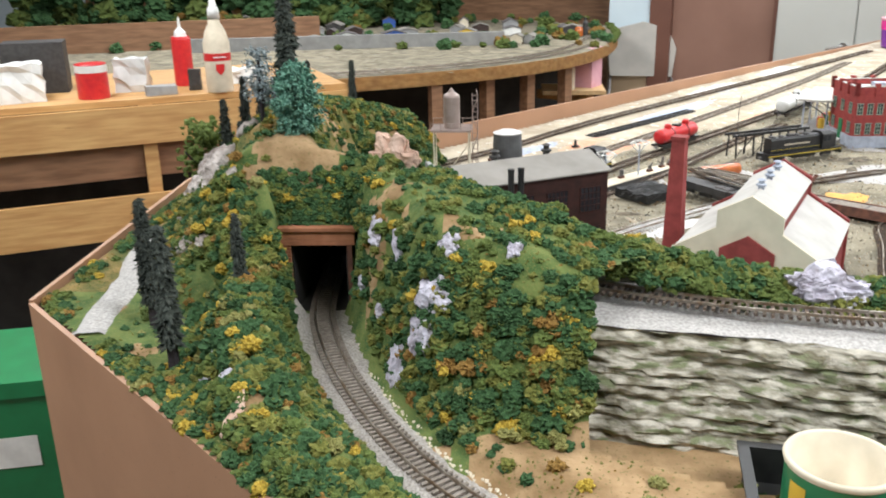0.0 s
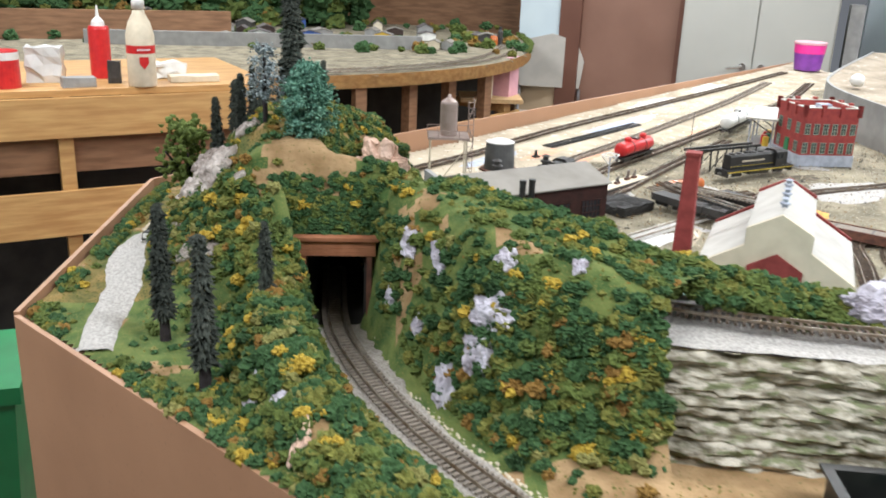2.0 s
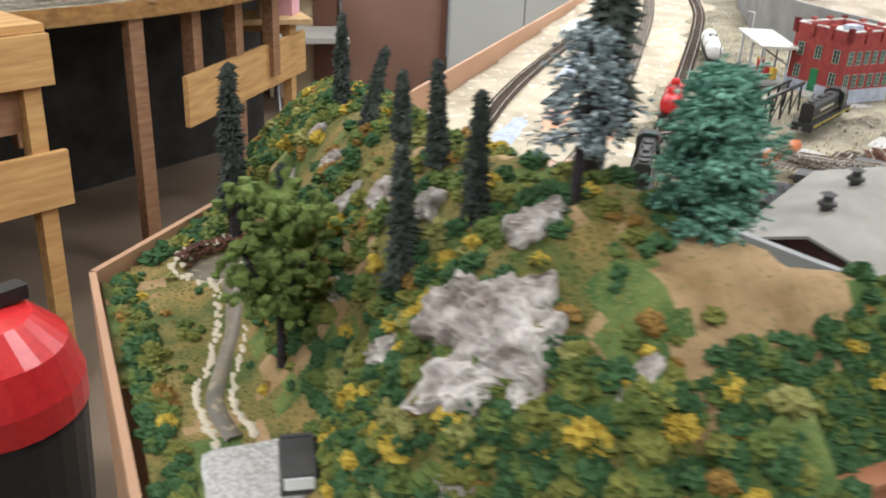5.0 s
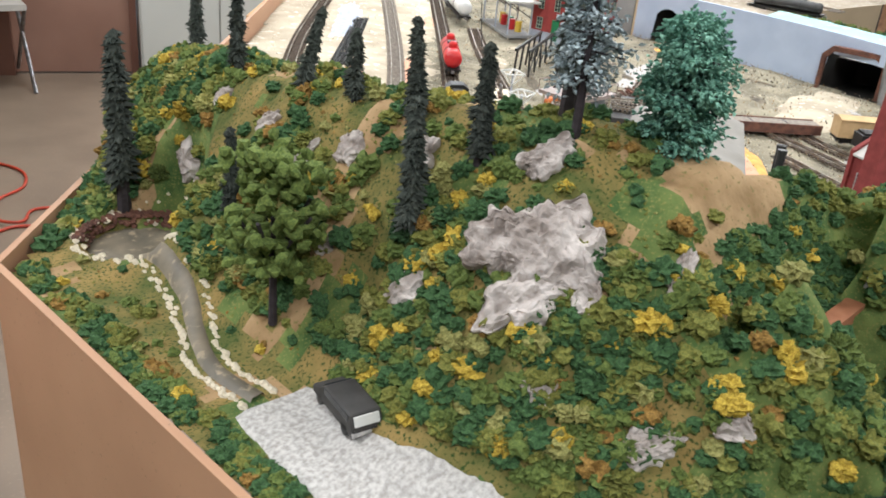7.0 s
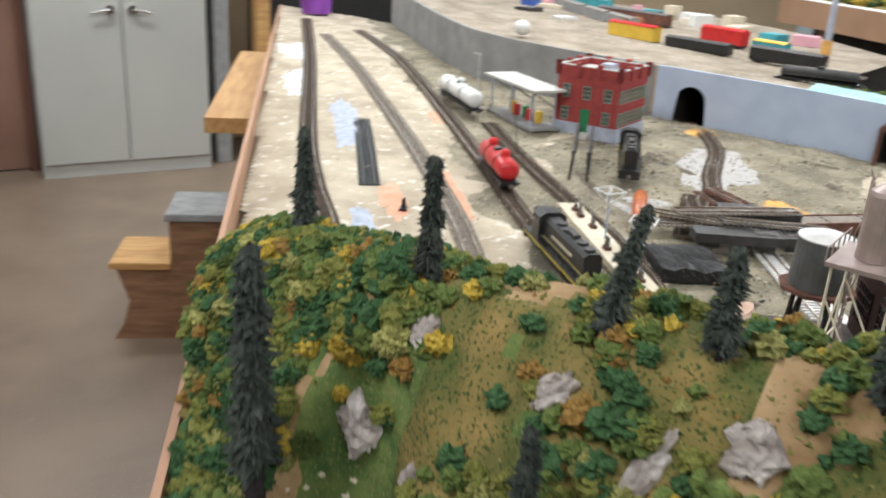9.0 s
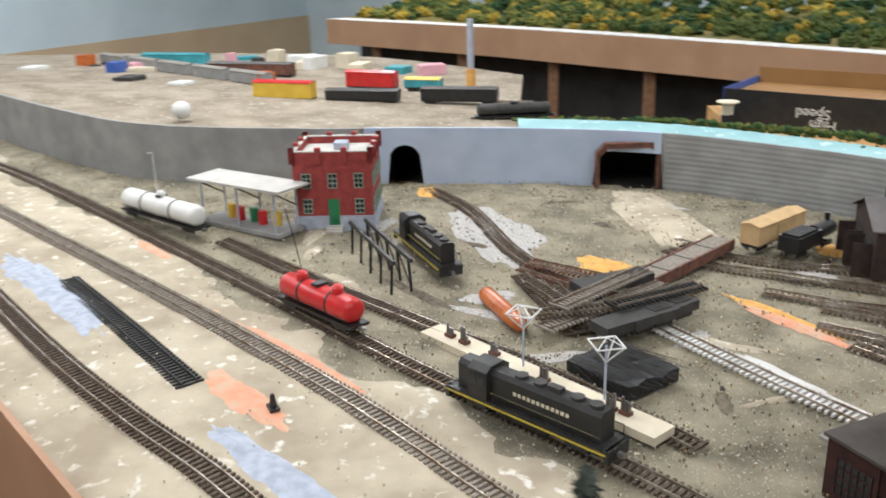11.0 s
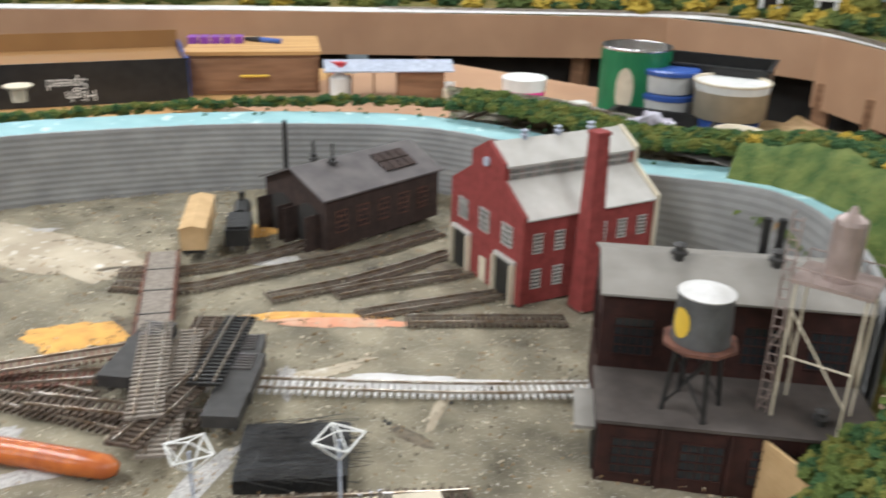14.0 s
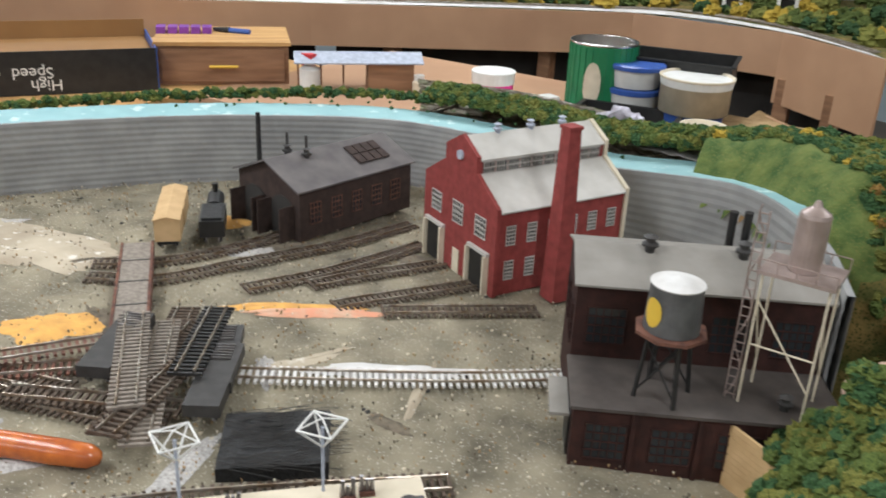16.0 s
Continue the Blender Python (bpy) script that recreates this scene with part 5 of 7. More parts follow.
# silo on a steel frame with a spiral ladder
si = thing("silo_tower", pose(0.275, 1.637, 1.069), "metal silo on a tall steel frame with ladder", "silo")
bm = bmesh.new()
lathe(bm, [(0.0125, 0.1275), (0.0125, 0.173), (0.0115, 0.176), (0.004, 0.181), (0.002, 0.186)], 24)
part("silo_body", bm, "silo", si)
bm = bmesh.new()
box(bm, -0.03, 0.03, -0.024, 0.024, 0.124, 0.1272)
part("platform", bm, "silo", si)
for sx in (-1, 1):
    for sy in (-1, 1):
        bm = bmesh.new()
        bar(bm, (sx * 0.026, sy * 0.02, 0), (sx * 0.026, sy * 0.02, 0.124), 0.0011)
        part("leg", bm, "cream", si)
for a, b in (((-0.026, 0.02, 0.03), (0.026, 0.02, 0.1)), ((0.026, -0.02, 0.03), (0.026, 0.02, 0.1)), ((-0.026, -0.02, 0.03), (-0.026, 0.02, 0.1)), ((-0.026, 0.02, 0.06), (0.026, 0.02, 0.06))):
    bm = bmesh.new()
    bar(bm, a, b, 0.0008)
    part("brace", bm, "cream", si)
for y in (-0.024, 0.024):
    bm = bmesh.new()
    bar(bm, (-0.03, y, 0.137), (0.03, y, 0.137), 0.0006)
    for k in range(5):
        bar(bm, (-0.03 + k * 0.015, y, 0.127), (-0.03 + k * 0.015, y, 0.137), 0.0006)
    part("railing", bm, "silo", si)
bm = bmesh.new()
for k in range(22):
    z0 = k * 0.0082
    a = k * 0.9
    bar(bm, (0.034 + 0.004 * math.cos(a), 0.018 + 0.004 * math.sin(a), z0), (0.034 + 0.004 * math.cos(a + 0.9), 0.018 + 0.004 * math.sin(a + 0.9), z0 + 0.0082), 0.0007, 5)
    bar(bm, (0.03, 0.018, z0), (0.038, 0.018, z0), 0.0006, 5)
bar(bm, (0.03, 0.018, 0), (0.03, 0.018, 0.175), 0.0007)
bar(bm, (0.038, 0.018, 0), (0.038, 0.018, 0.175), 0.0007)
part("caged_ladder", bm, "silo", si)

# red brick works with a roof lantern
W, D = 0.164, 0.2
br = thing("brick_works", on_yard(0.64, 1.498, -25), "dark red brick engine works with pale roof and lantern", "building")
prof = [(0, 0), (W, 0), (W, 0.108), (W * 0.7, 0.138), (W * 0.7, 0.158), (W * 0.5, 0.178), (W * 0.3, 0.158), (W * 0.3, 0.138), (0, 0.108)]
bm = bmesh.new()
prism(bm, prof, -D, 0)
part("wall", bm, "brickred", br)
for y, gm in ((-0.0045, "brickred"), (-D - 0.001, "cream")):
    bm = bmesh.new()
    prism(bm, [(x + (0.003 if x > W / 2 else -0.003 if x < W / 2 else 0), z + 0.005 if z > 0 else 0) for x, z in prof], y, y + 0.0055)
    part("gable", bm, gm, br)
for a, b in (((-0.004, 0.107), (W * 0.3, 0.139)), ((W * 0.3 - 0.003, 0.157), (W * 0.5, 0.179)), ((W * 0.5, 0.179), (W * 0.7 + 0.003, 0.157)), ((W * 0.7, 0.139), (W + 0.004, 0.107))):
    bm = bmesh.new()
    prism(bm, [a, b, (b[0], b[1] + 0.002), (a[0], a[1] + 0.002)], -D + 0.0046, -0.0046)
    part("roof", bm, "rooflight", br)
for k in range(10):
    window(br, face(W * 0.3 - 0.0003, -0.018 - k * 0.018, 0.141, -90), 0.015, 0.0145, 4, 2, "rooflight")
for k in range(6):
    for z in (0.02, 0.065):
        window(br, face(-0.0001, -0.022 - k * 0.031, z, -90), 0.012, 0.024, 3, 5, "rooflight")
for x, z, w, h in ((0.03, 0.068, 0.022, 0.026), (0.082, 0.068, 0.022, 0.028), (0.134, 0.068, 0.022, 0.026)):
    window(br, face(x, 0.0012, z, 180), w, h, 4, 4, "rooflight")
for x in (0.03, 0.134):
    bm = bmesh.new()
    box(bm, x - 0.019, x + 0.019, 0.001, 0.003, 0, 0.05)
    part("doorway", bm, "blackp", br)
    bm = bmesh.new()
    box(bm, x - 0.022, x + 0.022, 0.001, 0.006, 0.05, 0.054)
    part("lintel", bm, "rooflight", br)
    for s in (-1, 1):
        bm = bmesh.new()
        box(bm, x + s * 0.02 - 0.0015, x + s * 0.02 + 0.0015, 0.001, 0.009, 0, 0.05)
        part("door_post", bm, "cream", br)
bm = bmesh.new()
box(bm, 0.075, 0.09, 0.001, 0.0022, 0, 0.032)
part("side_door", bm, "cream", br)
bm = bmesh.new()
cyl(bm, 0.006, 0.006, 0.003, 16, Matrix.Translation((W / 2, 0.004, 0.157)) @ pose(0, 0, 0, 90, 0, 0))
part("round_window", bm, "stonegrey", br)
bm = bmesh.new()
cyl(bm, 0.006, 0.006, 0.003, 16, Matrix.Translation((W / 2, -D, 0.125)) @ pose(0, 0, 0, 90, 0, 0))
part("round_window", bm, "stonegrey", br)
for s in (0.0,):
    bm = bmesh.new()
    prism(bm, [(W / 2 - 0.03, 0.085), (W / 2 + 0.03, 0.085), (W / 2 + 0.03, 0.12), (W / 2, 0.138), (W / 2 - 0.03, 0.12)], -D - 0.004, -D - 0.0012)
    part("rear_gablet", bm, "brickred", br)
for y in (-0.05, -0.1, -0.15):
    vent(br, W / 2, y, 0.178, 0.9, "stonegrey")
bm = bmesh.new()
cyl(bm, 0.0185, 0.0115, 0.215, 4, face(-0.035, -0.07, 0, 45))
cyl(bm, 0.0135, 0.0135, 0.004, 4, face(-0.035, -0.07, 0.212, 45))
part("chimney", bm, "brickred", br)

# engine house
eh = thing("engine_house", on_yard(0.93, 1.525, -8), "dark brown two-stall engine house with skylight", "building")
W2, D2 = 0.135, 0.215
bm = bmesh.new()
prism(bm, [(0, 0), (W2, 0), (W2, 0.072), (W2 * 0.5, 0.1), (0, 0.072)], -D2, -0.003)
part("wall", bm, "housebrown", eh)
for a, b in (((-0.006, 0.071), (W2 * 0.5, 0.1005)), ((W2 * 0.5, 0.1005), (W2 + 0.006, 0.071))):
    bm = bmesh.new()
    prism(bm, [a, b, (b[0], b[1] + 0.0025), (a[0], a[1] + 0.0025)], -D2 - 0.004, 0.004)
    part("roof", bm, "roofdark", eh)
for x in (0.037, 0.098):
    # each stall opening is a flat dark face with its shade painted in
    bm = bmesh.new()
    prism(bm, [(x - 0.023, 0)] + [(x + 0.023 * math.cos(a * math.pi / 10), 0.04 + 0.018 * math.sin(a * math.pi / 10)) for a in range(10, -1, -1)] + [(x + 0.023, 0)], -0.003, -0.0015)
    part("doorway", bm, "hollow_shade", eh)
    for s in (-1, 1):
        bm = bmesh.new()
        box(bm, x + s * 0.024 - 0.001, x + s * 0.024 + 0.001, -0.002, 0.022, 0, 0.05)
        part("door", bm, "housebrown", eh)
for k in range(5):
    window(eh, face(-0.0002, -0.03 - k * 0.038, 0.022, -90), 0.018, 0.03, 3, 4, "rust")
slope = math.atan2(0.0295, W2 * 0.5 + 0.006)
for k in range(4):
    for j in range(2):
        bm = bmesh.new()
        box(bm, -0.02 + j * 0.021, -0.001 + j * 0.021, -0.185 + k * 0.015, -0.172 + k * 0.015, 0.0, 0.002, Matrix.Translation((W2 * 0.25, 0, 0.0905)) @ Matrix.Rotation(-slope, 4, "Y"))
        part("skylight", bm, "housebrown", eh)

vent(eh, W2 * 0.4, -0.06, 0.094, 1.1)
vent(eh, W2 * 0.62, -0.05, 0.094, 1.1)
for x, y in ((W2 * 0.4, -0.06), (W2 * 0.62, -0.05)):
    bm = bmesh.new()
    cyl(bm, 0.002, 0.002, 0.02, 8, Matrix.Translation((x, y, 0.108)))
    part("vent_pipe", bm, "charcoal", eh)
bm = bmesh.new()
cyl(bm, 0.004, 0.0034, 0.145, 12, Matrix.Translation((W2 + 0.008, -0.045, 0)))
part("smokestack", bm, "blackp", eh)

# brick office with battlements
to = thing("brick_office", on_yard(1.08, 2.238, 3) @ Matrix.Diagonal((1.1, 1.1, 1.15, 1)), "square red brick office with grey base and battlements", "building")
a, hgt = 0.113, 0.112
bm = bmesh.new()
box(bm, 0, a, 0, a, 0.022, hgt - 0.012)
part("wall", bm, "towerred", to)
bm = bmesh.new()
box(bm, -0.002, a + 0.002, -0.002, a + 0.002, 0, 0.022)
part("base", bm, "stonegrey", to)
bm = bmesh.new()
box(bm, 0.003, a - 0.003, 0.003, a - 0.003, hgt - 0.012, hgt - 0.01)
part("roof", bm, "rooflight", to)
for x0, x1, y0, y1 in ((0, 0.003, 0, a), (a - 0.003, a, 0, a), (0.003, a - 0.003, 0, 0.003), (0.003, a - 0.003, a - 0.003, a)):
    bm = bmesh.new()
    box(bm, x0 - 0.001, x1 + 0.001, y0 - 0.001, y1 + 0.001, hgt - 0.012, hgt)
    part("parapet", bm, "towerred", to)
    bm = bmesh.new()
    box(bm, x0 - 0.0015, x1 + 0.0015, y0 - 0.0015, y1 + 0.0015, hgt, hgt + 0.0015)
    part("coping", bm, "rooflight", to)
for k in range(4):
    for x, y in ((0, k * a / 3), (a, k * a / 3), (k * a / 3, 0), (k * a / 3, a)):
        bm = bmesh.new()
        box(bm, x - 0.004, x + 0.004, y - 0.004, y + 0.004, hgt - 0.016, hgt + 0.006)
        part("pier", bm, "towerred", to)
for k in range(3):
    y = a * (k + 0.5) / 3
    for z in (0.026, 0.062):
        if not (k == 1 and z < 0.05):
            window(to, face(-0.0004, y, z, -90), 0.012, 0.02, 2, 3)
bm = bmesh.new()
box(bm, -0.002, 0, a / 2 - 0.008, a / 2 + 0.008, 0.006, 0.046)
part("front_door", bm, "greenp", to, "green front door")
bm = bmesh.new()
for k in range(3):
    box(bm, -0.006 - 0.004 * (2 - k), -0.002, a / 2 - 0.012, a / 2 + 0.012, 0, 0.003 + 0.003 * k)
part("front_steps", bm, "rooflight", to)
for k in range(6):
    x = a * (k + 0.5) / 6
    for z in (0.026, 0.062):
        window(to, face(x, -0.0004, z, 0), 0.01, 0.02, 2, 3)
bm = bmesh.new()
box(bm, 0.05, 0.075, 0.04, 0.06, hgt - 0.01, hgt + 0.002)
part("roof_box", bm, "stonegrey", to)

# canopy over a stand
ca = thing("canopy_shelter", on_yard(1.08, 2.44, 62), "pale flat-roofed shelter over oil drums and a rack", "shelter")
bm = bmesh.new()
box(bm, -0.1, 0.1, -0.035, 0.035, 0.073, 0.077)
part("roof", bm, "rooflight", ca)
for x in (-0.08, 0.0, 0.08):
    for y in (-0.025, 0.025):
        bm = bmesh.new()
        bar(bm, (x, y, 0), (x, y, 0.073), 0.0018)
        part("post", bm, "stonegrey", ca)
    bm = bmesh.new()
    bar(bm, (x, -0.025, 0.04), (x, 0.025, 0.07), 0.0012)
    part("brace", bm, "charcoal", ca)
bm = bmesh.new()
box(bm, -0.09, 0.09, -0.03, 0.03, 0, 0.006)
part("floor_slab", bm, "concrete", ca)
for k, mt in enumerate(("yellowp", "redp", "greenp", "redp", "yellowp")):
    ob = thing("oil_drum", ca.matrix_basis @ pose(-0.05 + k * 0.025, -0.01 + 0.006 * (k % 2), 0.006), "small painted oil drum under the shelter", "drum", "oil drums")
    bm = bmesh.new()
    lathe(bm, [(0.007, 0), (0.0074, 0.001), (0.007, 0.007), (0.0074, 0.008), (0.007, 0.014), (0.0074, 0.015), (0.007, 0.022)], 14)
    part("barrel", bm, mt, ob)


# ---- rolling stock ----
def bogies(t, xs, mat="blackp", wheel_r=0.005, y=0.0085):
    for x in xs:
        bm = bmesh.new()
        box(bm, x - 0.013, x + 0.013, -0.012, -0.0095, 0.003, 0.009)
        box(bm, x - 0.013, x + 0.013, 0.0095, 0.012, 0.003, 0.009)
        box(bm, x - 0.003, x + 0.003, -0.011, 0.011, 0.005, 0.011)
        tr = part("truck", bm, mat, t)
        for dx in (-0.009, 0.009):
            for s in (-1, 1):
                bm = bmesh.new()
                cyl(bm, wheel_r, wheel_r, 0.002, 14, Matrix.Translation((x + dx, s * y + 0.001, wheel_r)) @ pose(0, 0, 0, 90, 0, 0))
                part("wheel", bm, "steel", tr)


def on_rail(x, y, turn, h=0.006):
    return on_yard(x, y, turn, h)


def diesel(m, label):
    t = thing("diesel_locomotive", m, label, "locomotive")
    bm = bmesh.new()
    box(bm, -0.094, 0.094, -0.0175, 0.0175, 0.012, 0.017)
    part("frame", bm, "blackp", t)
    bm = bmesh.new()
    prism(bm, [(-0.0105, 0.017), (0.0105, 0.017), (0.0105, 0.043), (0.007, 0.047), (-0.007, 0.047), (-0.0105, 0.043)], -0.084, 0.042, Matrix.Rotation(radians(-90), 4, "Z"))
    part("long_hood", bm, "blackp", t)
    bm = bmesh.new()
    prism(bm, [(-0.017, 0.017), (0.017, 0.017), (0.017, 0.046), (0.009, 0.0515), (-0.009, 0.0515), (-0.017, 0.046)], 0.042, 0.066, Matrix.Rotation(radians(-90), 4, "Z"))
    cabp = part("cab", bm, "blackp", t)
    for s in (-1, 1):
        for x in (0.048, 0.059):
            bm = bmesh.new()
            box(bm, x - 0.004, x + 0.004, s * 0.017 - 0.0004, s * 0.017 + 0.0004, 0.033, 0.043)
            part("cab_window", bm, "pane", cabp)
    bm = bmesh.new()
    prism(bm, [(-0.0105, 0.017), (0.0105, 0.017), (0.0105, 0.043), (0.007, 0.047), (-0.007, 0.047), (-0.0105, 0.043)], 0.066, 0.084, Matrix.Rotation(radians(-90), 4, "Z"))
    part("short_hood", bm, "blackp", t)
    for s in (-1, 1):
        bm = bmesh.new()
        box(bm, -0.094, 0.094, s * 0.0178 - 0.0003, s * 0.0178 + 0.0003, 0.0125, 0.0145)
        part("stripe", bm, "stripe", t, "yellow stripe along the frame")
        bm = bmesh.new()
        box(bm, -0.084, 0.042, s * 0.0108 - 0.0002, s * 0.0108 + 0.0002, 0.023, 0.024)
        part("stripe", bm, "stripe", t, "thin yellow stripe along the hood")
        bm = bmesh.new()
        for k in range(12):
            box(bm, -0.05 + k * 0.0055, -0.0465 + k * 0.0055, s * 0.0108 - 0.0003, s * 0.0108 + 0.0003, 0.031, 0.0345)
        part("letter_bars", bm, "cream", t)
        bm = bmesh.new()
        for k in range(9):
            bar(bm, (-0.09 + k * 0.0155, s * 0.0168, 0.017), (-0.09 + k * 0.0155, s * 0.0168, 0.028), 0.0004, 5)
        bar(bm, (-0.09, s * 0.0168, 0.028), (0.034, s * 0.0168, 0.028), 0.0005, 5)
        part("handrail", bm, "blackp", t)
    for x in (-0.072, -0.052, -0.01, 0.012):
        bm = bmesh.new()
        cyl(bm, 0.0065, 0.0065, 0.0028, 18, Matrix.Translation((x, 0, 0.047)))
        part("roof_fan", bm, "charcoal", t)
    bm = bmesh.new()
    box(bm, -0.035, -0.02, -0.004, 0.004, 0.047, 0.051)
    part("exhaust", bm, "charcoal", t)
    bm = bmesh.new()
    prism(bm, [(-0.013, 0.004), (0.013, 0.004), (0.015, 0.012), (-0.015, 0.012)], -0.028, 0.028, Matrix.Rotation(radians(-90), 4, "Z"))
    part("fuel_tank", bm, "blackp", t)
    for s in (-1, 1):
        bm = bmesh.new()
        box(bm, s * 0.094 - 0.002, s * 0.094 + 0.002, -0.0165, 0.0165, 0.004, 0.017)
        part("pilot", bm, "blackp", t)
        bm = bmesh.new()
        box(bm, s * 0.099 - 0.004, s * 0.099 + 0.004, -0.0025, 0.0025, 0.007, 0.011)
        part("coupler", bm, "steel", t)
    bogies(t, (-0.06, 0.06))
    return t


diesel(on_rail(0.487, 1.992, 51), "black diesel locomotive with yellow stripes on a yard track")
diesel(on_rail(0.945, 2.14, 27), "dark diesel locomotive parked beside the coaling trestle")


def tank_car(m, body, dome, label, length=0.14, r=0.0155):
    t = thing("tank_car", m, label, "rail car")
    bm = bmesh.new()
    L = length / 2
    lathe(bm, [(0, -L), (r * 0.6, -L + 0.001), (r * 0.92, -L + 0.004), (r, -L + 0.008), (r, L - 0.008), (r * 0.92, L - 0.004), (r * 0.6, L - 0.001), (0, L)], 24, Matrix.Translation((0, 0, 0.012 + r)) @ pose(0, 0, 0, 0, 90, 0))
    part("tank", bm, body, t, "", True)
    for x in dome:
        bm = bmesh.new()
        lathe(bm, [(0.0075, 0.012 + 1.8 * r), (0.0075, 0.018 + 2 * r), (0.005, 0.021 + 2 * r), (0, 0.022 + 2 * r)], 18, Matrix.Translation((x, 0, 0)))
        part("dome", bm, body, t)
    bm = bmesh.new()
    box(bm, -0.006, 0.006, -0.008, 0.008, 0.012 + 2 * r, 0.015 + 2 * r)
    part("hatch", bm, "blackp", t)
    for x in (-L * 0.4, L * 0.4):
        bm = bmesh.new()
        lathe(bm, [(r + 0.0006, -0.0015), (r + 0.0006, 0.0015)], 24, Matrix.Translation((x, 0, 0.012 + r)) @ pose(0, 0, 0, 0, 90, 0))
        part("band", bm, "blackp", t)
    bm = bmesh.new()
    box(bm, -L - 0.004, L + 0.004, -0.014, 0.014, 0.009, 0.0125)
    part("underframe", bm, "blackp", t)
    for s in (-1, 1):
        bm = bmesh.new()
        bar(bm, (-L, s * 0.0155, 0.02), (L, s * 0.0155, 0.02), 0.0005, 5)
        part("handrail", bm, "blackp", t)
        bm = bmesh.new()
        box(bm, s * (L + 0.008) - 0.004, s * (L + 0.008) + 0.004, -0.0025, 0.0025, 0.007, 0.011)
        part("coupler", bm, "steel", t)
    bogies(t, (-L + 0.02, L - 0.02))
    return t


tank_car(on_rail(0.715, 2.243, 49), "redp", (-0.035, 0.035), "bright red model tank car with black bands")
tank_car(on_rail(1.06, 2.575, 55), "whitep", (0.0,), "white model tank car on a yard track", 0.2, 0.0165)


def boxcar(m, body, label, L=0.13, roof=None, h=0.045, group="freight cars"):
    t = thing("boxcar", m, label, "rail car", group)
    bm = bmesh.new()
    prism(bm, [(-0.016, 0.012), (0.016, 0.012), (0.016, h), (0, h + 0.004), (-0.016, h)], -L / 2, L / 2, Matrix.Rotation(radians(-90), 4, "Z"))
    part("body", bm, body, t)
    bm = bmesh.new()
    prism(bm, [(-0.017, h), (0, h + 0.0045), (0.017, h), (0.017, h + 0.0015), (0, h + 0.006), (-0.017, h + 0.0015)], -L / 2 - 0.001, L / 2 + 0.001, Matrix.Rotation(radians(-90), 4, "Z"))
    part("roof", bm, roof or body, t)
    for s in (-1, 1):
        bm = bmesh.new()
        box(bm, -0.014, 0.014, s * 0.0165 - 0.0008, s * 0.0165 + 0.0008, 0.014, h - 0.003)
        part("sliding_door", bm, body, t)
    bm = bmesh.new()
    box(bm, -L / 2, L / 2, -0.013, 0.013, 0.008, 0.012)
    part("underframe", bm, "blackp", t)
    bogies(t, (-L / 2 + 0.02, L / 2 - 0.02))
    return t


boxcar(on_rail(1.07, 1.62, -45), "woodtan", "tan yellow boxcar standing by the engine house", 0.13, "woodtan", 0.04)
sl = thing("steam_tender", on_rail(1.03, 1.583, -45), "black steam engine tender parked by the engine house", "locomotive")
bm = bmesh.new()
box(bm, -0.05, 0.02, -0.016, 0.016, 0.012, 0.034)
part("tender_body", bm, "blackp", sl)
bm = bmesh.new()
box(bm, -0.046, 0.01, -0.013, 0.013, 0.034, 0.0375)
part("coal_load", bm, "coal", sl)
bm = bmesh.new()
cyl(bm, 0.012, 0.012, 0.05, 18, Matrix.Translation((0.02, 0, 0.025)) @ pose(0, 0, 0, 0, 90, 0))
cyl(bm, 0.003, 0.0045, 0.014, 12, Matrix.Translation((0.06, 0, 0.035)))
part("boiler", bm, "blackp", sl)
bogies(sl, (-0.03, 0.045))

# flat deck car and the heap of loose track
fl = thing("deck_bridge", on_yard(0.95, 1.775, 140, 0.002), "grey-brown decked turntable bridge with rusty red sides", "bridge")
bm = bmesh.new()
box(bm, -0.115, 0.115, -0.017, 0.017, 0.012, 0.0165)
part("deck", bm, "tie_grey", fl)
for s in (-1, 1):
    bm = bmesh.new()
    box(bm, -0.115, 0.115, s * 0.018 - 0.0015, s * 0.018 + 0.0015, 0.002, 0.018)
    part("girder", bm, "rust", fl)
for x in (-0.06, 0.0, 0.06):
    bm = bmesh.new()
    box(bm, x - 0.001, x + 0.001, -0.0165, 0.0165, 0.0166, 0.0172)
    part("deck_seam", bm, "charcoal", fl)
for k, (x, y, ang, h, L, mt) in enumerate(((0.80, 1.86, 128, 0.004, 0.24, "tie"), (0.775, 1.885, 118, 0.011, 0.22, "tie"), (0.76, 1.9, 135, 0.018, 0.23, "tie_grey"), (0.74, 1.9, 110, 0.024, 0.2, "tie"), (0.79, 1.9, 140, 0.03, 0.18, "tie_grey"), (0.87, 1.94, 50, 0.004, 0.16, "rust"), (0.89, 1.93, 62, 0.012, 0.14, "rust"), (0.8, 1.97, 20, 0.004, 0.2, "tie"), (0.78, 1.95, 30, 0.01, 0.16, "tie"), (0.76, 1.84, 125, 0.034, 0.14, "blackp"))):
    c, s = math.cos(radians(ang)), math.sin(radians(ang))
    track("loose_track", [(x - c * L / 2, y - s * L / 2), (x, y), (x + c * L / 2, y + s * L / 2)], zy(h), "loose track section lying in a heap", mt, "rail", "heap of loose track")
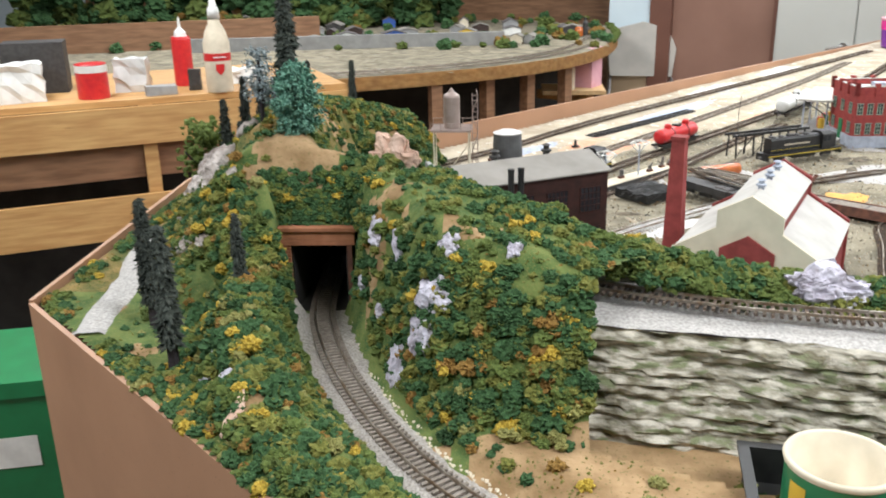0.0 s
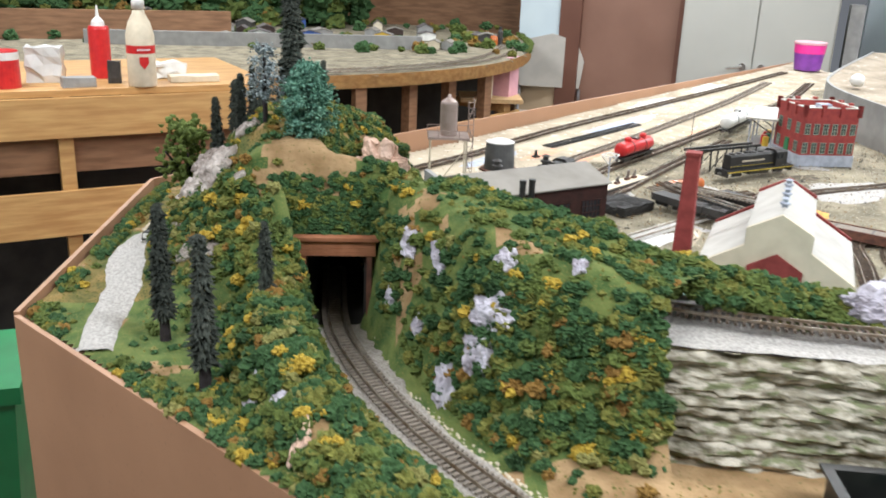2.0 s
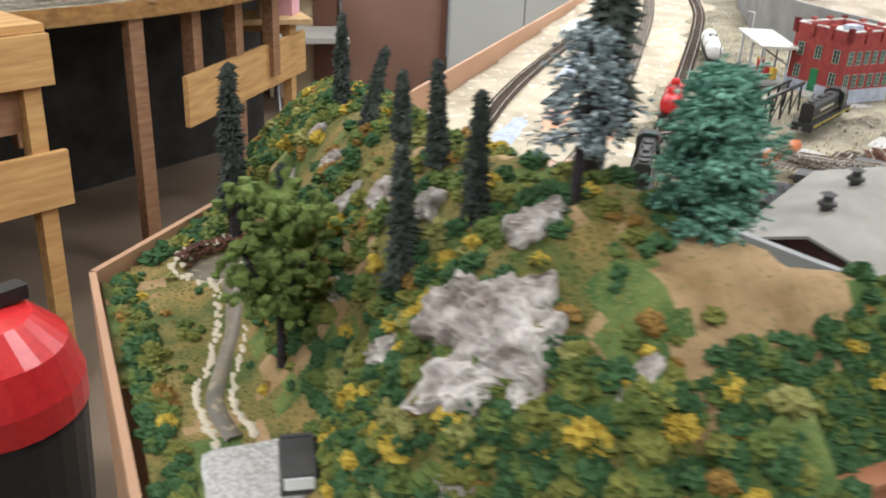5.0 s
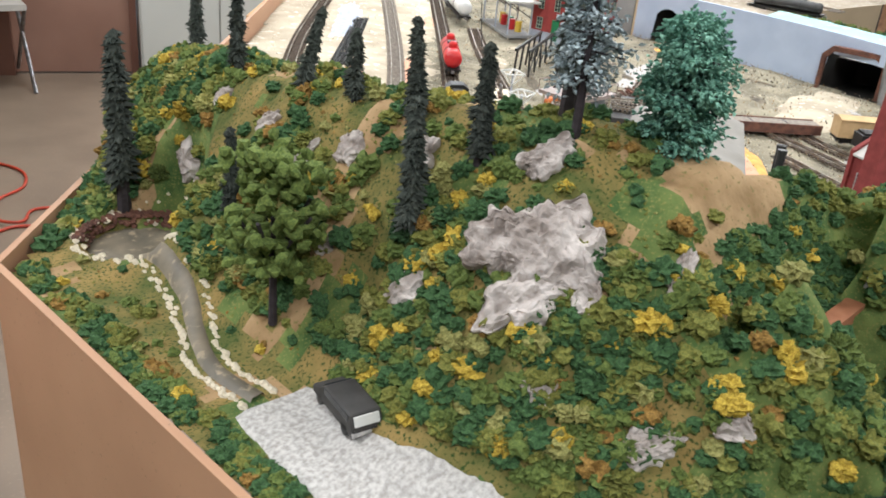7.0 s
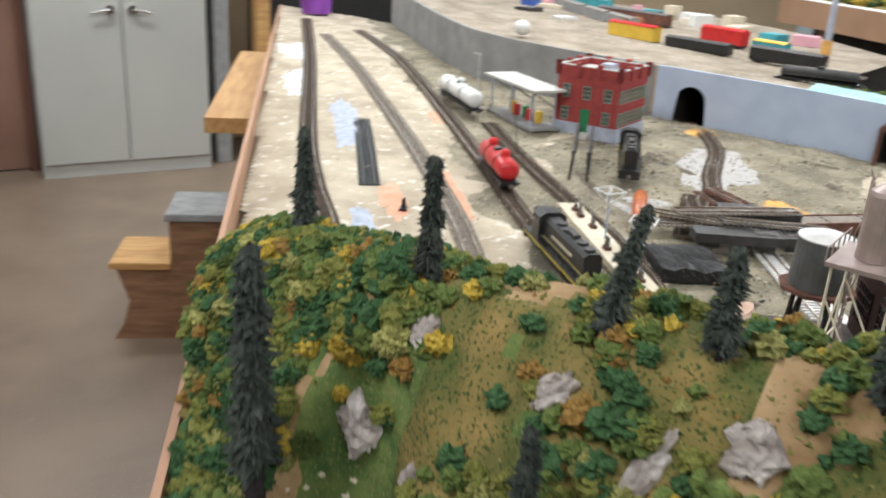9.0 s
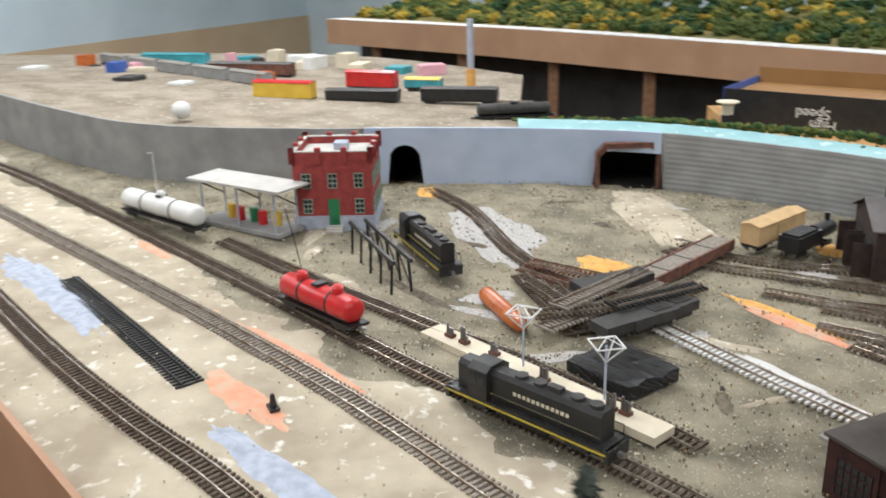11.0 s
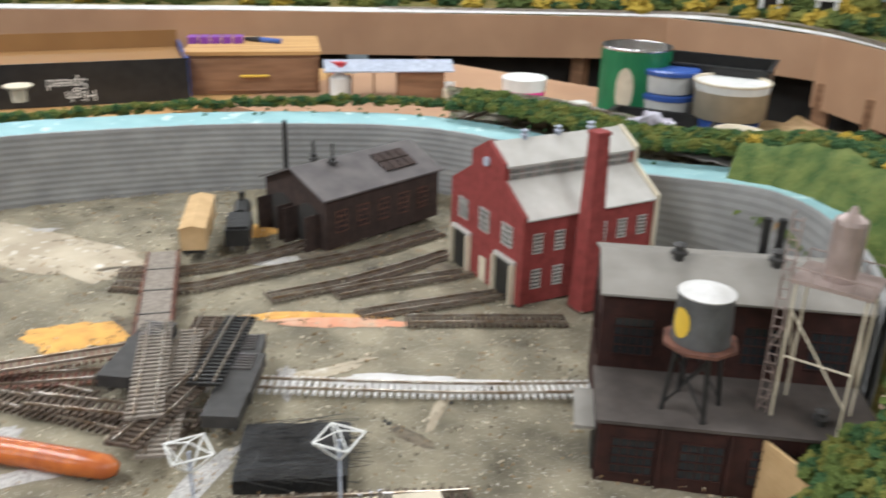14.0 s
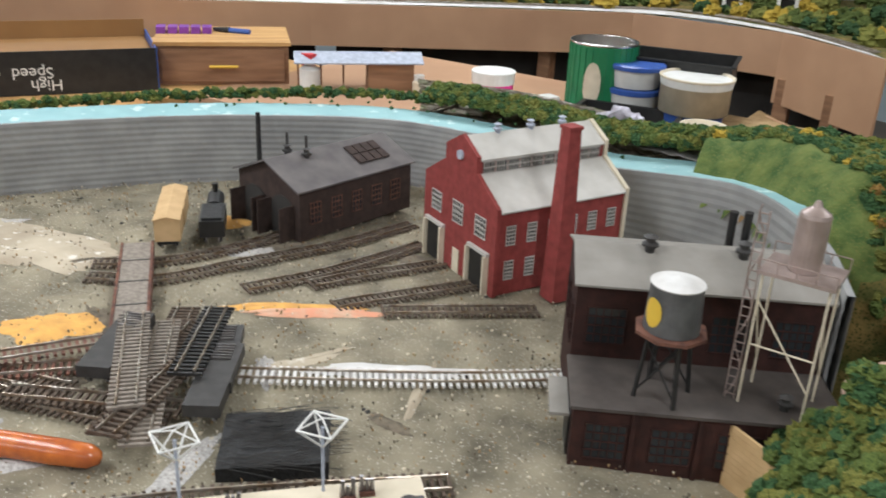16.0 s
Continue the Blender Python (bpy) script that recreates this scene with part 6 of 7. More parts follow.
for x, y, ang in ((0.83, 1.885, 120), (0.735, 1.84, 130), (0.71, 1.87, 125)):
    t = thing("flat_wagon", on_yard(x, y, ang, 0.008), "dark weathered wagon frame in the heap of track", "rail car", "heap of loose track")
    bm = bmesh.new()
    box(bm, -0.055, 0.055, -0.016, 0.016, 0.01, 0.022)
    part("body", bm, "charcoal", t)
    bm = bmesh.new()
    for k in range(6):
        box(bm, -0.05 + k * 0.005, -0.048 + k * 0.005, -0.009, 0.009, 0.022, 0.024)
    part("grille", bm, "steel", t)
    bogies(t, (-0.035, 0.035))

bm = bmesh.new()
lathe(bm, [(0, -0.075), (0.007, -0.072), (0.012, -0.062), (0.0135, -0.03), (0.0135, 0.06), (0.013, 0.065), (0.011, 0.066), (0, 0.066)], 20, pose(0, 0, 0.0135, 0, -90, 0))
single("orange_tank_shell", bm, "orangep", "glossy orange-brown tank shell lying on the ground", "tank", on_yard(0.755, 2.025, 205, -0.001) @ Matrix.Scale(0.82, 4), smooth=True)
# black bristle mat
mat_t = thing("bristle_mat", on_yard(0.61, 1.895, 40), "black bristle mat lying on the yard", "mat")
bm = bmesh.new()
box(bm, -0.045, 0.045, -0.038, 0.038, 0, 0.012)
bmesh.ops.subdivide_edges(bm, edges=bm.edges, cuts=5, use_grid_fill=True)
for v in bm.verts:
    if v.co.z > 0.005:
        v.co.z += 0.006 * noise.noise(v.co * 60) + 0.003
part("pad", bm, "coal", mat_t)
bm = bmesh.new()
for k in range(160):
    x, y = rng.uniform(-0.05, 0.02), rng.uniform(-0.04, 0.04)
    bar(bm, (x + 0.03, y, 0.016), (x - 0.015, y + rng.uniform(-0.01, 0.01), 0.015 + rng.uniform(-0.008, 0.006)), 0.0003, 3)
part("bristles", bm, "charcoal", mat_t)

# loading platform with small fittings, and two lattice masts
pl = thing("loading_platform", on_yard(0.588, 1.99, 46.5), "long low pale card platform between the tracks", "platform")
bm = bmesh.new()
box(bm, -0.165, 0.165, -0.016, 0.016, 0, 0.009)
part("deck", bm, "cream", pl)
bm = bmesh.new()
box(bm, -0.165, 0.165, -0.0175, -0.016, 0, 0.0075)
part("edge", bm, "charcoal", pl)
for x in (-0.12, -0.105, -0.02, 0.06, 0.105, 0.13):
    ob = thing("platform_fitting", pl.matrix_basis @ pose(x, rng.uniform(-0.006, 0.006), 0.009), "small rusty machine fitting on the platform", "fitting", "platform fittings")
    bm = bmesh.new()
    box(bm, -0.006, 0.006, -0.004, 0.004, 0, 0.004)
    part("base", bm, "rust", ob)
    for k in range(3):
        bm = bmesh.new()
        cyl(bm, 0.002, 0.0015, rng.uniform(0.006, 0.016), 8, Matrix.Translation((-0.004 + 0.004 * k, 0, 0.004)))
        part("valve", bm, "steel", ob)
for x, y, rz in ((0.605, 2.0, 20), (0.535, 1.92, 60)):
    t = thing("lattice_mast", on_yard(x, y, rz), "white wire lattice lamp mast on a thin pole", "mast", "lattice masts")
    bm = bmesh.new()
    bar(bm, (0, 0, 0), (0, 0, 0.07), 0.0013)
    part("pole", bm, "stonegrey", t)
    bm = bmesh.new()
    for k in range(4):
        a0, a1 = k * 1.571, (k + 1) * 1.571
        p, q = Vector((0.02 * math.cos(a0), 0.02 * math.sin(a0), 0.072)), Vector((0.02 * math.cos(a1), 0.02 * math.sin(a1), 0.072))
        bar(bm, p, q, 0.0009)
        bar(bm, p, (0, 0, 0.052), 0.0009)
        bar(bm, p, (0, 0, 0.078), 0.0007)
    part("lattice_head", bm, "whitep", t)
tr2 = thing("coaling_trestle", on_yard(0.895, 2.2, 27), "black timber coaling trestle beside the locomotive", "trestle")
for k in range(5):
    for y in (-0.014, 0.014):
        bm = bmesh.new()
        bar(bm, (-0.09 + k * 0.045, y, 0), (-0.09 + k * 0.045, y * 0.8, 0.045), 0.002)
        part("post", bm, "blackp", tr2)
for y in (-0.012, 0.012):
    bm = bmesh.new()
    box(bm, -0.1, 0.1, y - 0.002, y + 0.002, 0.044, 0.049)
    part("beam", bm, "blackp", tr2)
for k in range(4):
    bm = bmesh.new()
    bar(bm, (-0.09 + k * 0.045, -0.014, 0.004), (-0.045 + k * 0.045, -0.013, 0.042), 0.0012)
    part("brace", bm, "blackp", tr2)
gt = thing("ground_throw", on_yard(0.5, 2.245, 30, 0.002), "small black switch stand on the sand", "switch stand")
bm = bmesh.new()
box(bm, -0.008, 0.008, -0.005, 0.005, 0, 0.003)
part("base", bm, "blackp", gt)
bm = bmesh.new()
cyl(bm, 0.004, 0.002, 0.013, 10, Matrix.Translation((0, 0, 0.003)))
part("lever", bm, "blackp", gt)
lm = thing("lamp_post", on_yard(1.24, 2.66, 0), "white wire street lamp by the wall", "street lamp")
bm = bmesh.new()
bar(bm, (0, 0, 0), (0, 0, 0.08), 0.001)
bar(bm, (0, 0, 0.078), (-0.02, 0, 0.082), 0.0009)
part("pole", bm, "whitep", lm)
wire = bpy.data.curves.new("wire", "CURVE")
wire.dimensions, wire.bevel_depth = "3D", 0.0007
sp = wire.splines.new("BEZIER")
sp.bezier_points.add(2)
for bp, co in zip(sp.bezier_points, ((0.86, 2.3, 1.03), (0.86, 2.31, 1.09), (0.865, 2.32, 1.13))):
    bp.co, bp.handle_left_type, bp.handle_right_type = co, "AUTO", "AUTO"
wire.materials.append(M["blackp"])
tagged(new("loose_wire", wire), "thin black wire sticking up from the yard", "wire")
# debris on the yard
vs, fs = [], []
for k in range(900):
    x, y = rng.uniform(0.45, 1.35), rng.uniform(1.35, 2.5)
    if inside(yard_poly, x, y):
        pebble(x, y, yard_ground(x, y) + 0.0005, rng.uniform(0.0006, 0.0022) * (1.5 if rng.random() < 0.08 else 1))
me = bpy.data.meshes.new("yard_debris")
me.from_pydata(vs, [], fs)
me.materials.append(M["cream"])
tagged(new("yard_debris", me), "pale crumbs and gravel scattered over the yard", "debris", "", "stuff")
vs, fs = [], []
for k in range(500):
    x, y = rng.uniform(0.4, 1.35), rng.uniform(1.35, 2.4)
    if inside(yard_poly, x, y) and noise.noise(Vector((x * 6, y * 6, 0))) > 0.0:
        pebble(x, y, yard_ground(x, y) + 0.0005, rng.uniform(0.001, 0.003))
me = bpy.data.meshes.new("cinders")
me.from_pydata(vs, [], fs)
me.materials.append(M["charcoal"])
tagged(new("cinders", me), "dark cinders and ash scattered over the yard", "cinders", "", "stuff")

# estate car on the gravel road
van = thing("estate_car", pose(-0.112, 1.495, hill_z(-0.112, 1.495) + 0.003, 0, 0, 78), "dark grey model estate car parked on gravel", "car")
bm = bmesh.new()
prism(bm, [(-0.028, 0.004), (0.028, 0.004), (0.028, 0.010), (0.018, 0.0115), (0.011, 0.0185), (-0.024, 0.0185), (-0.0275, 0.011)], -0.0105, 0.0105)
bmesh.ops.bevel(bm, geom=bm.edges, offset=0.0008, segments=1, affect="EDGES")
part("body", bm, "charcoal", van)
bm = bmesh.new()
prism(bm, [(-0.0278, 0.0112), (-0.0255, 0.017), (-0.0245, 0.017), (-0.0268, 0.0112)], -0.0085, 0.0085)
part("rear_window", bm, "whitep", van)
bm = bmesh.new()
prism(bm, [(0.0172, 0.0121), (0.012, 0.0176), (0.0128, 0.0181), (0.0182, 0.0123)], -0.009, 0.009)
part("windscreen", bm, "pane", van)
for s in (-1, 1):
    bm = bmesh.new()
    box(bm, -0.022, 0.011, s * 0.0106 - 0.0002, s * 0.0106 + 0.0002, 0.0125, 0.0172)
    part("side_window", bm, "pane", van)
    for x in (-0.017, 0.018):
        bm = bmesh.new()
        cyl(bm, 0.0042, 0.0042, 0.003, 14, Matrix.Translation((x, s * 0.009 + 0.0015, 0.0042)) @ pose(0, 0, 0, 90, 0, 0))
        part("wheel", bm, "blackp", van)
bm = bmesh.new()
box(bm, -0.0292, -0.0275, -0.0105, 0.0105, 0.005, 0.0085)
part("bumper", bm, "chrome", van)


# ---- cars on the upper level ----
def up(x, y, turn):
    return pose(x, y, 1.126, 0, 0, turn)


boxcar(up(1.755, 2.55, 75), "yellowp", "yellow refrigerator car with red roof on the upper tracks", 0.15, "redp")
boxcar(up(1.715, 2.36, 80), "blackp", "low black freight car on the upper tracks", 0.17, "charcoal", 0.03)
boxcar(up(1.905, 2.37, 72), "redp", "bright red caboose on the upper tracks", 0.13, "redp")
boxcar(up(1.69, 2.14, 82), "blackp", "black freight car on the upper tracks", 0.17, "charcoal", 0.035)
boxcar(up(1.88, 2.24, 75), "tealp", "small green car on the upper tracks", 0.09, "yellowp", 0.03)
boxcar(up(2.155, 2.75, 78), "rust", "maroon covered car on the upper tracks", 0.26, "roofdark", 0.04)
boxcar(up(2.41, 3.06, 78), "tealp", "turquoise freight car on the upper tracks", 0.22, "tealp", 0.04)
for k in range(5):
    boxcar(up(1.99 + 0.11 * k, 2.7 + 0.14 * k, 52), "concrete", "grey hopper car in a long row", 0.15, "roofgrey", 0.038)
tank_car(pose(1.52, 2.02, 1.122, 0, 0, 100), "charcoal", (), "dark blue-black tank car at the wall edge", 0.15, 0.012)
bm = bmesh.new()
lathe(bm, [(0.0, 0), (0.01, 0), (0.017, 0.007), (0.019, 0.016), (0.015, 0.027), (0.006, 0.032), (0, 0.033)], 24)
single("white_globe", bm, "whitep", "white plastic globe bulb lying on the upper level", "bulb", pose(1.4, 2.66, 1.156), smooth=True)
bm = bmesh.new()
lathe(bm, [(0.011, 0), (0.012, 0.02), (0.022, 0.024), (0.022, 0.026), (0.0, 0.0265)], 20)
single("paper_cup", bm, "cream", "small white spool standing by the hedge", "spool", pose(1.52, 1.6, 1.13))
op = thing("tool_handle", pose(1.95, 2.13, 1.12), "orange-handled tool with a grey shaft standing upright", "tool")
bm = bmesh.new()
cyl(bm, 0.012, 0.012, 0.05, 12)
part("grip", bm, "orange", op)
bm = bmesh.new()
cyl(bm, 0.008, 0.008, 0.12, 12, Matrix.Translation((0, 0, 0.05)))
part("shaft", bm, "stonegrey", op)
# clutter on the upper level
for k in range(26):
    x, y = rng.uniform(1.95, 2.6), rng.uniform(2.2, 3.5)
    w, l, h = rng.uniform(0.02, 0.06), rng.uniform(0.03, 0.09), rng.uniform(0.015, 0.05)
    bm = bmesh.new()
    box(bm, -w / 2, w / 2, -l / 2, l / 2, 0, h)
    bmesh.ops.bevel(bm, geom=bm.edges, offset=0.002, segments=2, affect="EDGES")
    mt = rng.choice(("whitep", "whitep", "bluep", "orangep", "tealp", "cream", "charcoal", "pinkfoam"))
    single("clutter_box", bm, mt, {"whitep": "white", "bluep": "blue", "orangep": "orange", "tealp": "turquoise", "cream": "cream", "charcoal": "dark", "pinkfoam": "pink"}[mt] + " small carton or part lying on the upper table", "box", pose(x, y, 1.121, 0, 0, rng.uniform(0, 90)), "clutter on the table")
pt = thing("ice_tub", pose(1.715, 3.655, 1.085), "purple and pink plastic tub with white lid", "tub")
bm = bmesh.new()
lathe(bm, [(0.045, 0), (0.047, 0.002), (0.053, 0.06), (0.054, 0.062)], 28)
part("tub_body", bm, "purplep", pt)
bm = bmesh.new()
lathe(bm, [(0.0545, 0.062), (0.056, 0.092), (0.055, 0.094)], 28)
part("tub_band", bm, "pinkp", pt)
bm = bmesh.new()
lathe(bm, [(0.058, 0.0942), (0.058, 0.102), (0.05, 0.104), (0, 0.104)], 28)
part("lid", bm, "pinkfoam", pt)

# ---- workbench side by the start: board, containers, box and drawers ----
slab("board_foot", "earth", 0.43, 0.76, 0.46, 1.1, 1.0, 1.03, m=Matrix(), label="brown earth at the foot of the cliff", category="ground")
slab("board_plywood", "fascia_tan", 0.76, 1.62, 0.42, 1.12, 1.0, 1.03, m=Matrix(), label="tan unpainted board under the cliff", category="board")
slab("bench_east", "pine", 1.62, 2.2, 0.7, 1.5, 0.99, 1.028, m=Matrix(), label="plain wooden workbench top behind the layout", category="bench")


def pot(name, x, y, z, prof, mat, label, category, rim=None, inner="cream"):
    t = thing(name, pose(x, y, z), label, category)
    bm = bmesh.new()
    lathe(bm, prof, 36, None, False)
    part("body", bm, mat, t, "", True)
    r, h = prof[-1]
    bm = bmesh.new()
    lathe(bm, [(r + 0.0012, h - 0.004), (r + 0.0022, h - 0.001), (r + 0.0012, h + 0.001), (r - 0.0025, h), (r - 0.003, h * 0.3), (0, h * 0.28)], 36, None, False)
    part("rim_and_inside", bm, rim or inner, t, "", True)
    return t


chip = pot("chip_can", 0.603, 0.888, 1.034, [(0.0365, 0), (0.0375, 0.002), (0.0375, 0.072)], "greenp", "green round snack can, cut open, in a black tray", "can", "cream")
for ang, mt, w, z0, z1 in ((205, "yellowp", 0.4, 0.03, 0.06), (255, "whitep", 0.35, 0.01, 0.045), (258, "blackp", 0.16, 0.014, 0.026), (300, "whitep", 0.3, 0.01, 0.045), (225, "redp", 0.25, 0.002, 0.016), (280, "yellowp", 0.2, 0.05, 0.058)):
    bm = bmesh.new()
    rows = []
    lift = 0.0379 + (0.0003 if mt == "blackp" else 0)
    for k in range(9):
        a = radians(ang) + w * (k / 8 - 0.5)
        rows.append([bm.verts.new((lift * math.cos(a), lift * math.sin(a), z)) for z in (z0, z1)])
    for a, b in zip(rows, rows[1:]):
        bm.faces.new((a[0], b[0], b[1], a[1]))
    part("label_patch", bm, mt, chip)


def tray(m, sx, sy, h, mat, label):
    t = thing("plastic_tray", m, label, "tray", "plastic trays")
    bm = bmesh.new()
    box(bm, -sx, sx, -sy, sy, 0, 0.003)
    part("base", bm, mat, t)
    for x0, x1, y0, y1 in ((-sx, -sx + 0.003, -sy, sy), (sx - 0.003, sx, -sy, sy), (-sx + 0.003, sx - 0.003, -sy, -sy + 0.003), (-sx + 0.003, sx - 0.003, sy - 0.003, sy)):
        bm = bmesh.new()
        box(bm, x0, x1, y0, y1, 0.003, h)
        part("side", bm, mat, t)
    for x0, x1, y0, y1 in ((-sx - 0.006, -sx, -sy - 0.006, sy + 0.006), (sx, sx + 0.006, -sy - 0.006, sy + 0.006), (-sx, sx, -sy - 0.006, -sy), (-sx, sx, sy, sy + 0.006)):
        bm = bmesh.new()
        box(bm, x0, x1, y0, y1, h - 0.003, h)
        part("rim", bm, mat, t)
    return t


tray(pose(0.625, 0.9, 1.031, 0, 0, -8), 0.075, 0.06, 0.035, "blackp", "shallow black plastic food tray on the board")
tray(pose(0.81, 0.72, 1.031, 0, 0, 10), 0.1, 0.06, 0.03, "blackp", "shallow black plastic food tray on the board")
tray(pose(0.8, 0.5, 1.1, 0, 0, 12), 0.12, 0.07, 0.045, "blackp", "black plastic tray stacked on a clear one")
tray(pose(0.8, 0.5, 1.052, 0, 0, 12), 0.11, 0.065, 0.045, "clear", "clear plastic tray under a black one")
tray(pose(0.8, 0.5, 1.031, 0, 0, 12), 0.1, 0.06, 0.02, "clear", "clear plastic tray under a black one")
can = pot("coffee_can", 0.925, 0.6, 1.031, [(0.07, 0), (0.07, 0.14)], "greenp", "dark green ribbed metal coffee can", "can", "chrome", "charcoal")
for k in range(30):
    bm = bmesh.new()
    a = k * 0.2094
    bar(bm, (0.0703 * math.cos(a), 0.0703 * math.sin(a), 0.004), (0.0703 * math.cos(a), 0.0703 * math.sin(a), 0.134), 0.0016, 5)
    part("rib", bm, "greenp", can)
bm = bmesh.new()
rows = []
for k in range(9):
    a = radians(100) + 0.5 * (k / 8 - 0.5)
    w = math.sqrt(max(0, 1 - ((k - 4) / 4.2) ** 2)) * 0.045
    rows.append([bm.verts.new((0.0728 * math.cos(a), 0.0728 * math.sin(a), 0.06 + s * w)) for s in (-1, 1)])
for a, b in zip(rows, rows[1:]):
    bm.faces.new((a[0], b[0], b[1], a[1]))
part("oval_label", bm, "cream", can)
bt = pot("food_box", 0.845, 0.605, 1.031, [(0.05, 0), (0.055, 0.05)], "clear", "round clear food box with blue lid", "container", "bluep", "bluep")
bm = bmesh.new()
lathe(bm, [(0.058, 0.048), (0.059, 0.056), (0.055, 0.058), (0, 0.057)], 32)
part("lid", bm, "bluep", bt)
bt2 = pot("food_box", 0.845, 0.605, 1.091, [(0.05, 0), (0.054, 0.04)], "clear", "round clear food box with blue lid stacked on another", "container", "bluep", "bluep")
bm = bmesh.new()
lathe(bm, [(0.058, 0.036), (0.059, 0.044), (0.055, 0.047), (0, 0.046)], 32)
part("lid", bm, "bluep", bt2)
cw = pot("dessert_tub", 0.715, 0.61, 1.031, [(0.056, 0), (0.058, 0.004), (0.072, 0.1)], "bluep", "white and blue plastic dessert tub, open and empty", "tub", "cream", "cream")
bm = bmesh.new()
lathe(bm, [(0.0702, 0.082), (0.0725, 0.096)], 36)
part("white_band", bm, "whitep", cw)
for k in range(4):
    bm = bmesh.new()
    a = radians(75 + k * 9)
    box(bm, -0.003, 0.003, -0.001, 0.001, 0.03, 0.05, Matrix.Translation((0.0655 * math.cos(a), 0.0655 * math.sin(a), 0.01)) @ Matrix.Rotation(a + 1.57, 4, "Z"))
    part("mark", bm, "whitep", cw)
pk = pot("sherbet_tub", 1.13, 0.7, 1.031, [(0.043, 0), (0.046, 0.06)], "pinkp", "white and pink plastic tub without lid", "tub", "whitep", "whitep")
bm = bmesh.new()
lathe(bm, [(0.0462, 0.035), (0.0475, 0.0605)], 32)
part("white_band", bm, "whitep", pk)
bm = bmesh.new()
box(bm, -0.06, 0.06, -0.03, 0.03, 0, 0.004)
box(bm, -0.05, 0.055, -0.025, 0.03, 0.004, 0.018, pose(0, 0, 0, 6, 4, 10))
single("paper_stack", bm, "whitep", "crumpled white paper towels on the board", "paper", pose(1.03, 0.7, 1.032, 0, 0, 40))
wb = thing("spray_bottle", pose(1.465, 0.915, 1.03), "white plastic spray bottle with red head", "bottle")
bm = bmesh.new()
lathe(bm, [(0.022, 0), (0.023, 0.045), (0.01, 0.055), (0.01, 0.06)], 24)
part("bottle", bm, "whitep", wb)
bm = bmesh.new()
box(bm, -0.012, 0.03, -0.009, 0.009, 0.06, 0.078)
box(bm, 0.012, 0.017, -0.006, 0.006, 0.035, 0.06)
part("trigger_head", bm, "redp", wb)
gl = thing("glue_jar", pose(1.28, 0.765, 1.03), "small squat glue jar with a white lid", "jar")
bm = bmesh.new()
lathe(bm, [(0.014, 0), (0.015, 0.022), (0.011, 0.027)], 20)
part("jar", bm, "cream", gl)
bm = bmesh.new()
cyl(bm, 0.0115, 0.0115, 0.011, 20, Matrix.Translation((0, 0, 0.027)))
part("lid", bm, "whitep", gl)
sh = thing("grey_station_roof", pose(1.4, 0.83, 1.03, 0, 0, 45), "model station shelter with grey roof and brown walls", "building")
bm = bmesh.new()
prism(bm, [(-0.04, 0.06), (0, 0.078), (0.04, 0.06), (0.04, 0.063), (0, 0.081), (-0.04, 0.063)], -0.14, 0.14, Matrix.Rotation(radians(-90), 4, "Z"))
part("roof", bm, "stonegrey", sh)
bm = bmesh.new()
box(bm, -0.12, -0.02, -0.03, 0.03, 0, 0.06)
part("wall", bm, "oldwood", sh)
for x in (0.03, 0.08, 0.13):
    bm = bmesh.new()
    box(bm, x - 0.002, x + 0.002, -0.03, -0.026, 0, 0.06)
    part("post", bm, "oldwood", sh)

dr = thing("drawer_chest", pose(1.702, 0.942, 1.029, 0, 0, 47), "small brown wooden chest of drawers with brass handle", "chest")
bm = bmesh.new()
box(bm, -0.14, 0.14, -0.1, 0.1, 0, 0.085)
part("carcase", bm, "oldwood", dr)
bm = bmesh.new()
box(bm, -0.145, 0.145, -0.105, 0.105, 0.085, 0.093)
part("top", bm, "pine", dr)
bm = bmesh.new()
box(bm, -0.13, 0.13, 0.1, 0.105, 0.008, 0.077)
d1 = part("drawer_front", bm, "oldwood", dr)
bm = bmesh.new()
bar(bm, (-0.03, 0.113, 0.042), (0.03, 0.113, 0.042), 0.003, 8)
part("handle", bm, "yellowp", d1, "brass bar handle")
wr = thing("wire_cutter", pose(1.66, 0.9, 1.127, 0, 0, 20), "blue and black handled soldering tool on the chest", "tool")
bm = bmesh.new()
cyl(bm, 0.006, 0.006, 0.05, 10, pose(0, 0, 0, 0, 90, 0))
part("grip", bm, "bluep", wr)
bm = bmesh.new()
cyl(bm, 0.008, 0.004, 0.04, 10, Matrix.Translation((0.05, 0, 0)) @ pose(0, 0, 0, 0, 90, 0))
part("tip", bm, "blackp", wr)
bm = bmesh.new()
for k in range(5):
    box(bm, -0.06 + k * 0.025, -0.04 + k * 0.025, -0.02, 0.02, 0, 0.014)
single("maroon_case", bm, "purplep", "flat maroon case lying on the chest", "case", pose(1.775, 0.99, 1.122, 0, 0, 47))

cb = thing("cardboard_box", pose(1.955, 1.325, 1.029, 0, 0, 57), "open black cardboard carton with bare brown inside", "box")
for nm, x0, x1, y0, y1, mt in (("front_panel", -0.3, 0.15, 0.12, 0.123, "blackp"), ("back_panel", -0.3, 0.15, -0.123, -0.12, "card"), ("end_panel", -0.303, -0.3, -0.12, 0.12, "bluep"), ("end_panel", 0.15, 0.153, -0.12, 0.12, "bluep")):
    bm = bmesh.new()
    box(bm, x0, x1, y0, y1, 0.0, 0.088 if nm != "back_panel" else 0.11)
    part(nm, bm, mt, cb)
bm = bmesh.new()
box(bm, -0.3, 0.15, -0.12, 0.12, 0, 0.003)
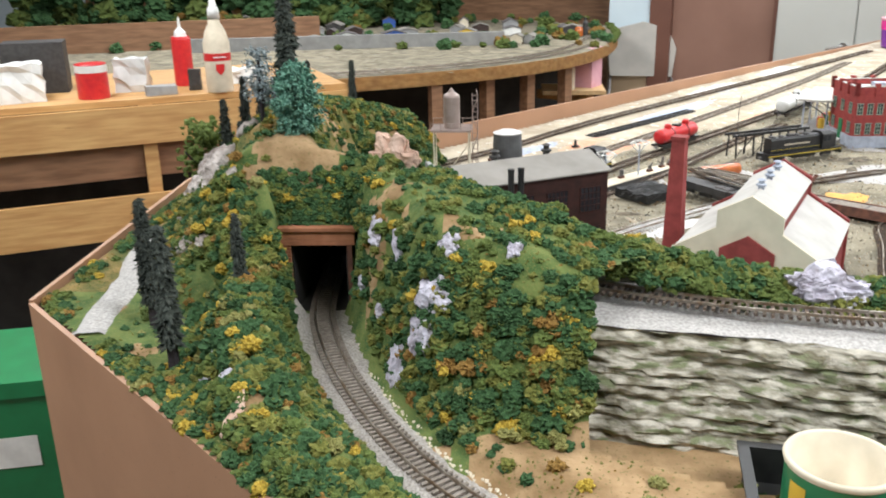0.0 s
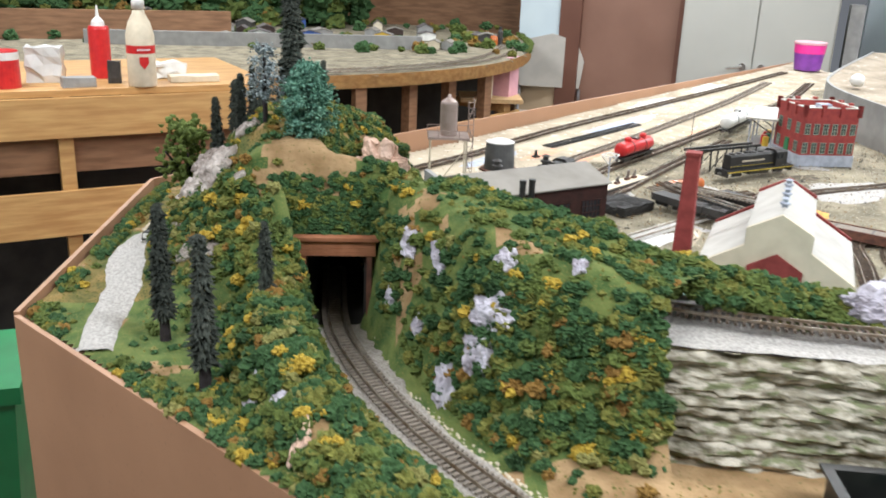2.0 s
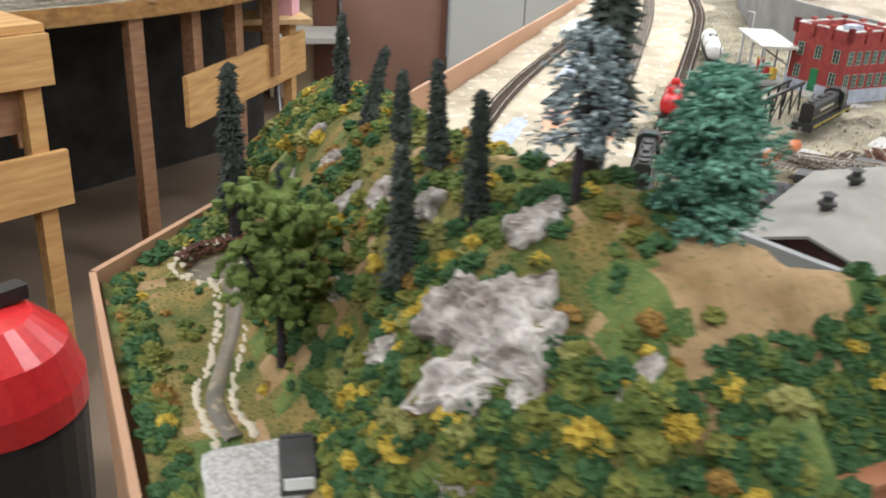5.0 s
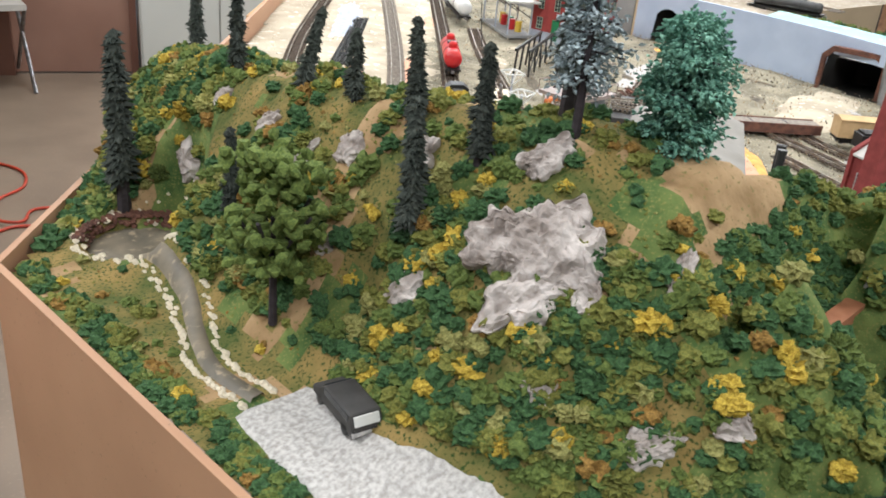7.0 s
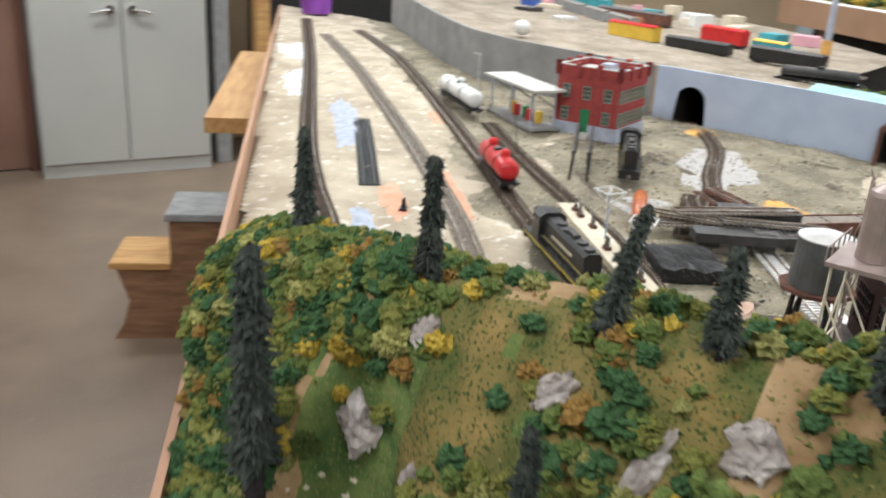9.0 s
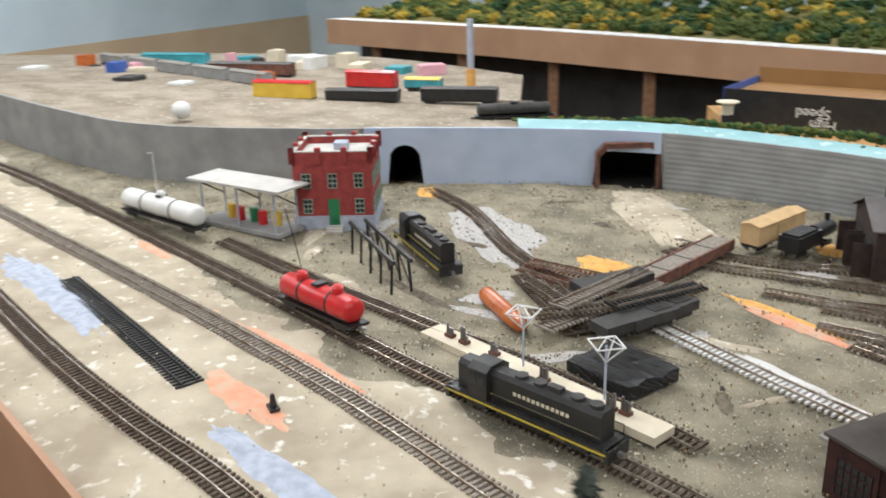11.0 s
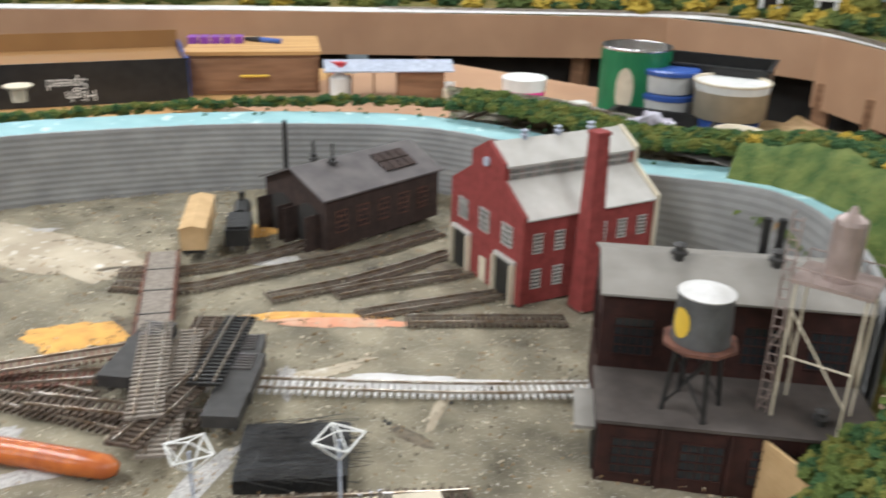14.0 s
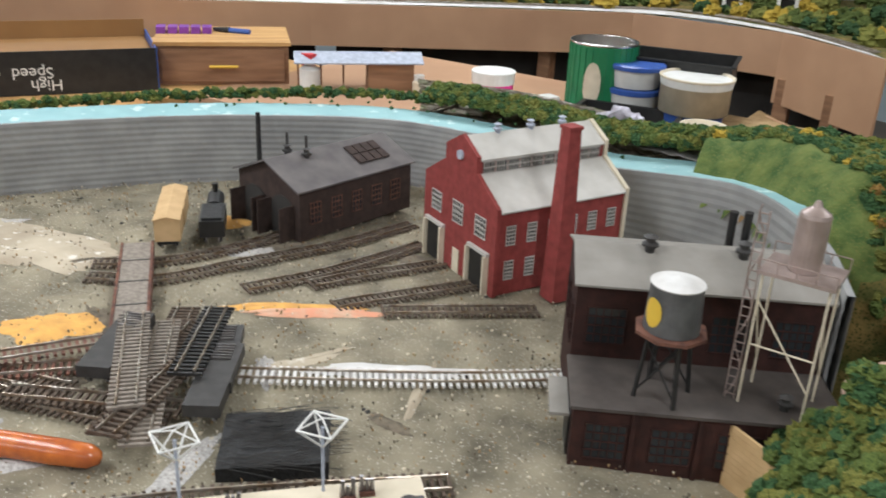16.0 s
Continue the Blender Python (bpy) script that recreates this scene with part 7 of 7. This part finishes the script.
part("base", bm, "card", cb)
bm = bmesh.new()
box(bm, -0.298, 0.148, -0.119, 0.119, 0.07, 0.072)
part("inner_flap", bm, "card", cb)
for txt, x, z in (("High", -0.115, 0.03), ("Speed", -0.1, 0.055)):
    cu = bpy.data.curves.new("lettering", "FONT")
    cu.body, cu.size, cu.extrude = txt, 0.032, 0.0004
    cu.materials.append(M["whitep"])
    ob = new("lettering", cu)
    ob.parent = cb
    # upside down on the front panel
    ob.matrix_basis = pose(x, 0.1236, z, 90, 180, 180)

# ---- layout across the aisle: brown fascia and green scenery on top ----
FAR = [(0.3, 0.02), (0.46, 0.03), (0.76, -0.2), (1.2, -0.21), (1.93, 0.4), (2.35, 0.8), (2.95, 1.4), (3.6, 2.1), (4.3, 3.0)]
for k, (a, b) in enumerate(zip(FAR[1:], FAR[2:])):
    board("fascia_far", b, a, 1.0 if k else 0.93, 1.12, 1.12, "fascia_tan", 0.008, "tan hardboard fascia of the layout across the aisle", "panel")
    # added dark sheet, its colour imitates the shade below the far fascia
    board("under_far", (b[0] + 0.12 * (1 if k > 2 else 0.3), b[1] - 0.15), (a[0] + 0.12 * (1 if k > 2 else 0.3), a[1] - 0.15), 0.0, 1.0, 1.0, "hollow_shade", 0.008, "dark sheet standing in for the shade under the far layout", "skirt")
    n = 2
    for j in range(n):
        x, y = a[0] + (b[0] - a[0]) * (j + 0.5) / n, a[1] + (b[1] - a[1]) * (j + 0.5) / n
        bm = bmesh.new()
        box(bm, -0.02, 0.02, -0.02, 0.02, 0, 1.0)
        single("support_post", bm, "oldwood", "brown timber leg under the far layout", "post", pose(x + 0.04, y - 0.05, 0), "far layout legs")
far_in = [(x, y) for x, y in FAR[1:]]
far_out = [(0.2, -0.7), (0.7, -1.0), (1.6, -0.9), (2.6, -0.3), (3.2, 0.2), (3.9, 0.8), (4.5, 1.5), (5.0, 2.4)]
loft("far_scenery", "grass", far_in, far_out, 1.118, 1.14, "green scenery base on the far layout", "ground", 10, 0.004)
loft("far_gravel_edge", "plaster", [(x + 0.004, y - 0.004) for x, y in far_in], [(x + 0.06, y - 0.07) for x, y in far_in], 1.1215, 1.1225, "pale plaster strip along the far fascia", "strip", 3, 0.0006)
stuff2 = {m: ([], [], 0) for m in LEAVES}
stuff.clear()
stuff.update(stuff2)
fi, fo = spline([(x, y, 0) for x, y in far_in], 0.02), spline([(x, y, 0) for x, y in far_out], 0.02)
for k in range(1500):
    u, w = rng.random(), 0.12 + 0.88 * rng.random()
    a, b = fi[int(u * (len(fi) - 1))], fo[int(u * (len(fo) - 1))]
    p = a.lerp(b, w)
    foam(rng.choice(("leaf", "leafdark", "leaflight", "leaf", "leafyellow")), p.x, p.y, 1.125 + 0.12 * w * w, rng.uniform(0.015, 0.04))
for mat, (vs2, fs2, _) in stuff.items():
    if vs2:
        me = bpy.data.meshes.new("far_shrubs")
        me.from_pydata(vs2, [], fs2)
        me.materials.append(M[mat])
        tagged(new("far_shrubs", me), LOOKS[mat] + " foam shrubs on the far layout", "shrubs", "", "stuff")
for x, y in ((0.99, -0.47), (0.83, -0.48)):
    t = thing("model_tunnel_portal", pose(x, y, 1.12, 0, 0, 10), "small white stone tunnel portal on the far layout", "portal", "far portals")
    bm = bmesh.new()
    box(bm, -0.03, -0.02, -0.01, 0.01, 0, 0.06)
    box(bm, 0.02, 0.03, -0.01, 0.01, 0, 0.06)
    prism(bm, [(-0.034, 0.06), (0.034, 0.06), (0.034, 0.072), (0, 0.082), (-0.034, 0.072)], -0.012, 0.012)
    part("stone_arch", bm, "plaster", t)
    # flat dark plate, the shade in the mouth put into its colour
    bm = bmesh.new()
    box(bm, -0.02, 0.02, -0.008, -0.002, 0, 0.06)
    part("dark_mouth", bm, "hollow_shade", t)
track("track_far", [(0.5, -0.04), (0.78, -0.29), (1.0, -0.35), (1.2, -0.31), (1.9, 0.28)], lambda x, y: 1.124, "bright-railed track on the far layout", "tie_grey")

# ---- pine workbench with bottles ----
WB = pose(-0.235, 3.43, 0, 0, 0, 27)
wbn = thing("pine_workbench", WB, "rough pine workbench of boards and posts", "workbench")
bm = bmesh.new()
box(bm, -2.6, 0.0, 0.0, 0.75, 0.985, 1.005)
part("worktop", bm, "pine", wbn)
for z0, z1, x1 in ((0.86, 0.983, 0.0), (0.74, 0.85, -0.045), (0.545, 0.69, 0.01)):
    bm = bmesh.new()
    box(bm, -2.6, x1, -0.02 if z0 != 0.74 else 0.03, 0.0 if z0 != 0.74 else 0.05, z0, z1)
    part("rail_board", bm, "pine" if z0 != 0.74 else "oldwood", wbn)
for x in (-0.05, -0.68, -1.3, -2.0):
    for y in (0.0, 0.68):
        bm = bmesh.new()
        box(bm, x - 0.022, x + 0.022, y + 0.001, y + 0.045, 0, 0.984)
        part("post", bm, "pine", wbn)
# added near-black sheet that paints the shade beneath the worktop
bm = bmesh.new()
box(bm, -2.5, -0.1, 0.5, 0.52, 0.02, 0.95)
part("dark_back", bm, "hollow_shade", wbn)


def on_bench(x, y, turn=0):
    return WB @ pose(x, y, 1.006, 0, 0, turn)


bo = thing("glue_bottle", on_bench(-0.43, 0.03), "white plastic glue bottle with red label and pointed cap", "bottle")
bm = bmesh.new()
lathe(bm, [(0.042, 0), (0.044, 0.004), (0.044, 0.16), (0.034, 0.2), (0.02, 0.225), (0.018, 0.24)], 28)
part("bottle", bm, "cream", bo, "", True)
bm = bmesh.new()
lathe(bm, [(0.021, 0.24), (0.019, 0.27), (0.012, 0.28), (0.008, 0.33), (0, 0.335)], 24)
part("cap", bm, "whitep", bo, "", True)
bm = bmesh.new()
lathe(bm, [(0.0446, 0.105), (0.0446, 0.13)], 28)
part("red_label", bm, "redp", bo)
bm = bmesh.new()
prism(bm, [(-0.014, 0.095), (0.014, 0.095), (0.014, 0.075), (0, 0.058), (-0.014, 0.075)], -0.0456, -0.0442)
part("red_shield", bm, "redp", bo)
bm = bmesh.new()
for k in range(6):
    box(bm, -0.02 + k * 0.007, -0.015 + k * 0.007, -0.0456, -0.0448, 0.115, 0.12)
part("letter_bars", bm, "whitep", bo)
rb = thing("squeeze_bottle", on_bench(-0.52, 0.25), "red plastic squeeze bottle with white nozzle", "bottle")
bm = bmesh.new()
lathe(bm, [(0.034, 0), (0.034, 0.16), (0.03, 0.17)], 24)
part("bottle", bm, "redp", rb)
bm = bmesh.new()
lathe(bm, [(0.022, 0.17), (0.02, 0.185), (0.006, 0.2), (0.003, 0.235)], 20)
part("nozzle", bm, "whitep", rb)
rc = thing("paint_can", on_bench(-0.83, 0.1), "red and white tin can on the workbench", "can")
bm = bmesh.new()
lathe(bm, [(0.05, 0), (0.05, 0.11), (0.048, 0.112), (0, 0.108)], 28)
part("tin", bm, "redp", rc)
bm = bmesh.new()
lathe(bm, [(0.0505, 0.085), (0.0505, 0.108)], 28)
part("white_band", bm, "whitep", rc)
for x, y, w, l, h, mt, lb in ((-0.62, 0.06, 0.1, 0.05, 0.03, "concrete", "grey metal block on the workbench"), (-0.25, 0.1, 0.16, 0.06, 0.02, "cream", "cream plastic tray on the workbench"), (-0.32, 0.22, 0.14, 0.09, 0.05, "whitep", "crumpled white paper on the workbench"), (-0.5, 0.12, 0.04, 0.04, 0.07, "charcoal", "small dark bottle on the workbench"), (-0.7, 0.2, 0.11, 0.08, 0.11, "clear", "clear plastic bag on the workbench"), (-1.05, 0.15, 0.14, 0.12, 0.12, "whitep", "white cardboard carton on the workbench"), (-1.25, 0.2, 0.2, 0.12, 0.09, "cream", "cream carton on the workbench"), (-1.0, 0.35, 0.2, 0.13, 0.17, "charcoal", "dark model house on the workbench")):
    bm = bmesh.new()
    box(bm, -w / 2, w / 2, -l / 2, l / 2, 0, h)
    bmesh.ops.subdivide_edges(bm, edges=bm.edges, cuts=3, use_grid_fill=True)
    for v in bm.verts:
        if v.co.z > 0.001:
            v.co += Vector((1, 1, 1)) * 0.012 * noise.noise(v.co * 28) * (1 if mt in ("whitep", "clear") else 0.2)
    single("bench_clutter", bm, mt, lb, "clutter", on_bench(x, y, rng.uniform(-20, 20)), "workbench clutter")

# ---- far town table ----
TOWN = [(-3.2, 2.75), (-0.75, 3.72), (0.03, 4.08), (0.4, 4.35), (0.68, 4.7), (0.86, 5.15), (0.96, 5.7), (0.98, 6.3)]
bm = grid_sheet("town", lambda x, y: inside(TOWN + [(0.4, 6.9), (-3.2, 6.9)], x, y), lambda x, y: 0.95 + 0.004 * noise.noise(Vector((x * 8, y * 8, 0))), -3.2, 1.05, 2.7, 6.95, 0.05)
single("town_table", bm, "yard", "grey table top of the far town layout", "table", None, "", "structure", True)
tl = spline([(x, y, 0) for x, y in TOWN], 0.05)
bm = bmesh.new()
rows = [[bm.verts.new((p.x, p.y, z)) for z in (0.9, 0.957)] for p in tl]
for a, b in zip(rows, rows[1:]):
    bm.faces.new((a[0], b[0], b[1], a[1]))
bmesh.ops.solidify(bm, geom=bm.faces, thickness=0.012)
single("town_edge", bm, "pine", "pale edge strip of the town table", "edge", None, "", "structure")
TF = pose(0.03, 4.1, 0, 0, 0, 40)
for k, x in enumerate((-1.6, -1.2, -0.8, -0.4, 0.0, 0.3, 0.55, 0.8)):
    bm = bmesh.new()
    box(bm, -0.025, 0.025, 0, 0.05, 0.55 if k % 2 else 0, 0.9)
    if x <= 0.0:
        m = Matrix.Translation((0.03 + x * 0.9, 4.1 + x * 0.42, 0)) @ Matrix.Rotation(radians(25), 4, "Z")
    else:
        m = Matrix.Translation((0.03 + x * 0.74, 4.1 + x * 0.75, 0)) @ Matrix.Rotation(radians(45), 4, "Z")
    single("timber_stud", bm, "oldwood", "brown timber stud under the town table", "post", m, "town table studs")
board("town_apron", (-2.5, 3.02), (-0.55, 3.886), 0.6, 0.88, 0.88, "darkwood", 0.015, "dark brown apron under the town table")
board("town_shelf_front", (0.19, 4.19), (0.82, 4.99), 0.5, 0.68, 0.68, "pine", 0.02, "pine shelf board under the town table")
# added sheet, coloured near black as the shade under the town table
board("town_inner", (-2.6, 3.6), (0.75, 5.6), 0.0, 0.9, 0.9, "hollow_shade", 0.01, "dark sheet standing in for the shade behind the studs")
bm = bmesh.new()
box(bm, -0.06, 0.06, -0.05, 0.05, 0, 0.2)
single("pink_foam_block", bm, "pinkfoam", "pink foam block under the table edge", "foam", pose(0.74, 5.03, 0.75, 0, 0, 60))
slab("foam_shelf", "woodtan", 0.5, 0.82, 4.86, 5.12, 0.73, 0.75, m=Matrix(), label="small shelf holding foam and a candle", category="shelf", kind="")
bm = bmesh.new()
lathe(bm, [(0.035, 0), (0.036, 0.11), (0.03, 0.112), (0, 0.108)], 20)
single("cream_candle", bm, "cream", "cream pillar candle on the shelf", "candle", pose(0.63, 4.92, 0.751))
board("town_low_wall", (-1.4, 4.95), (0.3, 5.2), 0.95, 1.02, 1.02, "concrete", 0.03, "low grey stone wall on the town layout", "wall")
board("town_back_wall", (-3.1, 4.6), (-0.75, 5.4), 0.95, 1.1, 1.1, "oldwood", 0.03, "brown retaining wall on the town layout", "wall")
for k in range(30):
    x, y = rng.uniform(-1.6, 0.75), rng.uniform(5.2, 6.5)
    w, l, h = rng.uniform(0.05, 0.13), rng.uniform(0.05, 0.1), rng.uniform(0.03, 0.07)
    mt = rng.choice(("whitep", "cream", "concrete", "rust", "bluep", "housebrown", "yellowp", "charcoal", "concrete"))
    t = thing("town_house", pose(x, y, 0.952, 0, 0, rng.uniform(-20, 40)), {"whitep": "white", "cream": "cream", "concrete": "grey", "rust": "brown", "bluep": "blue", "housebrown": "dark brown", "yellowp": "yellow", "charcoal": "black"}[mt] + " model house on the town layout", "house", "model houses")
    bm = bmesh.new()
    prism(bm, [(-w / 2, 0), (w / 2, 0), (w / 2, h), (0, h * 1.35), (-w / 2, h)], -l / 2, l / 2)
    part("wall", bm, mt, t)
    bm = bmesh.new()
    prism(bm, [(-w / 2 - 0.004, h), (0, h * 1.36), (w / 2 + 0.004, h), (w / 2 + 0.004, h + 0.004), (0, h * 1.36 + 0.005), (-w / 2 - 0.004, h + 0.004)], -l / 2 - 0.003, l / 2 + 0.003)
    part("roof", bm, "roofgrey" if k % 2 else "roofdark", t)
for m in LEAVES:
    stuff[m] = ([], [], 0)
for k in range(420):
    x, y = rng.uniform(-3.0, 0.9), rng.uniform(5.0, 6.8)
    if x > -0.6 and y > 5.9 and rng.random() < 0.6:
        continue
    back = max(0.0, (y - 6.0)) * (0.25 if x < -0.4 else 0.02)
    foam(rng.choice(("leafdark", "leafdark", "leaf", "leaflight", "leaforange")), x, y, 0.96 + back, rng.uniform(0.015, 0.045))
for k in range(260):
    x = rng.uniform(-3.1, -0.1)
    foam(rng.choice(("leafdark", "leafdark", "leaf")), x, rng.uniform(6.3, 6.85), 0.97 + rng.random() * 0.26, rng.uniform(0.05, 0.1))
for k in range(60):
    p = tl[len(tl) - 1 - k % 22]
    foam("leaf", p.x - rng.uniform(0, 0.03), p.y, 0.955, rng.uniform(0.008, 0.02))
for mat, (vs2, fs2, _) in stuff.items():
    if vs2:
        me = bpy.data.meshes.new("town_shrubs")
        me.from_pydata(vs2, [], fs2)
        me.materials.append(M[mat])
        tagged(new("town_shrubs", me), LOOKS[mat] + " foam trees and shrubs on the town layout", "shrubs", "", "stuff")
for off in (0.09, 0.17):
    ln = offset([(p.x, p.y) for p in tl], off)
    track("track_town", ln[30::6], lambda x, y: 0.957, "curved double track round the town table", "tie_grey")
bm = bmesh.new()
lathe(bm, [(0.022, 0), (0.025, 0.03), (0.02, 0.05), (0, 0.055)], 18)
single("orange_pot", bm, "orangep", "small orange pot on the town table", "pot", pose(0.72, 5.55, 0.957))
bm = bmesh.new()
lathe(bm, [(0.016, 0), (0.016, 0.07), (0.008, 0.085), (0.008, 0.1)], 16)
single("dark_bottle", bm, "charcoal", "small dark bottle on the town table", "bottle", pose(0.76, 5.6, 0.957))

# ---- floor clutter ----
vac = thing("shop_vacuum", pose(-0.42, 2.8, 0, 0, 0, 30), "red and black shop vacuum on the floor", "vacuum")
bm = bmesh.new()
lathe(bm, [(0.16, 0.06), (0.17, 0.1), (0.18, 0.34), (0.175, 0.36)], 28)
part("drum", bm, "blackp", vac)
bm = bmesh.new()
lathe(bm, [(0.185, 0.36), (0.185, 0.42), (0.16, 0.5), (0.1, 0.56), (0, 0.57)], 28)
part("motor_head", bm, "redp", vac)
bm = bmesh.new()
box(bm, -0.1, 0.1, -0.02, 0.02, 0.57, 0.6)
part("handle", bm, "blackp", vac)
for k in range(4):
    bm = bmesh.new()
    a = k * 1.571 + 0.4
    cyl(bm, 0.03, 0.03, 0.02, 12, Matrix.Translation((0.16 * math.cos(a), 0.16 * math.sin(a), 0.03)) @ pose(0, 0, 0, 90, 0, math.degrees(a)))
    bar(bm, (0.16 * math.cos(a), 0.16 * math.sin(a), 0.03), (0.14 * math.cos(a), 0.14 * math.sin(a), 0.08), 0.015)
    part("caster", bm, "blackp", vac)
gb = thing("recycling_bin", pose(-0.84, 2.2, 0, 0, 0, 15), "green plastic recycling bin on the floor", "bin")
bm = bmesh.new()
vs0 = box(bm, -0.19, 0.19, -0.15, 0.15, 0.02, 0.5)
for v in vs0:
    if v.co.z < 0.1:
        v.co.x *= 0.85
        v.co.y *= 0.85
part("body", bm, "binp", gb)
bm = bmesh.new()
box(bm, -0.205, 0.205, -0.165, 0.165, 0.49, 0.53)
part("rim", bm, "binp", gb)
bm = bmesh.new()
box(bm, -0.05, 0.05, -0.147, -0.143, 0.3, 0.38)
part("paper_label", bm, "whitep", gb)
bm = bmesh.new()
box(bm, -0.17, 0.17, -0.14, 0.14, 0.0, 0.021)
part("foot", bm, "binp", gb)
cord = bpy.data.curves.new("cord", "CURVE")
cord.dimensions, cord.bevel_depth = "3D", 0.006
sp = cord.splines.new("BEZIER")
pts = ((0.3, 3.95), (0.56, 4.24), (0.75, 4.17), (0.82, 4.25), (0.72, 4.36), (0.6, 4.26), (0.62, 4.5), (0.77, 4.62), (0.8, 4.85), (0.62, 5.0), (0.45, 4.6))
sp.bezier_points.add(len(pts) - 1)
for k, (bp, (x, y)) in enumerate(zip(sp.bezier_points, pts)):
    bp.co, bp.handle_left_type, bp.handle_right_type = (x, y, 0.007 + 0.008 * (k == 5)), "AUTO", "AUTO"
cord.materials.append(M["cord"])
tagged(new("extension_cord", cord), "red extension cord coiled on the floor", "cord")
lt2 = thing("pine_leg_frame", pose(0.73, 4.93, 0, 0, 0, 52), "pine leg frame of the town table end standing on the floor", "table frame")
bm = bmesh.new()
box(bm, -0.025, 0.025, -0.02, 0.02, 0, 0.68)
part("leg", bm, "pine", lt2)
bm = bmesh.new()
box(bm, -0.03, 0.03, -0.021, 0.3, 0.68, 0.725)
part("beam", bm, "pine", lt2)
st = thing("wooden_step", pose(1.12, 3.99, 0, 0, 0, -45), "varnished wooden two-tread step stool on the floor", "step stool")
for x0, x1, z, mt in ((-0.01, 0.185, 0.28, "pine"), (0.175, 0.37, 0.45, "concrete")):
    bm = bmesh.new()
    box(bm, x0, x1, 0.0, 0.26, z - 0.024, z)
    bmesh.ops.bevel(bm, geom=bm.edges, offset=0.003, segments=2, affect="EDGES")
    part("tread", bm, mt, st)
bm = bmesh.new()
box(bm, 0.187, 0.36, 0.012, 0.25, 0.0, 0.425)
part("riser_box", bm, "oldwood", st)
for y in (0.015, 0.235):
    bm = bmesh.new()
    prism(bm, [(0.01, 0.255), (0.186, 0.255), (0.186, 0.0), (-0.01, 0.0), (0.02, 0.05), (0.045, 0.14)], y, y + 0.014)
    part("side_panel", bm, "oldwood", st)
bm = bmesh.new()
box(bm, 0, 1.0, -0.1, 0, 0.915, 0.95)
single("pine_shelf", bm, "pine", "pine plank shelf along the yard edge", "shelf", pose(0.862, 3.137, 0, 0, 0, 45.5))
